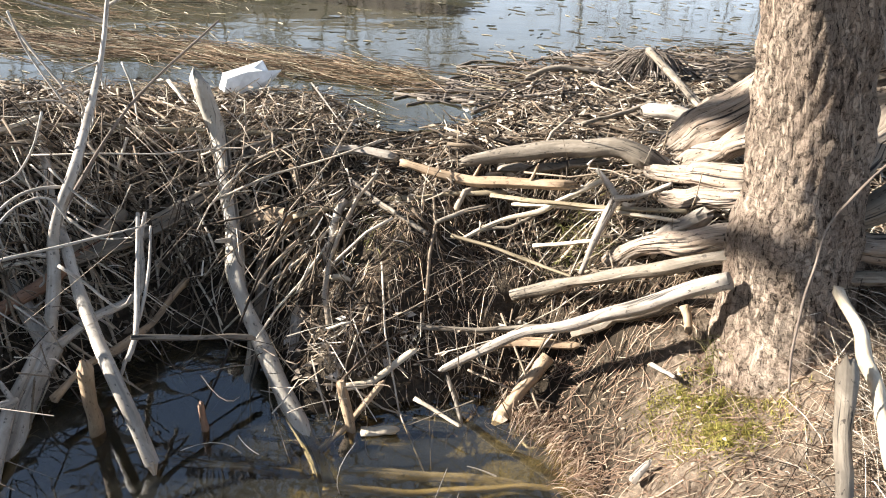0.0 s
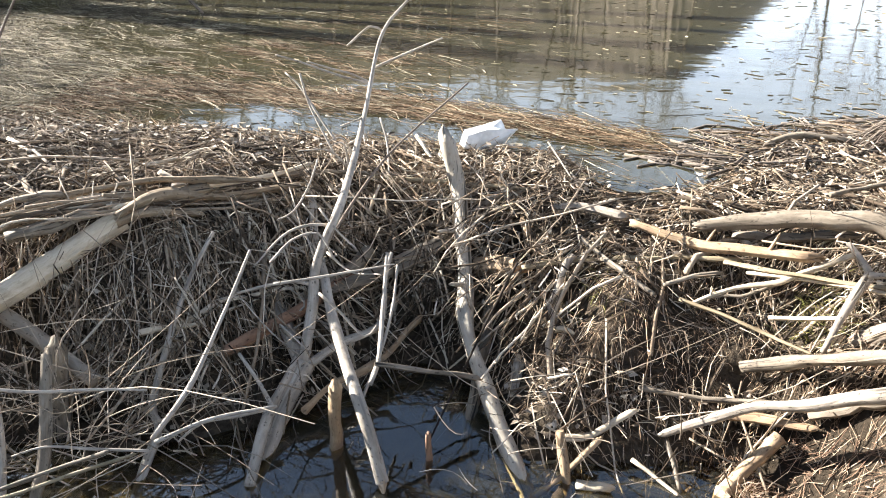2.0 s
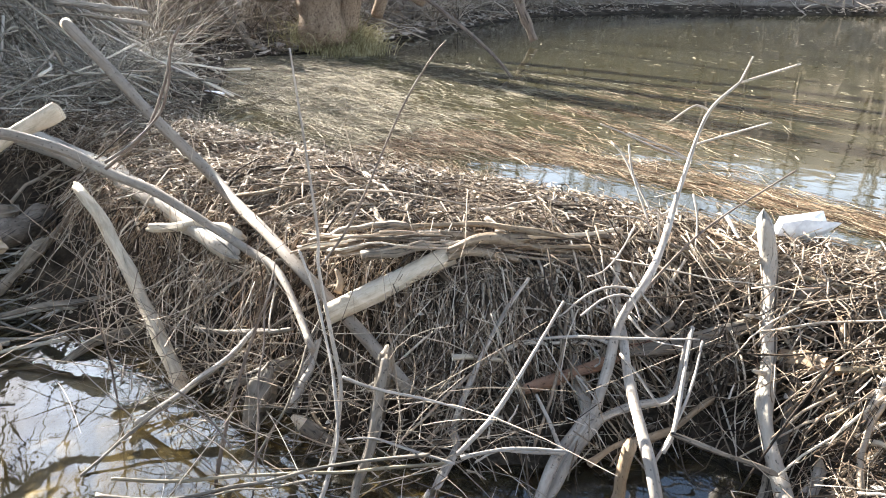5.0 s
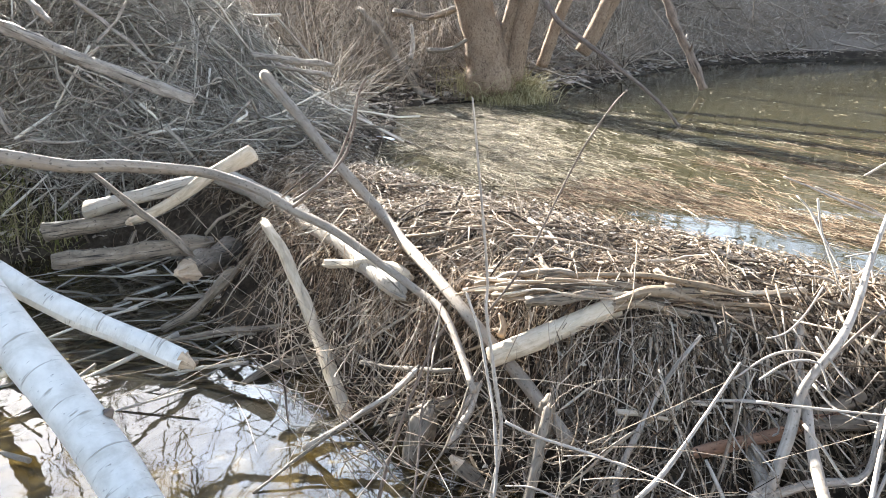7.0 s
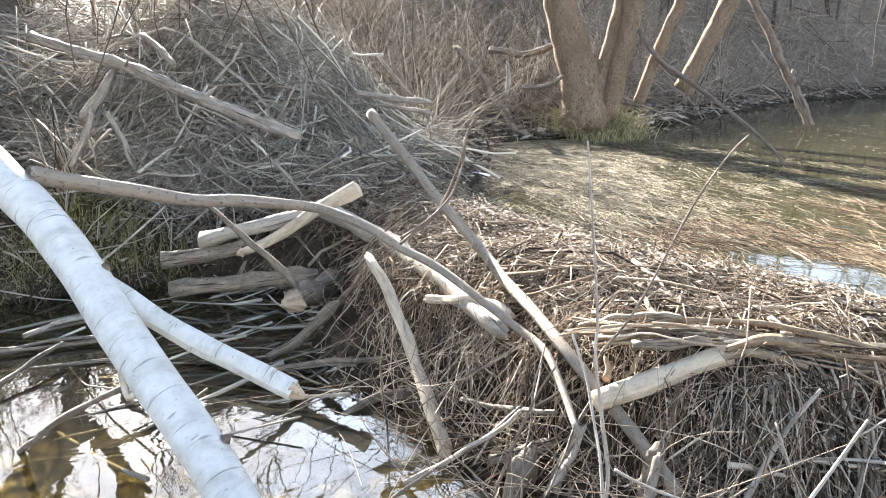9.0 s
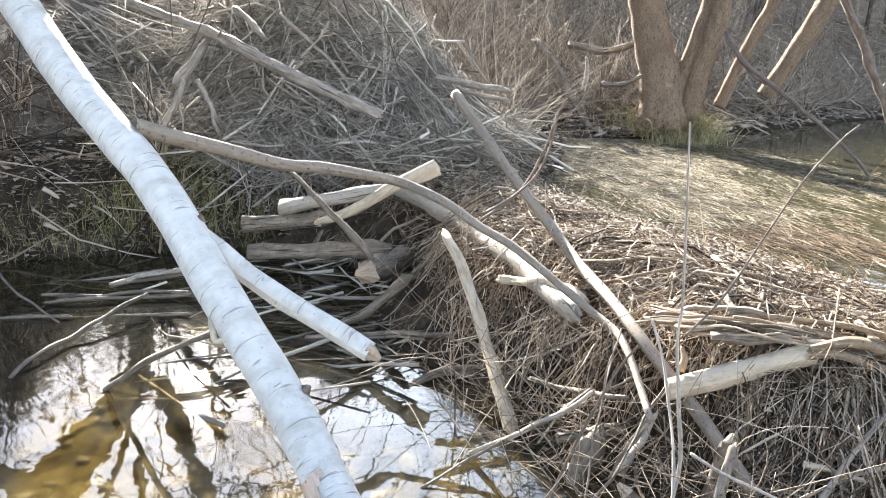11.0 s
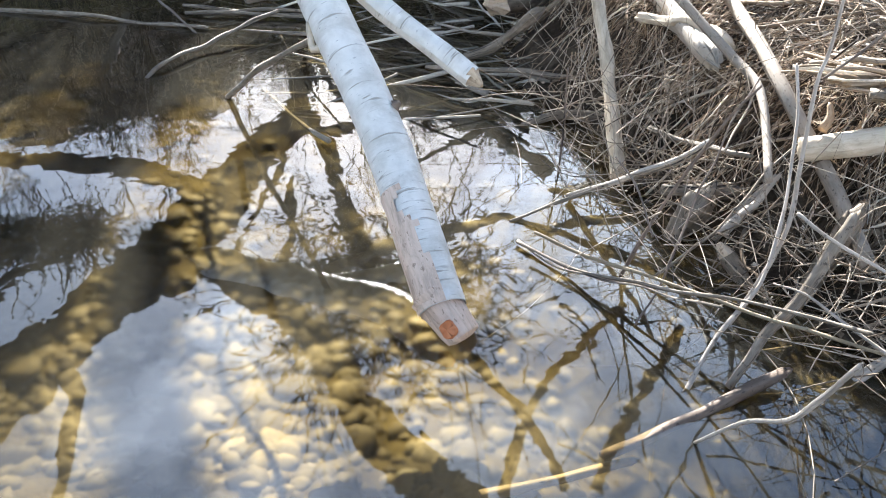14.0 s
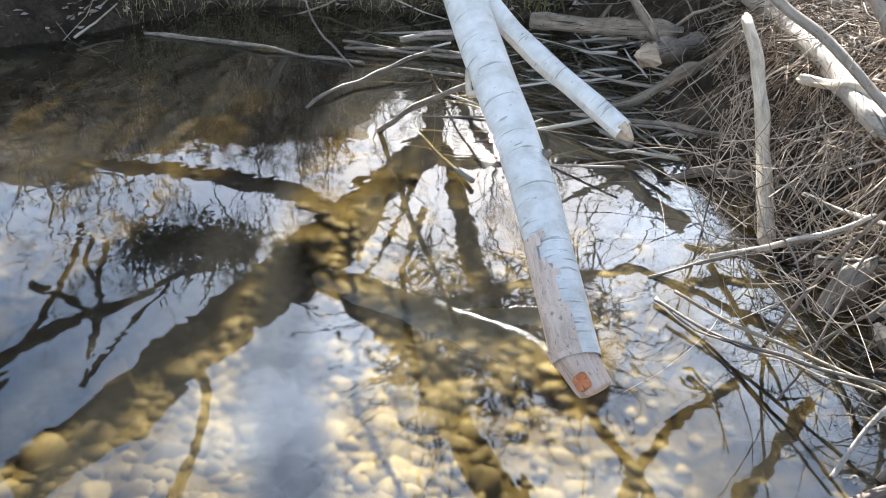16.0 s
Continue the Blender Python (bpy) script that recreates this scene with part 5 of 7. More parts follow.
log("bare_branch", "thin forked branch lying over the water", [(-3.11, 0.64, 0.02), (-2.92, 0.72, 0.01), (-2.67, 0.88, 0.08), (-2.21, 1.12, 0.26)], 0.0050, 0.0052, GREY_WOOD, "branch", group="bare branches of the dam")
log("bare_branch", "thick grey branch leaning out of the water", [(-2.05, 1.13, 0.00), (-2.13, 1.29, 0.17), (-2.18, 1.44, 0.33), (-2.27, 1.61, 0.56)], 0.0195, 0.0222, GREY_WOOD, "branch", group="bare branches of the dam")
log("bare_branch", "wet mossy branch lying in the water", [(-1.85, 0.54, -0.03), (-1.89, 0.73, -0.02), (-1.95, 0.95, 0.0), (-2.03, 1.33, 0.06)], 0.0190, 0.0240, TWIG_BARK, "branch", group="bare branches of the dam", rough=0.2)
log("bare_branch", "smooth pale branch rising out of the water", [(-1.83, 0.87, -0.00), (-1.74, 0.94, 0.18), (-1.62, 1.00, 0.33), (-1.54, 1.04, 0.60)], 0.0057, 0.0098, SAPLING_BARK, "branch", group="bare branches of the dam")
log("bare_branch", "bleached stick in the tangle", [(-2.84, 1.53, 0.14), (-2.84, 1.65, 0.28), (-2.85, 1.73, 0.41)], 0.0236, 0.0177, WHITE_WOOD, "stick", group="bare branches of the dam")
log("bare_branch", "thin bare branch in the tangle", [(-2.70, 1.13, 0.03), (-2.73, 1.40, 0.23), (-2.79, 1.61, 0.47), (-2.80, 1.73, 0.60)], 0.0069, 0.0052, GREY_WOOD, "branch", group="bare branches of the dam", stubs=2)
log("bare_branch", "thin brown branch in the tangle", [(-2.45, 0.94, -0.00), (-2.58, 1.10, 0.12), (-2.98, 1.49, 0.51), (-3.17, 1.74, 0.76)], 0.0055, 0.0044, TWIG_BARK, "branch", group="bare branches of the dam")
log("bare_branch", "thin upright twig at the water's edge", [(-3.72, 1.07, 0.00), (-3.77, 1.08, 0.30), (-3.80, 1.07, 0.59)], 0.0060, 0.0046, TWIG_BARK, "branch", group="bare branches of the dam")
log("sunken_branch", "yellowish pole lying in the shallow water", [(-1.78, 0.10, -0.05), (-1.80, 0.37, -0.05), (-1.82, 0.64, -0.05)], 0.0190, 0.0170, OLIVE_BARK, "stick")
log("arching_twig", "dark arching twig above the dam", [(-3.99, 1.33, 1.23), (-3.91, 1.48, 1.34), (-3.86, 1.57, 1.45), (-3.82, 1.64, 1.62), (-3.80, 1.66, 1.78)], 0.0098, 0.0064, TWIG_BARK, "twig", group="arching twigs")
log("arching_twig", "dark arching twig above the dam", [(-4.02, 1.34, 1.19), (-3.94, 1.54, 1.36), (-3.90, 1.66, 1.60), (-3.88, 1.72, 1.81), (-3.86, 1.76, 1.89)], 0.0100, 0.0067, TWIG_BARK, "twig", group="arching twigs")
log("vine", "thin vine hanging before the tree trunk", [(0.84, 1.36, 0.98), (0.87, 1.47, 1.05), (0.93, 1.59, 1.14), (1.00, 1.70, 1.24), (1.10, 1.78, 1.34), (1.20, 1.84, 1.42)], 0.0030, 0.0036, TWIG_BARK, "vine")
# the brush pile's larger branches
log("lodge_log", "long thick grey log lying over the brush pile", [(-9.85, -0.06, 2.52), (-9.58, 0.33, 2.36), (-9.27, 0.77, 2.19), (-8.70, 1.48, 1.83), (-8.03, 2.23, 1.44)], 0.0591, 0.0637, WHITE_WOOD, "log", group="branches of the brush pile", stubs=2)
log("lodge_log", "bleached branch on the brush pile", [(-10.11, 1.16, 2.55), (-9.70, 1.28, 2.35), (-9.47, 1.34, 2.22)], 0.0385, 0.0398, WHITE_WOOD, "branch", group="branches of the brush pile")
log("lodge_log", "forked limb of the grey log on the brush pile", [(-9.21, 0.29, 1.63), (-9.30, 0.51, 1.91), (-9.38, 0.69, 2.14)], 0.0554, 0.0424, WHITE_WOOD, "branch", group="branches of the brush pile")
log("lodge_log", "grey log end sticking out of the brush pile", [(-9.15, 3.51, 1.80), (-8.88, 3.85, 1.75), (-8.54, 4.24, 1.68)], 0.0377, 0.0369, WHITE_WOOD, "log", group="branches of the brush pile")
log("lodge_log", "grey log end sticking out of the brush pile", [(-9.02, 3.76, 1.67), (-8.81, 3.98, 1.61), (-8.53, 4.23, 1.56)], 0.0302, 0.0295, WHITE_WOOD, "log", group="branches of the brush pile")
log("lodge_log", "straight branch leaning on the brush pile", [(-7.93, 2.22, 0.74), (-7.92, 2.54, 1.07), (-7.88, 2.85, 1.37)], 0.0191, 0.0161, WHITE_WOOD, "branch", group="branches of the brush pile")
log("lodge_log", "grey branch in the brush pile", [(-8.99, 0.49, 1.72), (-8.85, 0.60, 1.46), (-8.71, 0.67, 1.17)], 0.0271, 0.0330, WHITE_WOOD, "branch", group="branches of the brush pile")
log("lodge_log", "grey branch standing in the brush pile", [(-9.27, 1.74, 1.99), (-9.37, 1.99, 2.20), (-9.46, 2.16, 2.41)], 0.0179, 0.0148, WHITE_WOOD, "branch", group="branches of the brush pile")
log("lodge_log", "grey branch standing in the brush pile", [(-8.88, 0.08, 1.18), (-8.94, 0.23, 1.42), (-9.00, 0.36, 1.73)], 0.0334, 0.0338, WHITE_WOOD, "branch", group="branches of the brush pile")
log("lodge_log", "grey branch in the brush pile", [(-8.68, 0.80, 1.07), (-8.55, 1.11, 1.03), (-8.47, 1.30, 1.04)], 0.0231, 0.0163, WHITE_WOOD, "branch", group="branches of the brush pile")
log("lodge_log", "grey branch on the brush pile", [(-9.80, 1.64, 2.50), (-9.58, 1.83, 2.29), (-9.24, 2.10, 1.97), (-9.00, 2.26, 1.71)], 0.0264, 0.0212, WHITE_WOOD, "branch", group="branches of the brush pile")
# the far bank
willow = thing("willow", (-10.9, 9.15, 0.85), "brown willow clump with leaning trunks at the pond's edge", "tree")
limb("trunk", [(-10.90, 9.15, 0.85), (-11.06, 9.16, 1.68), (-11.27, 9.05, 2.41), (-11.45, 8.90, 3.22), (-11.56, 8.77, 4.20), (-11.62, 8.47, 5.92)], 0.3471, 0.2317, WILLOW_BARK, willow, flare=0.5, rough=0.05)
limb("trunk", [(-10.63, 9.46, 1.11), (-10.60, 9.59, 1.88), (-10.50, 9.73, 2.58), (-10.41, 9.81, 3.36), (-10.16, 9.66, 5.73)], 0.1903, 0.1703, WILLOW_BARK, willow, rough=0.04, crook=0.03)
limb("trunk", [(-10.80, 9.30, 1.27), (-10.81, 9.43, 1.88), (-10.74, 9.64, 2.69), (-10.68, 9.79, 3.57), (-10.83, 9.53, 5.87)], 0.1455, 0.1399, WILLOW_BARK, willow, rough=0.04, crook=0.03)
limb("trunk", [(-10.23, 10.97, 1.58), (-10.11, 11.12, 1.94), (-9.96, 11.29, 2.40), (-9.77, 11.47, 2.95), (-9.54, 11.65, 3.63), (-8.92, 11.93, 5.47)], 0.1536, 0.2049, WILLOW_BARK, willow, rough=0.04, crook=0.03)
limb("trunk", [(-10.53, 10.15, 1.34), (-10.43, 10.37, 2.07), (-10.26, 10.59, 2.77), (-10.08, 10.78, 3.45), (-9.83, 10.85, 5.54)], 0.1151, 0.1064, WILLOW_BARK, willow, rough=0.04, crook=0.03)
limb("dead_branch", [(-10.04, 9.54, 2.66), (-9.48, 9.46, 2.17), (-8.96, 9.46, 1.89), (-7.73, 9.39, 1.26), (-7.01, 9.28, 0.85), (-6.33, 9.08, 0.36)], 0.0490, 0.0179, TWIG_BARK, willow)
limb("dead_branch", [(-9.46, 10.06, 1.82), (-9.77, 9.95, 2.02), (-10.13, 9.87, 2.47)], 0.0327, 0.0222, TWIG_BARK, willow)
log("snag", "dark dead snag leaning out of the pond", [(-9.36, 14.01, 0.75), (-9.72, 13.91, 1.47), (-10.09, 13.75, 2.22), (-10.46, 13.54, 3.02), (-11.08, 13.05, 4.60)], 0.0936, 0.0748, TWIG_BARK, "tree", stubs=3, crook=0.03)
log("fallen_branch", "grey fallen branch at the pond's edge", [(-11.82, 8.20, 0.74), (-12.17, 8.11, 1.22), (-12.73, 7.90, 1.92), (-13.12, 7.70, 2.36)], 0.0902, 0.0709, GREY_WOOD, "branch", group="fallen branches on the far bank", stubs=3)
log("fallen_branch", "bleached upright stub on the far bank", [(-11.59, 7.76, 1.52), (-11.62, 7.84, 1.82), (-11.67, 7.85, 2.08)], 0.0435, 0.0384, WHITE_WOOD, "branch", group="fallen branches on the far bank")
log("fallen_branch", "grey fallen branch on the far bank", [(-13.42, 8.68, 2.38), (-12.81, 9.10, 2.28), (-12.13, 9.51, 2.48)], 0.0746, 0.0542, GREY_WOOD, "branch", group="fallen branches on the far bank")
log("fallen_branch", "grey fallen branch on the far bank", [(-11.80, 8.32, 1.65), (-11.45, 8.59, 1.68), (-11.18, 8.77, 1.85)], 0.0451, 0.0334, GREY_WOOD, "branch", group="fallen branches on the far bank")
log("far_pole", "grey leaning pole with a pale broken tip on the far bank", [(-8.10, -2.08, 1.01), (-7.92, -1.94, 0.65), (-7.71, -1.71, 0.26)], 0.0461, 0.0355, GREY_WOOD, "pole")
log("wood_chip", "pale wood chip on the far bank", [(-8.77, -1.09, 0.61), (-8.73, -1.03, 0.57), (-8.69, -0.98, 0.54)], 0.0265, 0.0197, PALE_WOOD, "wood chip", group="wood chips")
log("wood_chip", "pale wood chip on the far bank", [(-8.49, -1.10, 0.30), (-8.44, -1.03, 0.27), (-8.37, -0.93, 0.22)], 0.0258, 0.0159, PALE_WOOD, "wood chip", group="wood chips")
# a tall bare tree on the left bank, seen mirrored in the pool
bough = thing("bare_tree", (-18.61, 0.34, 3.47), "forked bare tree leaning far out over the pool", "tree")
limb("trunk", [(-18.61, 0.34, 3.27), (-18.11, 0.29, 4.77), (-17.41, 0.14, 5.67)], 0.28, 0.30, FAR_BARK, bough, sides=16, rough=0.1, ends=(0, 3))
limb("trunk", [(-17.41, 0.14, 5.67), (-13.41, -0.90, 4.71), (-10.37, -1.45, 3.89), (-8.11, -1.75, 3.17)], 0.3617, 0.3439, FAR_BARK, bough, sides=16, rough=0.1, ends=(3, 3))
limb("limb", [(-8.11, -1.75, 3.17), (-7.20, -2.14, 2.99), (-6.70, -2.43, 2.97), (-6.16, -2.75, 2.99), (-5.72, -3.00, 3.05), (-5.11, -3.29, 2.97), (-4.38, -3.46, 2.73)], 0.3439, 0.2123, FAR_BARK, bough, sides=16, rough=0.1, ends=(3, 3))
limb("limb", [(-8.02, -1.67, 3.15), (-7.87, -1.30, 3.33), (-7.61, -0.87, 3.57), (-7.12, -0.44, 3.64), (-6.41, -0.14, 3.50), (-5.60, 0.04, 3.33), (-4.68, 0.19, 2.99), (-4.32, 0.49, 3.14), (-3.99, 0.89, 3.42)], 0.1647, 0.2037, FAR_BARK, bough, sides=16, rough=0.1, ends=(3, 3))
limb("limb", [(-15.40, 0.38, 4.79), (-13.38, 0.55, 4.81), (-11.37, 0.60, 4.66), (-10.35, 0.76, 4.83), (-9.30, 1.05, 5.01), (-8.25, 1.21, 5.06)], 0.1532, 0.1650, FAR_BARK, bough, sides=16, rough=0.1, ends=(3, 3))
limb("limb", [(-7.48, -4.24, 1.46), (-7.45, -3.60, 1.50), (-7.46, -3.03, 1.54), (-7.47, -2.33, 1.63), (-7.40, -1.67, 1.76), (-7.35, -1.25, 2.04)], 0.0541, 0.1066, FAR_BARK, bough, sides=16, rough=0.1, ends=(3, 3))
limb("branch", [(-5.64, -2.45, 2.76), (-5.56, -2.38, 2.94), (-5.32, -2.43, 3.14), (-5.06, -2.53, 3.46), (-4.78, -2.66, 3.74)], 0.0680, 0.0465, FAR_BARK, bough)
limb("branch", [(-4.99, -4.08, 2.20), (-5.22, -3.93, 2.25), (-5.46, -3.75, 2.23), (-5.80, -3.35, 2.18), (-6.06, -3.05, 2.13), (-6.28, -2.79, 2.08), (-6.51, -2.41, 2.10)], 0.0611, 0.0354, FAR_BARK, bough)
limb("branch", [(-5.81, -3.35, 2.15), (-5.80, -3.58, 1.96), (-5.77, -3.82, 1.81)], 0.0400, 0.0286, FAR_BARK, bough)
limb("branch", [(-5.05, -4.00, 2.47), (-5.36, -3.72, 2.12), (-5.58, -3.56, 1.85), (-5.88, -3.42, 1.56), (-6.03, -3.35, 1.38)], 0.0341, 0.0222, FAR_BARK, bough)
limb("branch", [(-6.10, -3.21, 1.57), (-5.96, -3.27, 1.81), (-5.83, -3.30, 2.13), (-5.55, -3.41, 2.53)], 0.0253, 0.0259, FAR_BARK, bough)
limb("branch", [(-5.41, -3.45, 2.71), (-5.74, -3.27, 2.50), (-5.95, -3.04, 2.29), (-6.27, -2.80, 2.15)], 0.0232, 0.0234, FAR_BARK, bough)
limb("branch", [(-6.05, -3.31, 1.51), (-5.91, -3.36, 1.66), (-5.94, -3.30, 1.99)], 0.0196, 0.0229, FAR_BARK, bough)
limb("branch", [(-6.90, 4.60, 4.34), (-6.35, 4.02, 4.64), (-5.99, 3.48, 4.98), (-5.37, 2.98, 5.38)], 0.0722, 0.1101, FAR_BARK, bough)
limb("branch", [(-7.46, 4.17, 4.38), (-7.21, 3.42, 4.57), (-6.70, 2.69, 4.73), (-6.07, 2.14, 5.08), (-5.56, 1.80, 5.54)], 0.0571, 0.0870, FAR_BARK, bough)
limb("branch", [(-7.91, 0.90, 4.82), (-7.37, 1.48, 4.34), (-6.58, 1.95, 4.48), (-5.81, 2.21, 4.61), (-5.05, 2.37, 4.80)], 0.0710, 0.0804, FAR_BARK, bough)
limb("branch", [(-13.42, -0.25, 4.52), (-11.42, -0.61, 4.24), (-9.90, -0.98, 4.13), (-8.39, -1.07, 3.58)], 0.0564, 0.0528, FAR_BARK, bough)
limb("branch", [(-11.42, -0.23, 4.17), (-9.92, -0.40, 4.20), (-8.02, -0.53, 3.65)], 0.0684, 0.0512, FAR_BARK, bough)
limb("branch", [(-13.42, -0.47, 4.63), (-11.41, -0.87, 4.11), (-9.58, -1.23, 3.90)], 0.0452, 0.0381, FAR_BARK, bough)

# the old tree on the mossy bank
tree = thing("tree", (1.32, 2.14, 0.17), "thick old tree with fissured grey-brown bark on the mossy bank", "tree")
limb("trunk", [(1.32, 2.14, 0.17), (1.31, 2.18, 0.31), (1.29, 2.24, 0.51), (1.25, 2.32, 0.94), (1.19, 2.34, 1.35), (1.11, 2.32, 1.71), (0.99, 2.24, 2.10)], 0.2070, 0.1429, OLD_BARK, tree, sides=72, step=0.03, flare=0.5, rough=0.05, ridge=0.017, ends=(3, 3))
limb("upper_trunk", [(0.99, 2.24, 2.07), (1.18, 2.94, 2.57)], 0.1429, 0.1368, OLD_BARK, tree, sides=24, ends=(3, 0))

for way in ([(1.18, 2.94, 2.57), (1.05, 3.6, 3.6), (0.6, 4.6, 5.0), (-0.2, 5.8, 6.4), (-1.2, 7.0, 7.6)], [(1.10, 3.3, 3.1), (0.4, 3.9, 4.3), (-0.7, 4.4, 5.5), (-2.0, 4.9, 6.5), (-3.2, 5.6, 7.2)],
            [(0.75, 4.3, 4.6), (0.9, 5.3, 6.0), (0.7, 6.6, 7.6), (0.9, 8.0, 9.0)], [(0.95, 3.9, 4.0), (2.0, 4.6, 5.4), (3.0, 5.6, 6.8)]):
    limb("crown_limb", way, 0.085, 0.025, OLD_BARK, tree, rough=0.08, ends=(3, 0), step=0.15)
crown_rnd = np.random.RandomState(41)
n = 1500
at = np.stack([crown_rnd.uniform(-4.0, 3.2, n), crown_rnd.uniform(3.6, 9.0, n), np.zeros(n)], -1)
at[:, 2] = at[:, 1] * 0.85 + 0.6 + crown_rnd.normal(0, 0.7, n)
way = crown_rnd.normal(size=(n, 3)) + np.array([-0.2, 0.3, 0.5])
way *= (crown_rnd.uniform(0.4, 1.5, n) / np.linalg.norm(way, axis=1))[:, None]
u = np.linspace(0, 1, 5)
lines = at[:, None] + u[None, :, None] * way[:, None] + (u * u)[None, :, None] * crown_rnd.normal(0, 0.15, (n, 1, 3))
strands("crown_twigs", lines, crown_rnd.uniform(0.005, 0.016, n)[:, None] * np.linspace(1.2, 0.4, 5)[None, :], 4, FAR_BARK, tree, "bare twigs of the crown", closed=False)

# the gnawed face of the poplar, with its red heart, and a strip of peeled bark
cut_at, cut_way = np.array((-2.585, 0.156, 0.075)), np.array((0.114, 0.069, -0.075))
cut_end = cut_at + cut_way / np.linalg.norm(cut_way) * 0.135
cut_tube = tube_arrays([cut_at - cut_way * 0.55, cut_at + (cut_end - cut_at) * 0.5, cut_end], 0.0985, 0.068, sides=28, rough=0.05, seed=5, step=0.012, ends=(3, 0))
part("gnawed_end", mesh_of("gnawed_end", cut_tube[0], cut_tube[1], [], PINK_WOOD, cut_tube[2]), poplar_trunk, "peeled gnawed end")
heart_at, heart_way = np.array((-2.467, 0.151, 0.074)), np.array((0.695, -0.433, 0.574))
heart_tube = tube_arrays([heart_at - heart_way * 0.05, heart_at + heart_way * 0.030], 0.040, 0.031, sides=18, rough=0.10, seed=3, step=0.012)
heart = mesh_of("heartwood", heart_tube[0], heart_tube[1], [], HEART_WOOD, heart_tube[2])
part("heartwood", heart, poplar_trunk, "red-brown heartwood")
peel_a, peel_b = np.array((-2.585, 0.156, 0.075)), np.array((-3.074, 0.077, 0.337))
peel = tube_arrays([peel_a, peel_b], 0.1035, 0.1035, sides=26, rough=0.015, seed=9, step=0.03, ends=(3, 3))
axis = (peel_b - peel_a) / np.linalg.norm(peel_b - peel_a)
rel = peel[0] - peel_a
along = rel @ axis
out = (rel - along[:, None] * axis) @ np.array([0.50, -0.81, 0.30])
keep = out > 0.035 + 0.045 * np.clip(along / 0.55, 0, 1) + 0.012 * np.sin(along * 31) + 0.006 * np.sin(along * 83)
part("peeled_patch", mesh_of("peeled_patch", peel[0], peel[1][keep[peel[1]].all(1)], [], PINK_WOOD, peel[2]), poplar_trunk, "bare peeled wood where bark is gone")
for k, (ax, ay, az, sx, sy, sz) in enumerate([(-3.02, 0.05, 0.335, 0.3, -0.4, 0.85), (-3.40, 0.09, 0.60, 0.2, 0.7, 0.6), (-4.40, -0.20, 1.20, 0.2, 0.2, 0.9), (-5.10, -0.56, 1.59, 0.3, -0.6, 0.6)]):
    q, w = np.array([ax, ay, az]), np.array([sx, sy, sz])
    limb("knot", [q, q + w * 0.035], 0.022, 0.008, TWIG_BARK, poplar_trunk, "dark knot", seed=60 + k, ends=(3, 0), rough=0.3)
gnawed_end((-3.73, 0.54, 0.59), (0.63, 0.76, -0.45), 0.054, poplar, CUT_WOOD, "gnawed tan end", 1.2, 8)

# the mossy bank round the tree
rnd = np.random.RandomState(31)


def leaves(name, x, y, size, material, label, lift=0.03):
    n = len(x)
    z = ground_z(x, y) + rnd.uniform(0.004, lift, n)
    a = rnd.uniform(0, 6.28, n)
    tip = rnd.normal(0, 0.35, (n, 4)) * size[:, None]
    along, across = np.stack([np.cos(a), np.sin(a)], -1), np.stack([-np.sin(a), np.cos(a)], -1)
    pts = [(0.5, 0.0), (0.0, 0.28), (-0.5, 0.0), (0.0, -0.28)]
    verts = np.stack([np.concatenate([np.stack([x, y], -1) + size[:, None] * (p * along + q * across), (z + 0.5 * np.abs(tip[:, k]))[:, None]], 1) for k, (p, q) in enumerate(pts)], 1)
    return tagged(new(name, mesh_of(name, verts, np.arange(4 * n).reshape(-1, 4), [], material, flat=True)), label, "leaves", kind="stuff")


x, y = sow(rnd, 7000, (-1.7, 5.0, -4.5, 2.7), lambda x, y: np.where((edge_distance(x, y, POOL) > 0.03) & ((x < 0.4) | (y < 0.9)), 0.6 + 0.4 * ripple(x, y, 0.8, 50), 0.0))
leaves("near_bank_litter", x, y, rnd.uniform(0.02, 0.07, len(x)), LITTER, "dry leaves and bark crumbs on the near bank")


def on_mound(x, y):
    return np.where((x > 0.5) & (y < 2.75) & (edge_distance(x, y, POOL) > -0.03), np.clip((y + 0.8) / 1.5, 0, 1) * np.clip((4.2 - x) / 1.2, 0, 1), 0.0)


x, y = sow(rnd, 13000, (0.3, 4.2, -0.8, 2.75), on_mound)
size = rnd.uniform(0.03, 0.16, len(x))
lines = lying(rnd, x, y, rnd.uniform(0, 3.14, len(x)), size, rnd.uniform(0, 0.012, len(x)), 3, 0.012, 0.2)
strands("bank_rootlets", lines, rnd.uniform(0.0008, 0.0022, len(x))[:, None] * np.array([1, 1, 0.6])[None, :], 3, ROOTS, None, "red-brown rootlets and dry needles on the bank", "roots", flat=True, closed=False)
x, y = sow(rnd, 900, (0.3, 1.0, 1.4, 2.5), lambda x, y: np.exp(-(edge_distance(x, y, POOL) / 0.06) ** 2))
size = rnd.uniform(0.06, 0.2, len(x))
down = slope_angle(x, y) + rnd.normal(0, 0.5, len(x))
u = np.linspace(0, 1, 4)[None, :]
top = np.maximum(ground_z(x, y), 0.03) + rnd.uniform(0, 0.03, len(x))
lines = np.stack([x[:, None] + 0.7 * size[:, None] * u * np.cos(down)[:, None], y[:, None] + 0.7 * size[:, None] * u * np.sin(down)[:, None], top[:, None] + size[:, None] * (0.25 * u - 0.75 * u ** 2)], -1)
strands("hanging_rootlets", lines, rnd.uniform(0.0008, 0.002, len(x))[:, None] * np.array([1, 1, 0.8, 0.4])[None, :], 3, ROOTS, None, "red-brown rootlets fringing the bank over the water", "roots", flat=True, closed=False)


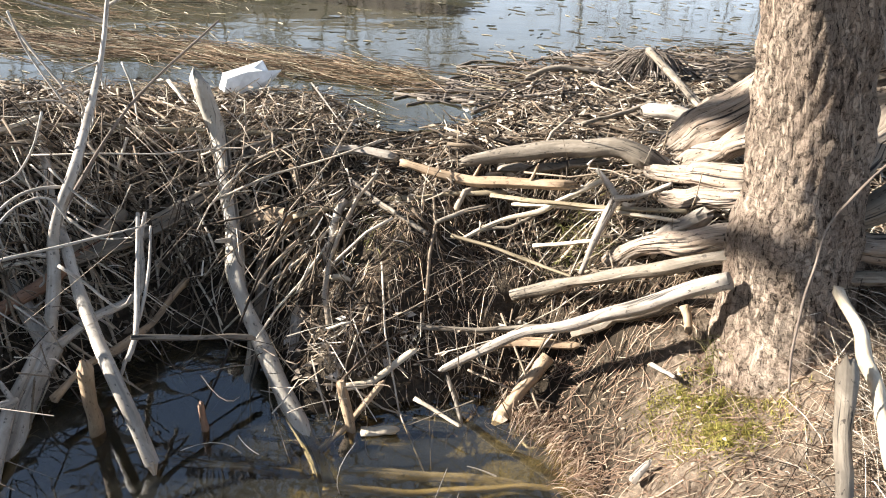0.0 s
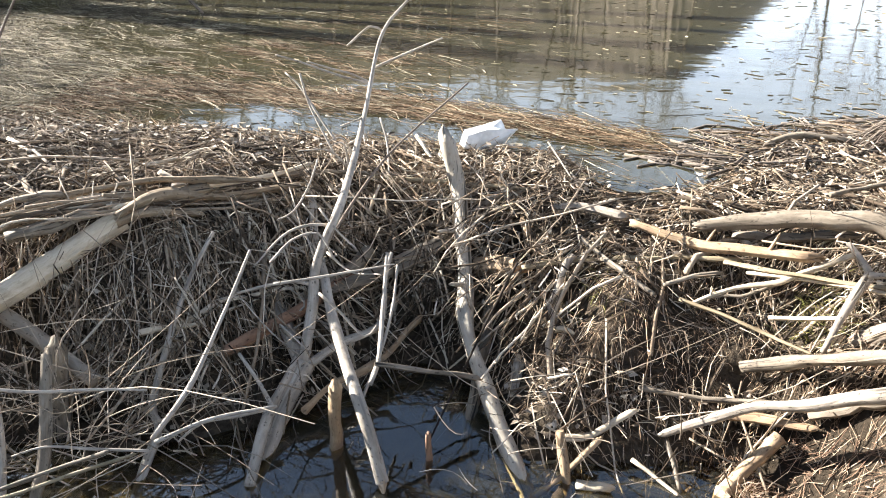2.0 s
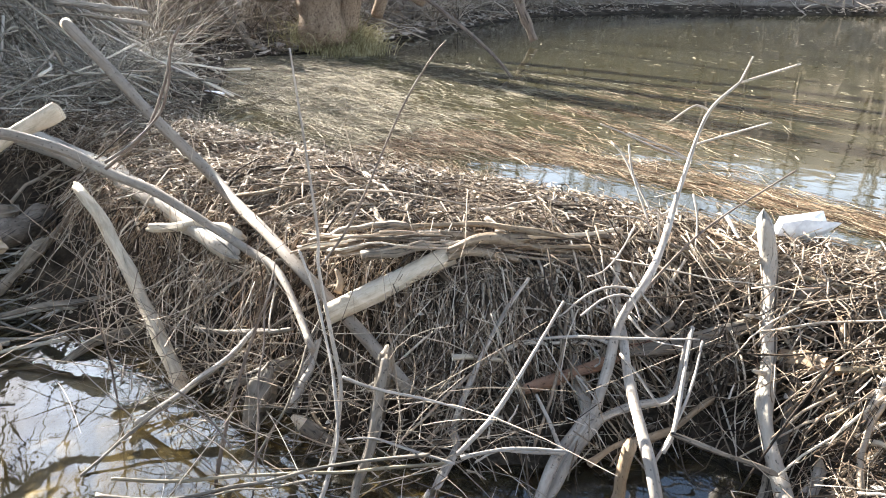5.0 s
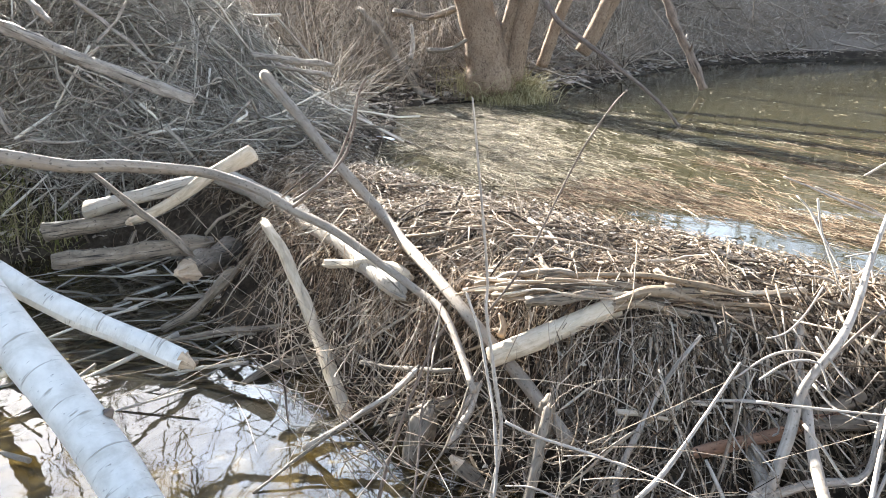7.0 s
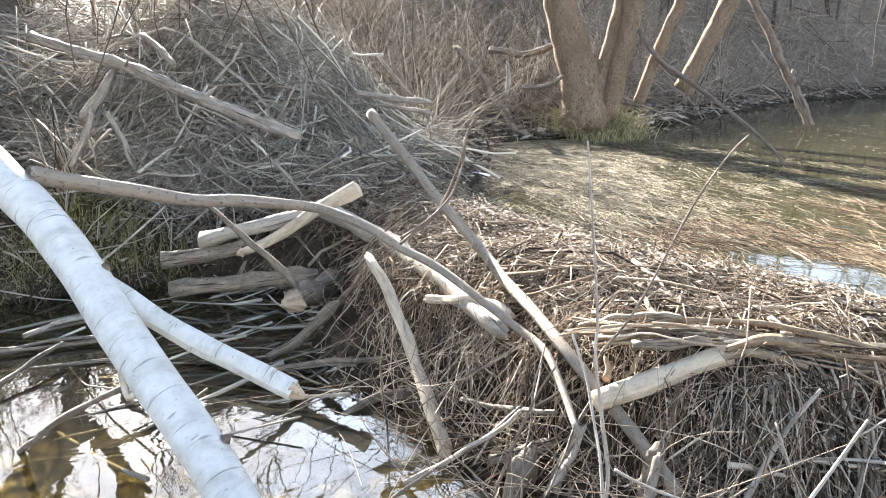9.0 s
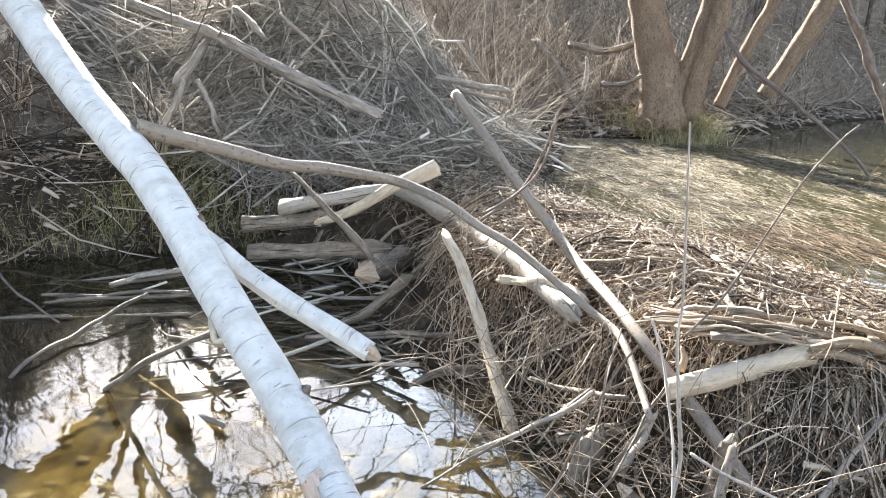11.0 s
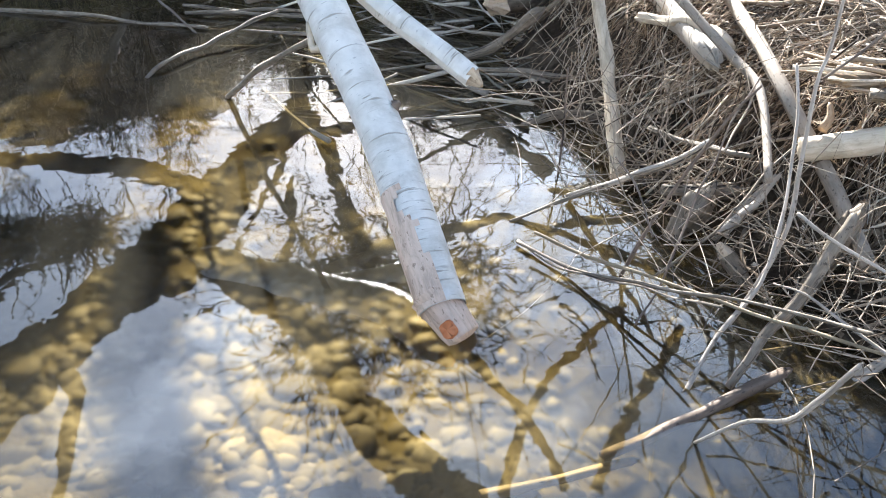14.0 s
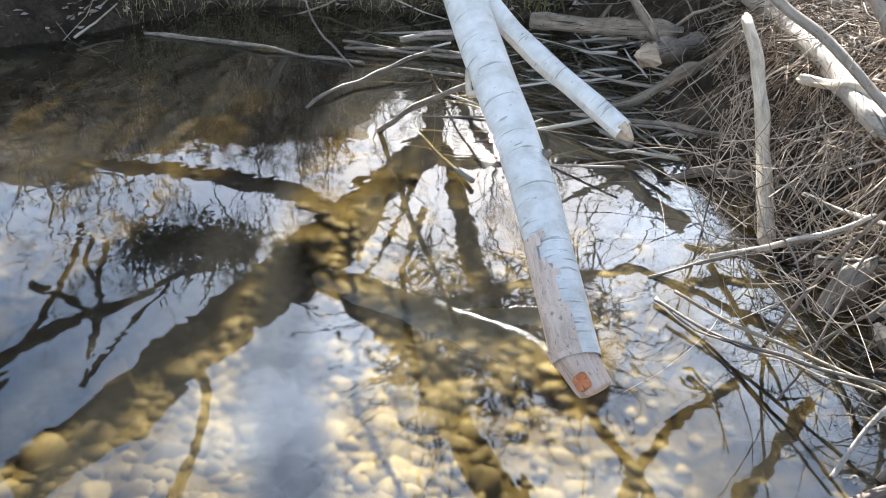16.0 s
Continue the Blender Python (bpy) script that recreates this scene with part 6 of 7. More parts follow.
def blades(name, cx, cy, n, reach, height, material, label, zadd=0.0, rmin=0.0008, rmax=0.002, lean=0.7):
    x, y = cx + rnd.normal(0, reach, n), cy + rnd.normal(0, reach, n)
    z = ground_z(x, y) - 0.01 + zadd
    h = height * rnd.uniform(0.3, 1.1, n)
    a = rnd.uniform(0, 6.28, n)
    u = np.linspace(0, 1, 4)[None, :]
    out = lean * h[:, None] * u ** 1.7
    lines = np.stack([x[:, None] + out * np.cos(a)[:, None], y[:, None] + out * np.sin(a)[:, None], z[:, None] + h[:, None] * (u - 0.35 * u ** 3)], -1)
    return strands(name, lines, rnd.uniform(rmin, rmax, n)[:, None] * np.array([1, 1, 0.8, 0.3])[None, :], 3, material, None, label, "grass", flat=True, closed=False)


x, y = sow(rnd, 4200, (0.3, 4.2, -0.8, 2.75), on_mound)
leaves("bank_chips", x, y, rnd.uniform(0.010, 0.028, len(x)), ROOTS, "crumbled bark chips and leaves on the bank")
blades("moss_tuft", 1.02, 1.93, 3600, 0.08, 0.045, MOSS, "yellow-green moss at the foot of the tree", lean=0.5)
blades("moss_tuft", 0.90, 2.09, 1500, 0.06, 0.035, MOSS, "yellow-green moss on the bank", lean=0.5)
blades("moss_tuft", 1.02, 2.10, 700, 0.05, 0.03, MOSS, "yellow-green moss on the bank", lean=0.5)
blades("grass_tuft", 1.06, 2.20, 60, 0.03, 0.16, GRASS, "green grass shoots beside the tree")
blades("grass_tuft", 0.62, 2.95, 160, 0.07, 0.16, GRASS, "yellow-green grass tuft growing in the dam")
blades("grass_tuft", 0.30, 2.95, 90, 0.06, 0.12, STRAW, "dry grass tuft growing in the dam")
blades("grass_tuft", -0.15, 2.62, 40, 0.09, 0.13, STRAW, "dry grass tuft on the dam face")
blades("grass_tuft", -0.35, 2.95, 40, 0.1, 0.12, GRASS, "olive grass tuft on the dam face")
blades("grass_tuft", 0.05, 2.75, 40, 0.1, 0.12, STRAW, "dry grass tuft on the dam face")
blades("grass_tuft", 1.55, 1.75, 500, 0.14, 0.22, STRAW, "dry straw lying beside the tree", lean=1.6)
blades("grass_tuft", 1.45, 1.45, 500, 0.16, 0.22, STRAW, "dry straw lying on the bank", lean=1.8)
blades("grass_tuft", 1.75, 2.15, 400, 0.16, 0.25, STRAW, "dry straw heaped beside the tree", lean=1.6)

# the hummock of roots at the pond's edge
hx, hy = 1.33, 4.95
n = 420
a, r = rnd.uniform(0, 6.28, n), rnd.uniform(0, 0.17, n)
u = np.linspace(0, 1, 5)[None, :]
out = r[:, None] + rnd.uniform(0.05, 0.24, (n, 1)) * u
top = 0.88 + rnd.uniform(-0.12, 0.05, n) - 0.7 * r
lines = np.stack([hx + 1.3 * out * np.cos(a)[:, None], hy + out * np.sin(a)[:, None], top[:, None] + 0.03 * u - 0.34 * u ** 2.2 * rnd.uniform(0.6, 1.1, (n, 1))], -1)
strands("root_hummock", lines, rnd.uniform(0.002, 0.007, n)[:, None] * np.array([1, 1, 1, 0.8, 0.4])[None, :], 4, FAR_BARK, None, "hummock of dead roots and drooping sedge", "roots", closed=False)
x, y = sow(rnd, 500, (-0.2, 2.6, 4.3, 5.9), lambda x, y: np.where(np.abs(edge_distance(x, y, POND)) < 0.45, 1.0, 0.0))
size = rnd.uniform(0.15, 0.6, len(x))
lines = lying(rnd, x, y, rnd.normal(0.4, 0.6, len(x)), size, rnd.uniform(0.0, 0.04, len(x)), 4, 0.02, 0.15)
lines[..., 2] = np.maximum(lines[..., 2], POND_Z + 0.005)
strands("wet_debris", lines, rnd.uniform(0.003, 0.011, len(x))[:, None] * np.linspace(1.1, 0.5, 4)[None, :], 4, FAR_BARK, None, "dark wet sticks and roots along the pond's edge", "sticks")


def lump(name, at, size, material, label, category, seed, dent=1.0, broken=False):
    """A rounded, dented lump."""
    bm = bmesh.new()
    bmesh.ops.create_icosphere(bm, subdivisions=2 if broken else 3, radius=1.0)
    off = Vector((seed * 3.1, seed * 1.7, 0))
    for v in bm.verts:
        k = 1 + 0.28 * dent * noise.noise(v.co * 1.3 * dent + off) + 0.12 * dent * noise.noise(v.co * 3.5 + off)
        v.co = Vector((v.co.x * size[0], v.co.y * size[1], v.co.z * size[2])) * k
    me = bpy.data.meshes.new(name)
    bm.to_mesh(me)
    bm.free()
    me.polygons.foreach_set("use_smooth", np.full(len(me.polygons), not broken))
    me.materials.append(material)
    ob = new(name, me)
    ob.location = at
    return tagged(ob, label, category)


foam = Mat("old_foam", 0.6)
foam.colour(foam.ramp(foam.noise(foam.coords("Object", (1, 1, 1)), 14, 5, 0.6), [(0.3, (0.55, 0.55, 0.54)), (0.7, (0.82, 0.82, 0.80))]))
foam.bump(foam.noise(foam.coords("Object", (1, 1, 1)), 60, 4, 0.6), 0.4, 0.004)
lump("foam_chunk", (-1.22, 4.22, 0.74), (0.15, 0.08, 0.09), foam.m, "broken dirty white chunk of foam stranded at the pond's edge", "foam", 1, 2.6, True).rotation_euler = (0.2, -0.45, 0.3)
lump("foam_lump", (-8.55, 5.05, 0.67), (0.22, 0.10, 0.03), foam.m, "flat white lump of foam at the pond's edge", "foam", 2)

# stones on the stream bed, one by one
rnd = np.random.RandomState(7)
ground_ob = bpy.data.objects["ground"]
kinds = []
for k in range(7):
    bm = bmesh.new()
    bmesh.ops.create_icosphere(bm, subdivisions=2, radius=1.0)
    for v in bm.verts:
        q = 1 + 0.35 * noise.noise(v.co * 0.9 + Vector((k * 5.0, 0, 0))) + 0.1 * noise.noise(v.co * 2.5 + Vector((0, k * 3.0, 0)))
        v.co = Vector((v.co.x * q, v.co.y * q * 0.8, v.co.z * q * 0.32))
    me = bpy.data.meshes.new("stone")
    bm.to_mesh(me)
    bm.free()
    me.polygons.foreach_set("use_smooth", np.full(len(me.polygons), True))
    me.materials.append(BIG_STONE)
    kinds.append(me)
x, y = sow(rnd, 290, (-4.6, -1.4, -2.6, 1.3), lambda x, y: np.where(edge_distance(x, y, POOL) < -0.1, np.exp(-(np.hypot(x + 2.3, y + 1.0) / 1.25) ** 2), 0))
for k in range(len(x)):
    ob = new("stone", kinds[rnd.randint(7)])
    s = rnd.uniform(0.035, 0.085) * (1.6 if rnd.rand() < 0.1 else 1)
    ob.parent = ground_ob
    ob.location = (x[k], y[k], float(ground_z(x[k], y[k])) - 0.02 * s)
    ob.rotation_euler = (rnd.normal(0, 0.25), rnd.normal(0, 0.25), rnd.uniform(0, 6.28))
    ob.scale = (s, s, s)


bm = bmesh.new()
bmesh.ops.create_cube(bm, size=1.0)
bmesh.ops.subdivide_edges(bm, edges=bm.edges[:], cuts=3, use_grid_fill=True)
for v in bm.verts:
    v.co = Vector((v.co.x * 0.16, v.co.y * 0.15, v.co.z * 0.15)) * (1 - 0.12 * max(0, v.co.length - 0.6) + 0.10 * noise.noise(v.co * 2.2))
me = bpy.data.meshes.new("stone")
bm.to_mesh(me)
bm.free()
me.materials.append(BIG_STONE)
block = new("stone", me)
block.parent, block.location, block.rotation_euler = ground_ob, (-2.75, -1.77, -0.34), (0.15, -0.1, 0.5)
# the smaller cobbles between them, past counting
x, y = sow(rnd, 1700, (-6.0, -1.3, -3.4, 1.4), lambda x, y: np.where(edge_distance(x, y, POOL) < -0.05, 0.05 + np.exp(-(np.hypot(x + 2.3, y + 0.9) / 1.35) ** 2), 0))
bm = bmesh.new()
bmesh.ops.create_icosphere(bm, subdivisions=1, radius=1.0)
ball = np.array([v.co for v in bm.verts])
ball_tris = np.array([[v.index for v in f.verts] for f in bm.faces])
bm.free()
size = rnd.uniform(0.02, 0.06, len(x))
spin = rnd.uniform(0, 6.28, len(x))
dent = 1 + 0.18 * rnd.normal(size=(len(x), len(ball), 1)).clip(-1.5, 1.5)
pts = ball[None] * dent * size[:, None, None] * np.array([1.15, 0.85, 0.38])
px, py = pts[..., 0] * np.cos(spin)[:, None] - pts[..., 1] * np.sin(spin)[:, None], pts[..., 0] * np.sin(spin)[:, None] + pts[..., 1] * np.cos(spin)[:, None]
verts = np.stack([px + x[:, None], py + y[:, None], pts[..., 2] + ground_z(x, y)[:, None] + 0.02 * size[:, None]], -1)
tagged(new("cobbles", mesh_of("cobbles", verts, [], (ball_tris[None] + (np.arange(len(x)) * len(ball))[:, None, None]).reshape(-1, 3), STONE)), "small tan cobbles covering the stream bed", "stones", kind="stuff")


# bare woods on the far banks and behind the brush pile
def bare_wood(name, xs, ys, heights, seed, label, reach=1.0):
    """Bare trees past counting: trunks, limbs and twigs in one mesh."""
    rnd = np.random.RandomState(seed)
    L, R = [], []

    def grow(p, d, length, r, depth):
        u = np.linspace(0, 1, 4)
        bow = rnd.normal(size=3) * 0.12 * length
        line = p + u[:, None] * d * length + (u * u)[:, None] * bow + np.array([0, 0, 0.12 * length * (depth > 0)]) * (u * u)[:, None]
        L.append(line)
        R.append(r * np.linspace(1, 0.45, 4))
        if depth == 3:
            return
        for _ in range((9, 6, 5)[depth]):
            t = rnd.uniform(0.3 if depth == 0 else 0.2, 1)
            q = line[0] + (line[-1] - line[0]) * t + bow * (t * t - t)
            e = d + rnd.normal(size=3) * 0.75
            e[2] += 0.25
            e /= np.linalg.norm(e)
            grow(q, e, length * rnd.uniform(0.28, 0.5), max(r * rnd.uniform(0.28, 0.45), 0.006), depth + 1)

    for x, y, h in zip(xs, ys, heights):
        d = np.array([rnd.normal(0, 0.12), rnd.normal(0, 0.12), 1.0])
        grow(np.array([x, y, float(ground_z(x, y)) - 0.1]), d / np.linalg.norm(d), h, h * 0.009, 0)
    return strands(name, np.array(L), np.array(R), 3, FAR_BARK, None, label, "trees", closed=False)


def far_side(x, y):
    b = edge_distance(x, y, POND)
    return np.where((b > 5) & (b < 22) & (y > np.where(x < -8, 17, 7)), np.exp(-np.clip(b - 5, 0, 99) / 8), 0.0)


x, y = sow(rnd, 60, (-34, 2, 11, 52), far_side)
bare_wood("far_woods", x, y, rnd.uniform(6, 12, len(x)), 5, "bare grey woods on the far bank")
x, y = sow(rnd, 26, (6, 45, 7, 55), far_side)
bare_wood("far_woods", x, y, rnd.uniform(6, 11, len(x)), 6, "bare grey woods across the pond")
x, y = sow(rnd, 9, (-26, -15, -13, 0.5), lambda x, y: np.where(edge_distance(x, y, POOL) > 1.5, 1.0, 0.0))
bare_wood("bank_woods", x, y, rnd.uniform(3, 5.5, len(x)), 7, "bare grey woods on the bank beyond the pool")
x, y = sow(rnd, 30, (-13.5, -8.8, -9, -1.4), lambda x, y: np.where(edge_distance(x, y, POOL) > 0.5, 1.0, 0.0))
bare_wood("bank_brush", x, y, rnd.uniform(0.8, 1.8, len(x)), 9, "dense bare brush on the pool's far bank")
x, y = sow(rnd, 16, (-28, -14.5, -3, 9), lambda x, y: np.where(edge_distance(x, y, POND) > 1.5, 1.0, 0.0))
bare_wood("bank_woods", x, y, rnd.uniform(3, 4.5, len(x)), 8, "bare young trees behind the brush pile")

# shrubs: thin stems from one root
def shrub(x, y, n, h, label, seed, material):
    rnd = np.random.RandomState(seed)
    u = np.linspace(0, 1, 5)[None, :]
    a = rnd.uniform(0, 6.28, n)
    lean = rnd.uniform(0.1, 0.8, n) * h
    hh = h * rnd.uniform(0.5, 1.1, n)
    lines = np.stack([x + (lean * np.cos(a))[:, None] * u ** 1.5 + 0.05 * rnd.normal(size=(n, 5)), y + (lean * np.sin(a))[:, None] * u ** 1.5 + 0.05 * rnd.normal(size=(n, 5)),
                      float(ground_z(x, y)) + hh[:, None] * u - 0.25 * lean[:, None] * u ** 2], -1)
    return strands("bare_shrub", lines, rnd.uniform(0.003, 0.010, n)[:, None] * np.linspace(1.2, 0.4, 5)[None, :], 4, material, None, label, "shrub", closed=False)


k = 0
x, y = sow(rnd, 110, (-24, -8.5, -5, 26), lambda x, y: np.where((edge_distance(x, y, POOL) > 0.7) & (edge_distance(x, y, POND) > 0.3) & (np.hypot(x + 12.3, y - 2.7) > 4.2), np.clip(11 / np.hypot(x, y), 0, 1) ** 2, 0.0))
for px, py in zip(x, y):
    k += 1
    shrub(px, py, 22, rnd.uniform(0.9, 2.4), "bare thin-stemmed shrub on the far bank", 200 + k, STICKS)


# the thicket over the far bank
rnd = np.random.RandomState(83)
x, y = sow(rnd, 11000, (-26, -2, 4.5, 36), lambda x, y: np.where((y > np.where(x < -8.5, 4.5, 14)) & (edge_distance(x, y, POND) > 0.6) & (np.hypot((x + 12.3) / 4.4, (y - 2.7) / 3.0) > 0.9), np.clip(13 / np.hypot(x, y), 0, 1) ** 1.3 * np.where(ripple(x, y, 3.0, 71) > -0.25, 1.0, 0.2), 0.0))
n = len(x)
way = rnd.normal(size=(n, 3)) * np.array([0.7, 0.7, 0.35]) + np.array([0, 0, 0.55])
way *= (rnd.uniform(0.5, 1.9, n) / np.linalg.norm(way, axis=1))[:, None]
u = np.linspace(0, 1, 5)
lines = np.stack([x, y, ground_z(x, y) + rnd.uniform(-0.05, 0.5, n)], -1)[:, None] + u[None, :, None] * way[:, None] + (u * u)[None, :, None] * rnd.normal(0, 0.22, (n, 1, 3))
lines[..., 2] = np.maximum(lines[..., 2], ground_z(lines[..., 0], lines[..., 1]))
strands("thicket", lines, rnd.uniform(0.003, 0.010, n)[:, None] * np.linspace(1.2, 0.4, 5)[None, :], 3, BRUSH, None, "tangled brown thicket of dead stems on the far bank", "brush", closed=False)

# the fine twigs of the bare tree over the pool
rnd = np.random.RandomState(77)


def twig_cloud(n, low, high, size, bend, radius, label):
    """Fine twigs of a crown inside a box."""
    at = rnd.uniform(low, high, (n, 3))
    way = rnd.normal(size=(n, 3)) * np.array([0.6, 0.9, 0.6]) + np.array([0, 0, 0.35])
    way /= np.linalg.norm(way, axis=1)[:, None]
    u = np.linspace(0, 1, 6)
    size = rnd.uniform(size[0], size[1], n)
    bow = rnd.normal(size=(n, 3)) * bend
    lines = at[:, None] + size[:, None, None] * (u[None, :, None] * way[:, None] + (u * u)[None, :, None] * bow[:, None]) + np.cumsum(rnd.normal(0, 0.025, (n, 6, 3)), 1)
    return strands("twigs", lines, rnd.uniform(radius[0], radius[1], n)[:, None] * np.linspace(1.2, 0.5, 6)[None, :], 4, FAR_BARK, bough, label, closed=False)


twig_cloud(800, (-9.6, -0.5, 3.4), (-7.4, 2.2, 5.6), (0.5, 1.7), 0.45, (0.006, 0.014), "fine bare twigs of the crown")
twig_cloud(320, (-8.4, -5.2, 0.95), (-7.5, -2.0, 1.35), (0.15, 0.5), 0.4, (0.004, 0.010), "fine bare twigs on the low limb")
twig_cloud(850, (-7.8, -3.65, 2.25), (-7.2, -2.2, 2.62), (0.10, 0.38), 0.6, (0.004, 0.012), "dense clump of dead twigs")

# ---- the dam's loose stuff: sticks, reeds and straw past counting ----


def on_dam(x, y):
    a, b = edge_distance(x, y, POOL), edge_distance(x, y, POND)
    near = (a > -0.12) & (a < 2.7) & (b > np.where(x > -0.7, -0.04, -0.25)) & (b < 2.6) & (x > -7.8) & (x < 3.2) & (y > 1.0)
    mound = (x > 0.45) & (y < 2.6)
    spill = np.exp(-(((x + 0.2) / 0.3) ** 2 + ((y - 4.1) / 0.28) ** 2)) + 0.7 * np.exp(-(((x + 0.85) / 0.35) ** 2 + ((y - 4.08) / 0.16) ** 2))
    return np.where(near & ~mound, np.clip(1 - 0.95 * spill, 0, 1), 0.0)


def bare(x, y):
    """Little lies on the mud of the middle, or low on the steep face over the dark hollows."""
    mud = np.exp(-(((x - 0.0) / 0.85) ** 2 + ((y - 2.85) / 0.48) ** 2))
    low = edge_distance(x, y, POOL) + 0.12 * ripple(x, y, 0.7, 21) < np.where(x > -0.3, 0.16, np.where(x < -2.6, 0.42, 0.20))
    return (1 - 0.97 * mud) * np.where(low & (x < 0.45), np.where(x < -2.6, 0.10, 0.25), 1.0)


def stick_share(x, y):
    """Fewer sticks where bare mud shows on the middle of the face."""
    return on_dam(x, y) * bare(x, y)


def clumped(x, y):
    """Straw lies in clumps with dark gaps between them."""
    face = (edge_distance(x, y, POOL) < 0.85) & (x < -0.5)
    return on_dam(x, y) * bare(x, y) * np.where(face, 0.5, 1.0) * np.where(ripple(x, y, 0.34, 12) + 0.5 * ripple(x, y, 0.12, 14) > -0.30, 1.0, 0.22)


def settle(x, y):
    """How loosely things lie: flat and wet along the pond, high and loose on the crest and the face."""
    spill = smooth(3.3, 3.7, y) * smooth(-1.0, -0.5, x)
    return np.minimum(1 - 0.8 * spill, 0.4 + 0.6 * smooth(0.25, 1.0, edge_distance(x, y, POND)))


rnd = np.random.RandomState(11)
x, y = sow(rnd, 5000, (-8, 3.2, 0.9, 6.2), stick_share)
face = edge_distance(x, y, POOL) < np.where(x < -2.0, 0.75, 1.0)
ang = np.where(face & (rnd.rand(len(x)) < np.where(x < -3.3, 0.2, 0.5)), slope_angle(x, y) + rnd.normal(0, 0.5, len(x)), rnd.normal(0.0, 0.9, len(x)) + np.where(x < -2, 0.25, 0))
size = rnd.uniform(0.10, 0.42, len(x)) * np.where(rnd.rand(len(x)) < 0.18, 2.2, 1)
rad = rnd.uniform(0.0017, 0.0056, len(x)) * (0.7 + 0.6 * size) * np.where(x < -2.0, 0.72, 1.0) * np.where(rnd.rand(len(x)) < 0.12, 1.8, 1)
lines = lying(rnd, x, y, ang, size, np.where(face & (x < -0.5), 0.30 * rnd.rand(len(x)) ** 1.4, 0.13 * rnd.rand(len(x)) * settle(x, y)), 4, 0.035)
strands("dam_sticks", lines, rad[:, None] * np.linspace(1.1, 0.7, 4)[None, :] * np.ones((len(x), 1)), 5, STICKS, None, "tangled grey and brown sticks packed over the dam", "sticks")

x, y = sow(rnd, 46000, (-8, 3.2, 0.9, 6.2), clumped)
a_pool = edge_distance(x, y, POOL)
face = a_pool < np.where(x < -2.0, 0.8, 1.1)
hang = face & (rnd.rand(len(x)) < np.where(x < -3.3, 0.12, 0.3))
ang = np.where(hang, slope_angle(x, y) + rnd.normal(0, 0.5, len(x)), rnd.normal(0.1, 0.75, len(x)) + 1.0 * ripple(x, y, 0.6, 9))
size = rnd.uniform(0.03, 0.11, len(x)) * np.where(rnd.rand(len(x)) < 0.35, 2.6, 1.0) * np.where(x < -2.0, 1.2, 1.0)
lines = lying(rnd, x, y, ang, size, np.where(face & (x < -0.5), 0.26 * rnd.rand(len(x)) ** 1.6, 0.07 * rnd.rand(len(x)) * settle(x, y)), 3, 0.02, 0.12)
rad = rnd.uniform(0.0010, 0.0030, len(x)) * np.where(rnd.rand(len(x)) < 0.10, 2.0, 1) * np.where(x < -2.0, 0.8, 1.0)
brown = (x < -3.0) & face | (rnd.rand(len(x)) < 0.18)
strands("dam_straw", lines[~brown], rad[~brown, None] * np.array([1.0, 1.0, 0.6])[None, :], 3, STRAW, None, "dry reed stems, chips and straw matted over the dam", "straw", flat=True, closed=False)
strands("brown_straw", lines[brown], rad[brown, None] * np.array([1.0, 1.0, 0.6])[None, :], 3, REED_BROWN, None, "brown rotting reed straw hanging over the dam face", "straw", flat=True, closed=False)

# straw that hangs in clumps down the steep left face
cx, cy = sow(rnd, 170, (-6.2, -1.7, 1.1, 3.0), lambda x, y: np.where(np.abs(edge_distance(x, y, POOL) - 0.60) < 0.24, 1.0, 0.0))
pick = rnd.randint(0, len(cx), 3800)
x, y = cx[pick] + rnd.normal(0, 0.11, len(pick)), cy[pick] + rnd.normal(0, 0.06, len(pick))
top = ground_z(x, y) + rnd.uniform(0.0, 0.08, len(x))
down = slope_angle(x, y) + rnd.normal(0, 0.6, len(x)) + rnd.normal(0, 0.7, len(cx))[pick]
size = rnd.uniform(0.08, 0.34, len(x)) * rnd.uniform(0.5, 1.2, len(cx))[pick]
u = np.linspace(0, 1, 4)[None, :]
out = (0.30 + 0.25 * rnd.normal(size=(len(x), 1))) * size[:, None] * u
lines = np.stack([x[:, None] + np.cos(down)[:, None] * out, y[:, None] + np.sin(down)[:, None] * out, np.maximum(top[:, None] - 0.8 * size[:, None] * u ** 1.2, -0.05)], -1)
strands("hanging_reeds", lines, rnd.uniform(0.0014, 0.0048, len(x))[:, None] * np.array([1, 1, 0.9, 0.5])[None, :], 3, REED_BROWN, None, "dry reed stems hanging in clumps down the dam face", "reeds", flat=True, closed=False)

# paler sticks that lean down the steep face
x, y = sow(rnd, 360, (-6.5, -0.5, 1.2, 3.6), lambda x, y: on_dam(x, y) * np.where((edge_distance(x, y, POOL) > 0.30) & (edge_distance(x, y, POOL) < 0.95), np.where(x < -2.5, 0.15, 0.8), 0.0))
down = slope_angle(x, y) + rnd.normal(0, 0.7, len(x))
size = rnd.uniform(0.25, 0.85, len(x))
steep = rnd.uniform(0.35, 0.95, len(x))
u = np.linspace(0, 1, 5)[None, :]
out = (size * np.sqrt(1 - steep ** 2))[:, None] * u
top = ground_z(x, y) + rnd.uniform(0.02, 0.14, len(x))
lines = np.stack([x[:, None] + np.cos(down)[:, None] * out, y[:, None] + np.sin(down)[:, None] * out, np.maximum(top[:, None] - (size * steep)[:, None] * u, -0.08)], -1)
lines += np.cumsum(rnd.normal(0, 0.012, lines.shape), 1)
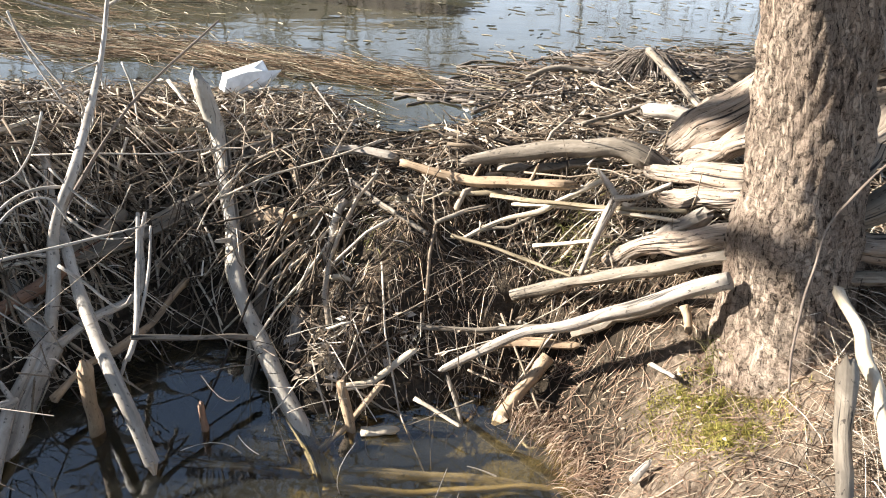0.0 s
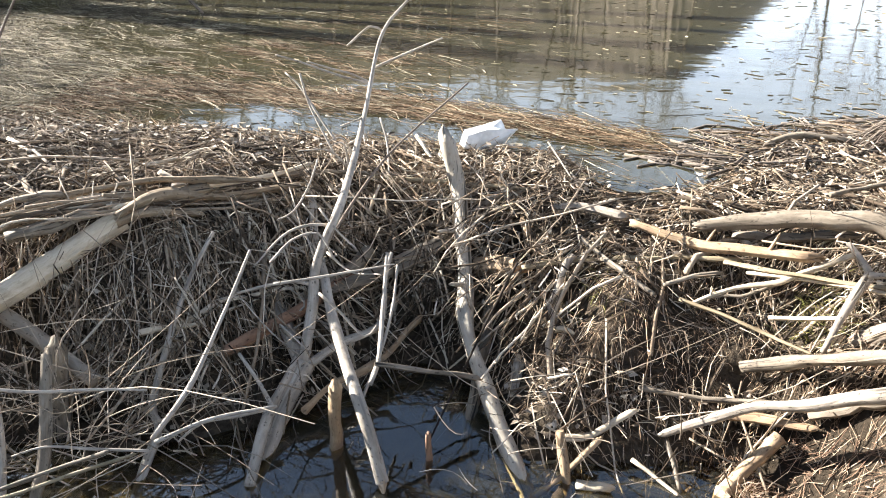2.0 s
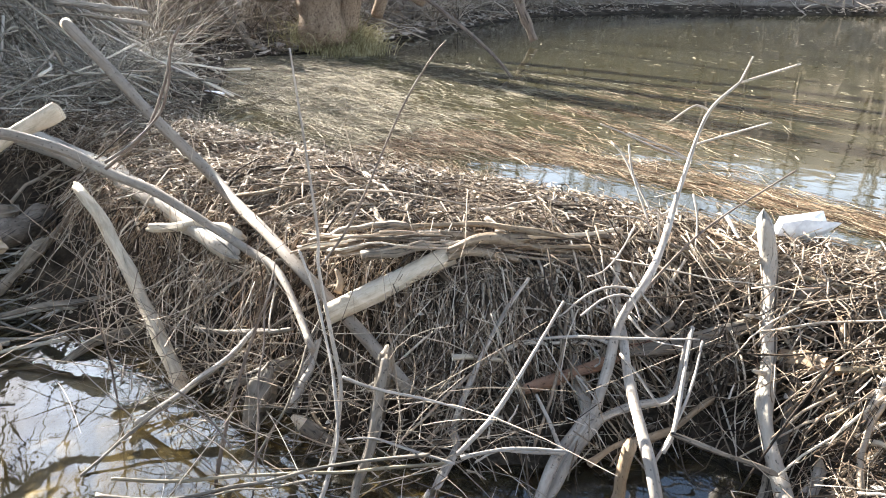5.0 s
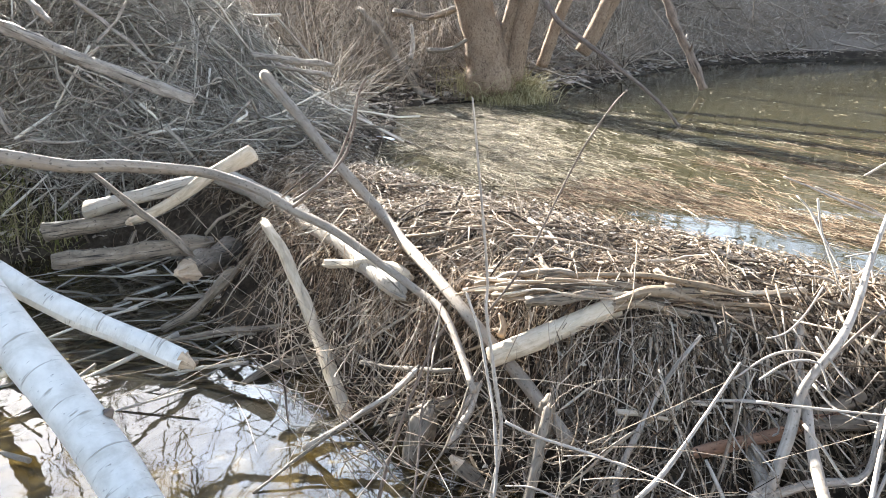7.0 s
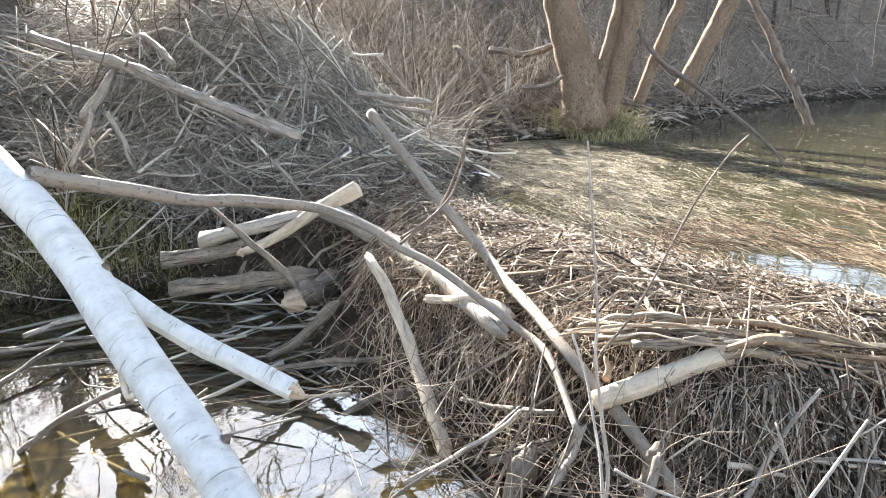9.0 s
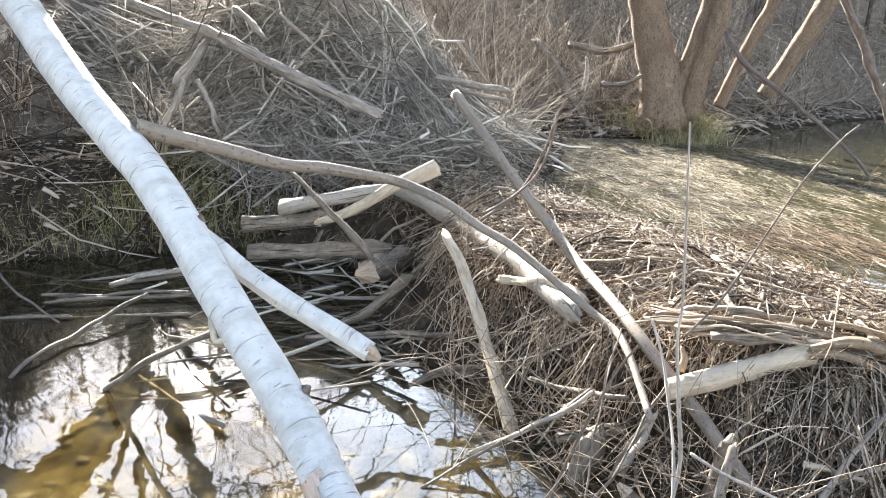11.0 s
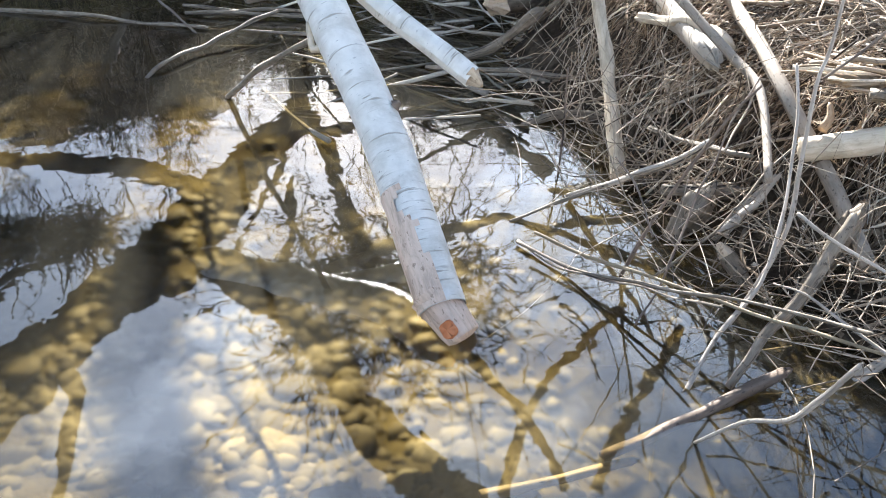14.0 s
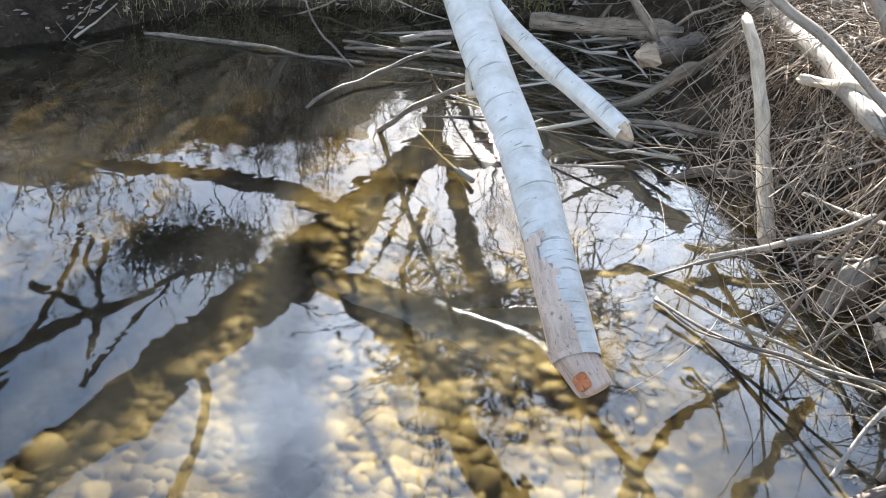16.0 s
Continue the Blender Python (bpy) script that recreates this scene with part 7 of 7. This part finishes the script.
strands("face_sticks", lines, rnd.uniform(0.0025, 0.0085, len(x))[:, None] * np.linspace(1.1, 0.7, 5)[None, :], 6, WARM_TWIGS, None, "pale sticks leaning down the steep dam face", "sticks")

# thicker crooked branches worked into the face, and flat chips strewn on top
x, y = sow(rnd, 170, (-7.0, 1.6, 1.0, 4.4), stick_share)
size = rnd.uniform(0.35, 1.0, len(x))
lines = lying(rnd, x, y, rnd.uniform(-1.2, 1.2, len(x)) + np.where(rnd.rand(len(x)) < 0.3, 1.57, 0), size, rnd.uniform(0.02, 0.10, len(x)) * settle(x, y), 6, 0.03, 0.12)
lines += rnd.normal(0, 0.008, lines.shape)
strands("dam_branches", lines, rnd.uniform(0.006, 0.015, len(x))[:, None] * np.linspace(1.15, 0.6, 6)[None, :], 7, STICKS, None, "crooked grey branches worked into the dam", "branches")
x, y = sow(rnd, 11000, (-8, 3.0, 0.9, 5.4), lambda x, y: clumped(x, y) * np.where(x < -2.0, 1.0, 0.45))
leaves("dam_chips", x, y, rnd.uniform(0.015, 0.06, len(x)), STRAW, "flat chips of bark, wood and reed strewn over the dam", 0.10)

# thin bare twigs that stand out of the dam at all angles
x, y = sow(rnd, 1200, (-7.5, 2.6, 1.0, 5.0), stick_share)
z = ground_z(x, y)
size = rnd.uniform(0.12, 0.5, len(x)) * settle(x, y)
tilt = rnd.normal(size=(len(x), 3)) * 0.7 + np.array([0, -0.3, 0.75])
tilt /= np.linalg.norm(tilt, axis=1)[:, None]
u = np.linspace(0, 1, 4)
bow = rnd.normal(size=(len(x), 3)) * 0.12
lines = np.stack([x, y, z - 0.03], -1)[:, None] + size[:, None, None] * (u[None, :, None] * tilt[:, None] + (u * u)[None, :, None] * bow[:, None])
strands("dam_twigs", lines, rnd.uniform(0.0015, 0.004, len(x))[:, None] * np.linspace(1.2, 0.5, 4)[None, :], 4, WARM_TWIGS, None, "thin bare twigs standing out of the dam", "twigs", closed=False)

# short dead roots and grass that hang over the bare mud
x, y = sow(rnd, 1500, (-1.2, 0.9, 2.3, 3.4), lambda x, y: on_dam(x, y) * np.exp(-(((x + 0.15) / 0.8) ** 2 + ((y - 2.85) / 0.5) ** 2)) * np.where(ripple(x, y, 0.3, 61) > -0.2, 1.0, 0.15))
size = rnd.uniform(0.03, 0.13, len(x))
lines = lying(rnd, x, y, slope_angle(x, y) + rnd.normal(0, 0.6, len(x)), size, rnd.uniform(0.0, 0.02, len(x)), 3, 0.012, 0.2)
strands("mud_rootlets", lines, rnd.uniform(0.0008, 0.002, len(x))[:, None] * np.array([1, 1, 0.5])[None, :], 3, REED_BROWN, None, "short dead roots and grass over the bare mud", "roots", flat=True, closed=False)

# reed mats afloat on the pond
def mat_way(x, y):
    """Along and across the drift of the reeds, from the willow to the dam."""
    return 0.876 * (x + 11.5) - 0.484 * (y - 8.2), 0.484 * (x + 11.5) + 0.876 * (y - 8.2)


def mat_keep(x, y):
    b = edge_distance(x, y, POND)
    along, across = mat_way(x, y)
    shore = np.exp(-((b + 0.1) / 0.32) ** 2) * np.where(x > -0.65, 0.12, 0.75)
    core = np.exp(-(across / (1.3 - 0.09 * along)) ** 4) * smooth(-0.8, 0.2, along) * (1 - smooth(7.2, 8.8, along))
    core = core * np.where(ripple(0.5 * along, 2.2 * across, 0.8, 33) < -0.35, 0.25, 1.0)
    tongue = np.exp(-((y - 5.12 + 0.25 * np.clip(x + 2.0, 0, 3)) / 0.24) ** 2) * ((x > -4.8) & (x < -0.2))
    streak = 0.34 * (ripple(0.35 * along, 1.8 * across, 0.9, 35) > 0.42) * (x < -2) * (across < 3.2) + 0.03 * (x < -2)
    gap = 0.9 * np.exp(-(((x + 7.3) / 1.1) ** 2 + ((y - 4.35) / 0.33) ** 2)) + np.exp(-(((x + 3.25) / 0.75) ** 2 + ((y - 4.35) / 0.30) ** 2))
    gap = gap + np.exp(-(((x + 0.15) / 0.45) ** 2 + ((y - 4.2) / 0.35) ** 2)) + np.exp(-(((x + 2.2) / 1.0) ** 2 + ((y - 4.5) / 0.30) ** 2)) + np.exp(-(((x + 1.0) / 0.6) ** 2 + ((y - 4.45) / 0.2) ** 2))
    return np.where((b < 0.3) & (x > -12.2), np.clip(shore + core + tongue + streak, 0, 1) * np.clip(1 - 0.97 * gap, 0, 1), 0)


x, y = sow(rnd, 30000, (-12.2, 3.0, 3.3, 10.0), mat_keep)
size = rnd.uniform(0.10, 0.5, len(x))
flow = -0.30 + 0.25 * ripple(x, y, 1.3, 40) + rnd.normal(0, 0.3, len(x)) * np.where(rnd.rand(len(x)) < 0.25, 3.0, 1.0) + np.where(x < -6, -0.2, 0)
u = np.linspace(-0.5, 0.5, 3)[None, :] * size[:, None]
bend = 0.06 * size[:, None] * np.array([[0, 1, 0]]) * rnd.normal(size=(len(x), 1))
lines = np.stack([x[:, None] + u * np.cos(flow)[:, None] - bend * np.sin(flow)[:, None], y[:, None] + u * np.sin(flow)[:, None] + bend * np.cos(flow)[:, None],
                  POND_Z + 0.003 + rnd.uniform(0, 0.022, (len(x), 1)) + 0 * u], -1)
rust = (x > -5.0) & (rnd.rand(len(x)) < 0.7)
rad = rnd.uniform(0.0010, 0.0027, len(x))[:, None] * np.array([1, 1, 0.7])[None, :]
strands("floating_reeds", lines[~rust], rad[~rust], 3, MAT_STRAW, None, "tan reed stems afloat in streaks on the pond", "reeds", flat=True, closed=False)
strands("rusty_reeds", lines[rust], rad[rust], 3, RUST_STRAW, None, "rust-coloured reed stems afloat on the pond", "reeds", flat=True, closed=False)

# specks adrift farther out
x, y = sow(rnd, 5000, (-16, 14, 4.2, 26), lambda x, y: np.where(edge_distance(x, y, POND) < -0.2, np.clip(6 / (y + 0.1), 0, 1) ** 1.5, 0))
size = rnd.uniform(0.02, 0.10, len(x)) * np.where(rnd.rand(len(x)) < 0.1, 2, 1)
flow = rnd.normal(-0.1, 0.5, len(x))
u = np.linspace(-0.5, 0.5, 3)[None, :] * size[:, None]
lines = np.stack([x[:, None] + u * np.cos(flow)[:, None], y[:, None] + u * np.sin(flow)[:, None], np.full((len(x), 3), POND_Z + 0.003)], -1)
strands("floating_specks", lines, rnd.uniform(0.0015, 0.005, len(x))[:, None] * np.array([0.7, 1, 0.7])[None, :], 3, MAT_STRAW, None, "specks of reed and bark adrift on the pond", "debris", flat=True, closed=False)

# the brush pile
def on_lodge(x, y):
    r = np.hypot((x + 12.3) / 4.5, (y - 2.7) / 3.1)
    return np.where((r < 1.02) & (edge_distance(x, y, POOL) > -0.1), 0.2 + 0.8 * (x > -12.5), 0.0)


x, y = sow(rnd, 2300, (-16, -7.6, -0.9, 5.9), on_lodge)
ang = np.where(rnd.rand(len(x)) < 0.65, slope_angle(x, y) + 1.57 + rnd.normal(0, 0.45, len(x)), rnd.uniform(0, 3.14, len(x)))
size = rnd.uniform(0.5, 2.2, len(x))
lines = lying(rnd, x, y, ang, size, rnd.uniform(0.0, 0.38, len(x)), 6, 0.26, 0.12)
lines += np.cumsum(rnd.normal(0, 0.022, lines.shape), 1)
strands("brush_pile_sticks", lines, (0.004 + 0.016 * rnd.rand(len(x)) ** 2)[:, None] * np.linspace(1.15, 0.45, 6)[None, :], 4, PILE_STICKS, None, "grey branches heaped into a tall brush pile", "branches")
x, y = sow(rnd, 12000, (-15, -7.5, -0.9, 5.8), on_lodge)
size = rnd.uniform(0.2, 0.8, len(x))
lines = lying(rnd, x, y, slope_angle(x, y) + 1.57 + rnd.normal(0, 0.8, len(x)), size, rnd.uniform(0.0, 0.42, len(x)), 4, 0.16, 0.15)
lines += np.cumsum(rnd.normal(0, 0.02, lines.shape), 1)
strands("brush_pile_twigs", lines, rnd.uniform(0.002, 0.006, len(x))[:, None] * np.linspace(1.1, 0.6, 4)[None, :], 3, PILE_STICKS, None, "thin dry twigs all over the brush pile", "twigs", closed=False)

# sticks lying in the pool below the chewed logs, along the water's edge
x, y = sow(rnd, 130, (-7.6, -4.7, -0.8, 1.7), lambda x, y: np.where(edge_distance(x, y, POOL) < 0.15, np.exp(-np.abs(edge_distance(x, y, POOL)) / 0.6), 0))
size = rnd.uniform(0.5, 1.8, len(x))
ang = rnd.normal(1.1, 0.55, len(x))
u = np.linspace(-0.5, 0.5, 5)[None, :] * size[:, None]
bow = rnd.normal(0, 0.16, (len(x), 1)) * u ** 2
z = rnd.uniform(-0.16, 0.04, (len(x), 1)) + u * rnd.normal(0.08, 0.14, (len(x), 1))
lines = np.stack([x[:, None] + u * np.cos(ang)[:, None] - bow * np.sin(ang)[:, None], y[:, None] + u * np.sin(ang)[:, None] + bow * np.cos(ang)[:, None], z], -1)
lines += np.cumsum(rnd.normal(0, 0.018, lines.shape), 1)
strands("sunken_sticks", lines, rnd.uniform(0.004, 0.018, len(x))[:, None] * np.linspace(0.6, 1.1, 5)[None, :], 6, PILE_STICKS, None, "grey branches half sunk along the water's edge", "branches")

# leaf litter, twigs and dry grass on the banks and the hillside
def on_land(x, y):
    a, b = edge_distance(x, y, POOL), edge_distance(x, y, POND)
    return np.where((a > 0.02) & (b > 0.05) & (on_dam(x, y) < 0.5), 1.0, 0.0)


x, y = sow(rnd, 26000, (-26, -5.5, -6, 30), lambda x, y: on_land(x, y) * np.clip(9 / np.hypot(x, y), 0.05, 1) ** 1.2)
leaves("bank_leaf_litter", x, y, rnd.uniform(0.05, 0.13, len(x)), LITTER, "grey-brown fallen leaves on the far bank")
x, y = sow(rnd, 6000, (-11.5, -8.1, -5.5, 1.3), on_land)
leaves("pool_bank_litter", x, y, rnd.uniform(0.03, 0.085, len(x)), LITTER, "grey-brown fallen leaves on the bank beyond the pool")
x, y = sow(rnd, 15000, (-32, 2, 8, 44), lambda x, y: np.where(edge_distance(x, y, POND) > 0.1, np.clip(14 / np.hypot(x, y), 0, 1) ** 1.5, 0))
leaves("hillside_leaf_litter", x, y, rnd.uniform(0.12, 0.34, len(x)), LITTER, "grey-brown fallen leaves over the far hillside")
x, y = sow(rnd, 2600, (-26, -6, -6, 30), lambda x, y: on_land(x, y) * np.clip(9 / np.hypot(x, y), 0.05, 1))
size = rnd.uniform(0.3, 1.6, len(x))
lines = lying(rnd, x, y, rnd.uniform(0, 3.14, len(x)), size, rnd.uniform(0, 0.15, len(x)), 4, 0.12, 0.1)
strands("bank_fallen_twigs", lines, rnd.uniform(0.003, 0.014, len(x))[:, None] * np.linspace(1.1, 0.5, 4)[None, :], 4, STICKS, None, "fallen twigs and branches on the far bank", "twigs")


x, y = sow(rnd, 1400, (-30, 2, 10, 44), lambda x, y: np.where(edge_distance(x, y, POND) > 0.1, np.clip(16 / np.hypot(x, y), 0, 1) ** 1.2, 0))
size = rnd.uniform(0.6, 3.0, len(x))
lines = lying(rnd, x, y, rnd.uniform(0, 3.14, len(x)), size, rnd.uniform(0.0, 0.4, len(x)), 4, 0.3, 0.12)
strands("hillside_branches", lines, rnd.uniform(0.008, 0.032, len(x))[:, None] * np.linspace(1.1, 0.5, 4)[None, :], 4, BRUSH, None, "fallen grey-brown branches over the far hillside", "branches", closed=False)


def tufts(name, x, y, per, height, spreadw, material, label, rmin=0.001, rmax=0.0025, droop=0.5, zadd=0.0):
    x, y = np.repeat(x, per), np.repeat(y, per)
    n = len(x)
    x, y = x + rnd.normal(0, spreadw, n), y + rnd.normal(0, spreadw, n)
    z = ground_z(x, y) - 0.01 + zadd
    h = height * rnd.uniform(0.4, 1.2, n)
    a = rnd.uniform(0, 6.28, n)
    lean = rnd.uniform(0.1, 0.9, n) * h
    u = np.linspace(0, 1, 4)[None, :]
    rise = h[:, None] * (u - droop * rnd.uniform(0.2, 1.2, (n, 1)) * u ** 3)
    lines = np.stack([x[:, None] + (lean * np.cos(a))[:, None] * u ** 1.6, y[:, None] + (lean * np.sin(a))[:, None] * u ** 1.6, z[:, None] + rise], -1)
    return strands(name, lines, rnd.uniform(rmin, rmax, n)[:, None] * np.array([1, 1, 0.8, 0.3])[None, :], 3, material, None, label, "grass", flat=True, closed=False)


x, y = sow(rnd, 260, (-24, -6.5, -6, 30), lambda x, y: on_land(x, y) * np.clip(9 / np.hypot(x, y), 0.05, 1))
tufts("bank_dry_grass", x, y, 22, 0.45, 0.16, STRAW, "dry grass standing on the far bank", 0.002, 0.004)

# the sedge round the foot of the willows
cx, cy = rnd.normal(-11.0, 0.35, 500), rnd.normal(9.6, 0.35, 500)
tufts("willow_sedge", cx, cy, 5, 0.75, 0.12, SEDGE, "drooping yellow-green sedge at the willows' feet", 0.004, 0.008, 0.9, 0.15)
x, y = sow(rnd, 60, (-8.6, -7.6, -3.2, 0.9), on_land)
tufts("bank_green_grass", x, y, 30, 0.28, 0.12, SEDGE, "green and dry grass on the pool's far bank", 0.0015, 0.003)
x, y = sow(rnd, 60, (-10.2, -7.6, -0.5, 1.0), lambda x, y: np.where(edge_distance(x, y, POOL) > 0.05, 1.0, 0.0))
tufts("bank_green_grass", x, y, 14, 0.40, 0.14, GRASS, "yellow-green grass at the foot of the brush pile", 0.002, 0.004)

# fine twigs tangled before the dam
x, y = sow(rnd, 500, (-4.4, 0.3, 0.95, 3.0), lambda x, y: np.where((y > 1.2) | (x < -1.2), np.exp(-np.abs(edge_distance(x, y, POOL) - 0.08) / 0.28) * np.where(x > -1.9, 0.15, 1.0), 0.0))
size = rnd.uniform(0.25, 0.95, len(x)) * np.where(x > -1.3, 0.45, 1.0)
way = rnd.normal(size=(len(x), 3)) * np.array([0.8, 0.6, 0.5])
way[:, 2] += 0.25
way /= np.linalg.norm(way, axis=1)[:, None]
u = np.linspace(0, 1, 6)
bow = rnd.normal(size=(len(x), 3)) * 0.35
lines = np.stack([x, y, rnd.uniform(-0.02, 0.35, len(x))], -1)[:, None] + size[:, None, None] * (u[None, :, None] * way[:, None] + (u * u)[None, :, None] * bow[:, None])
lines[..., 2] = np.maximum(lines[..., 2], -0.05)
strands("tangled_twigs", lines, rnd.uniform(0.0013, 0.0035, len(x))[:, None] * np.linspace(1.2, 0.5, 6)[None, :], 4, BRUSH, None, "fine bare twigs tangled before the dam", "twigs", closed=False)
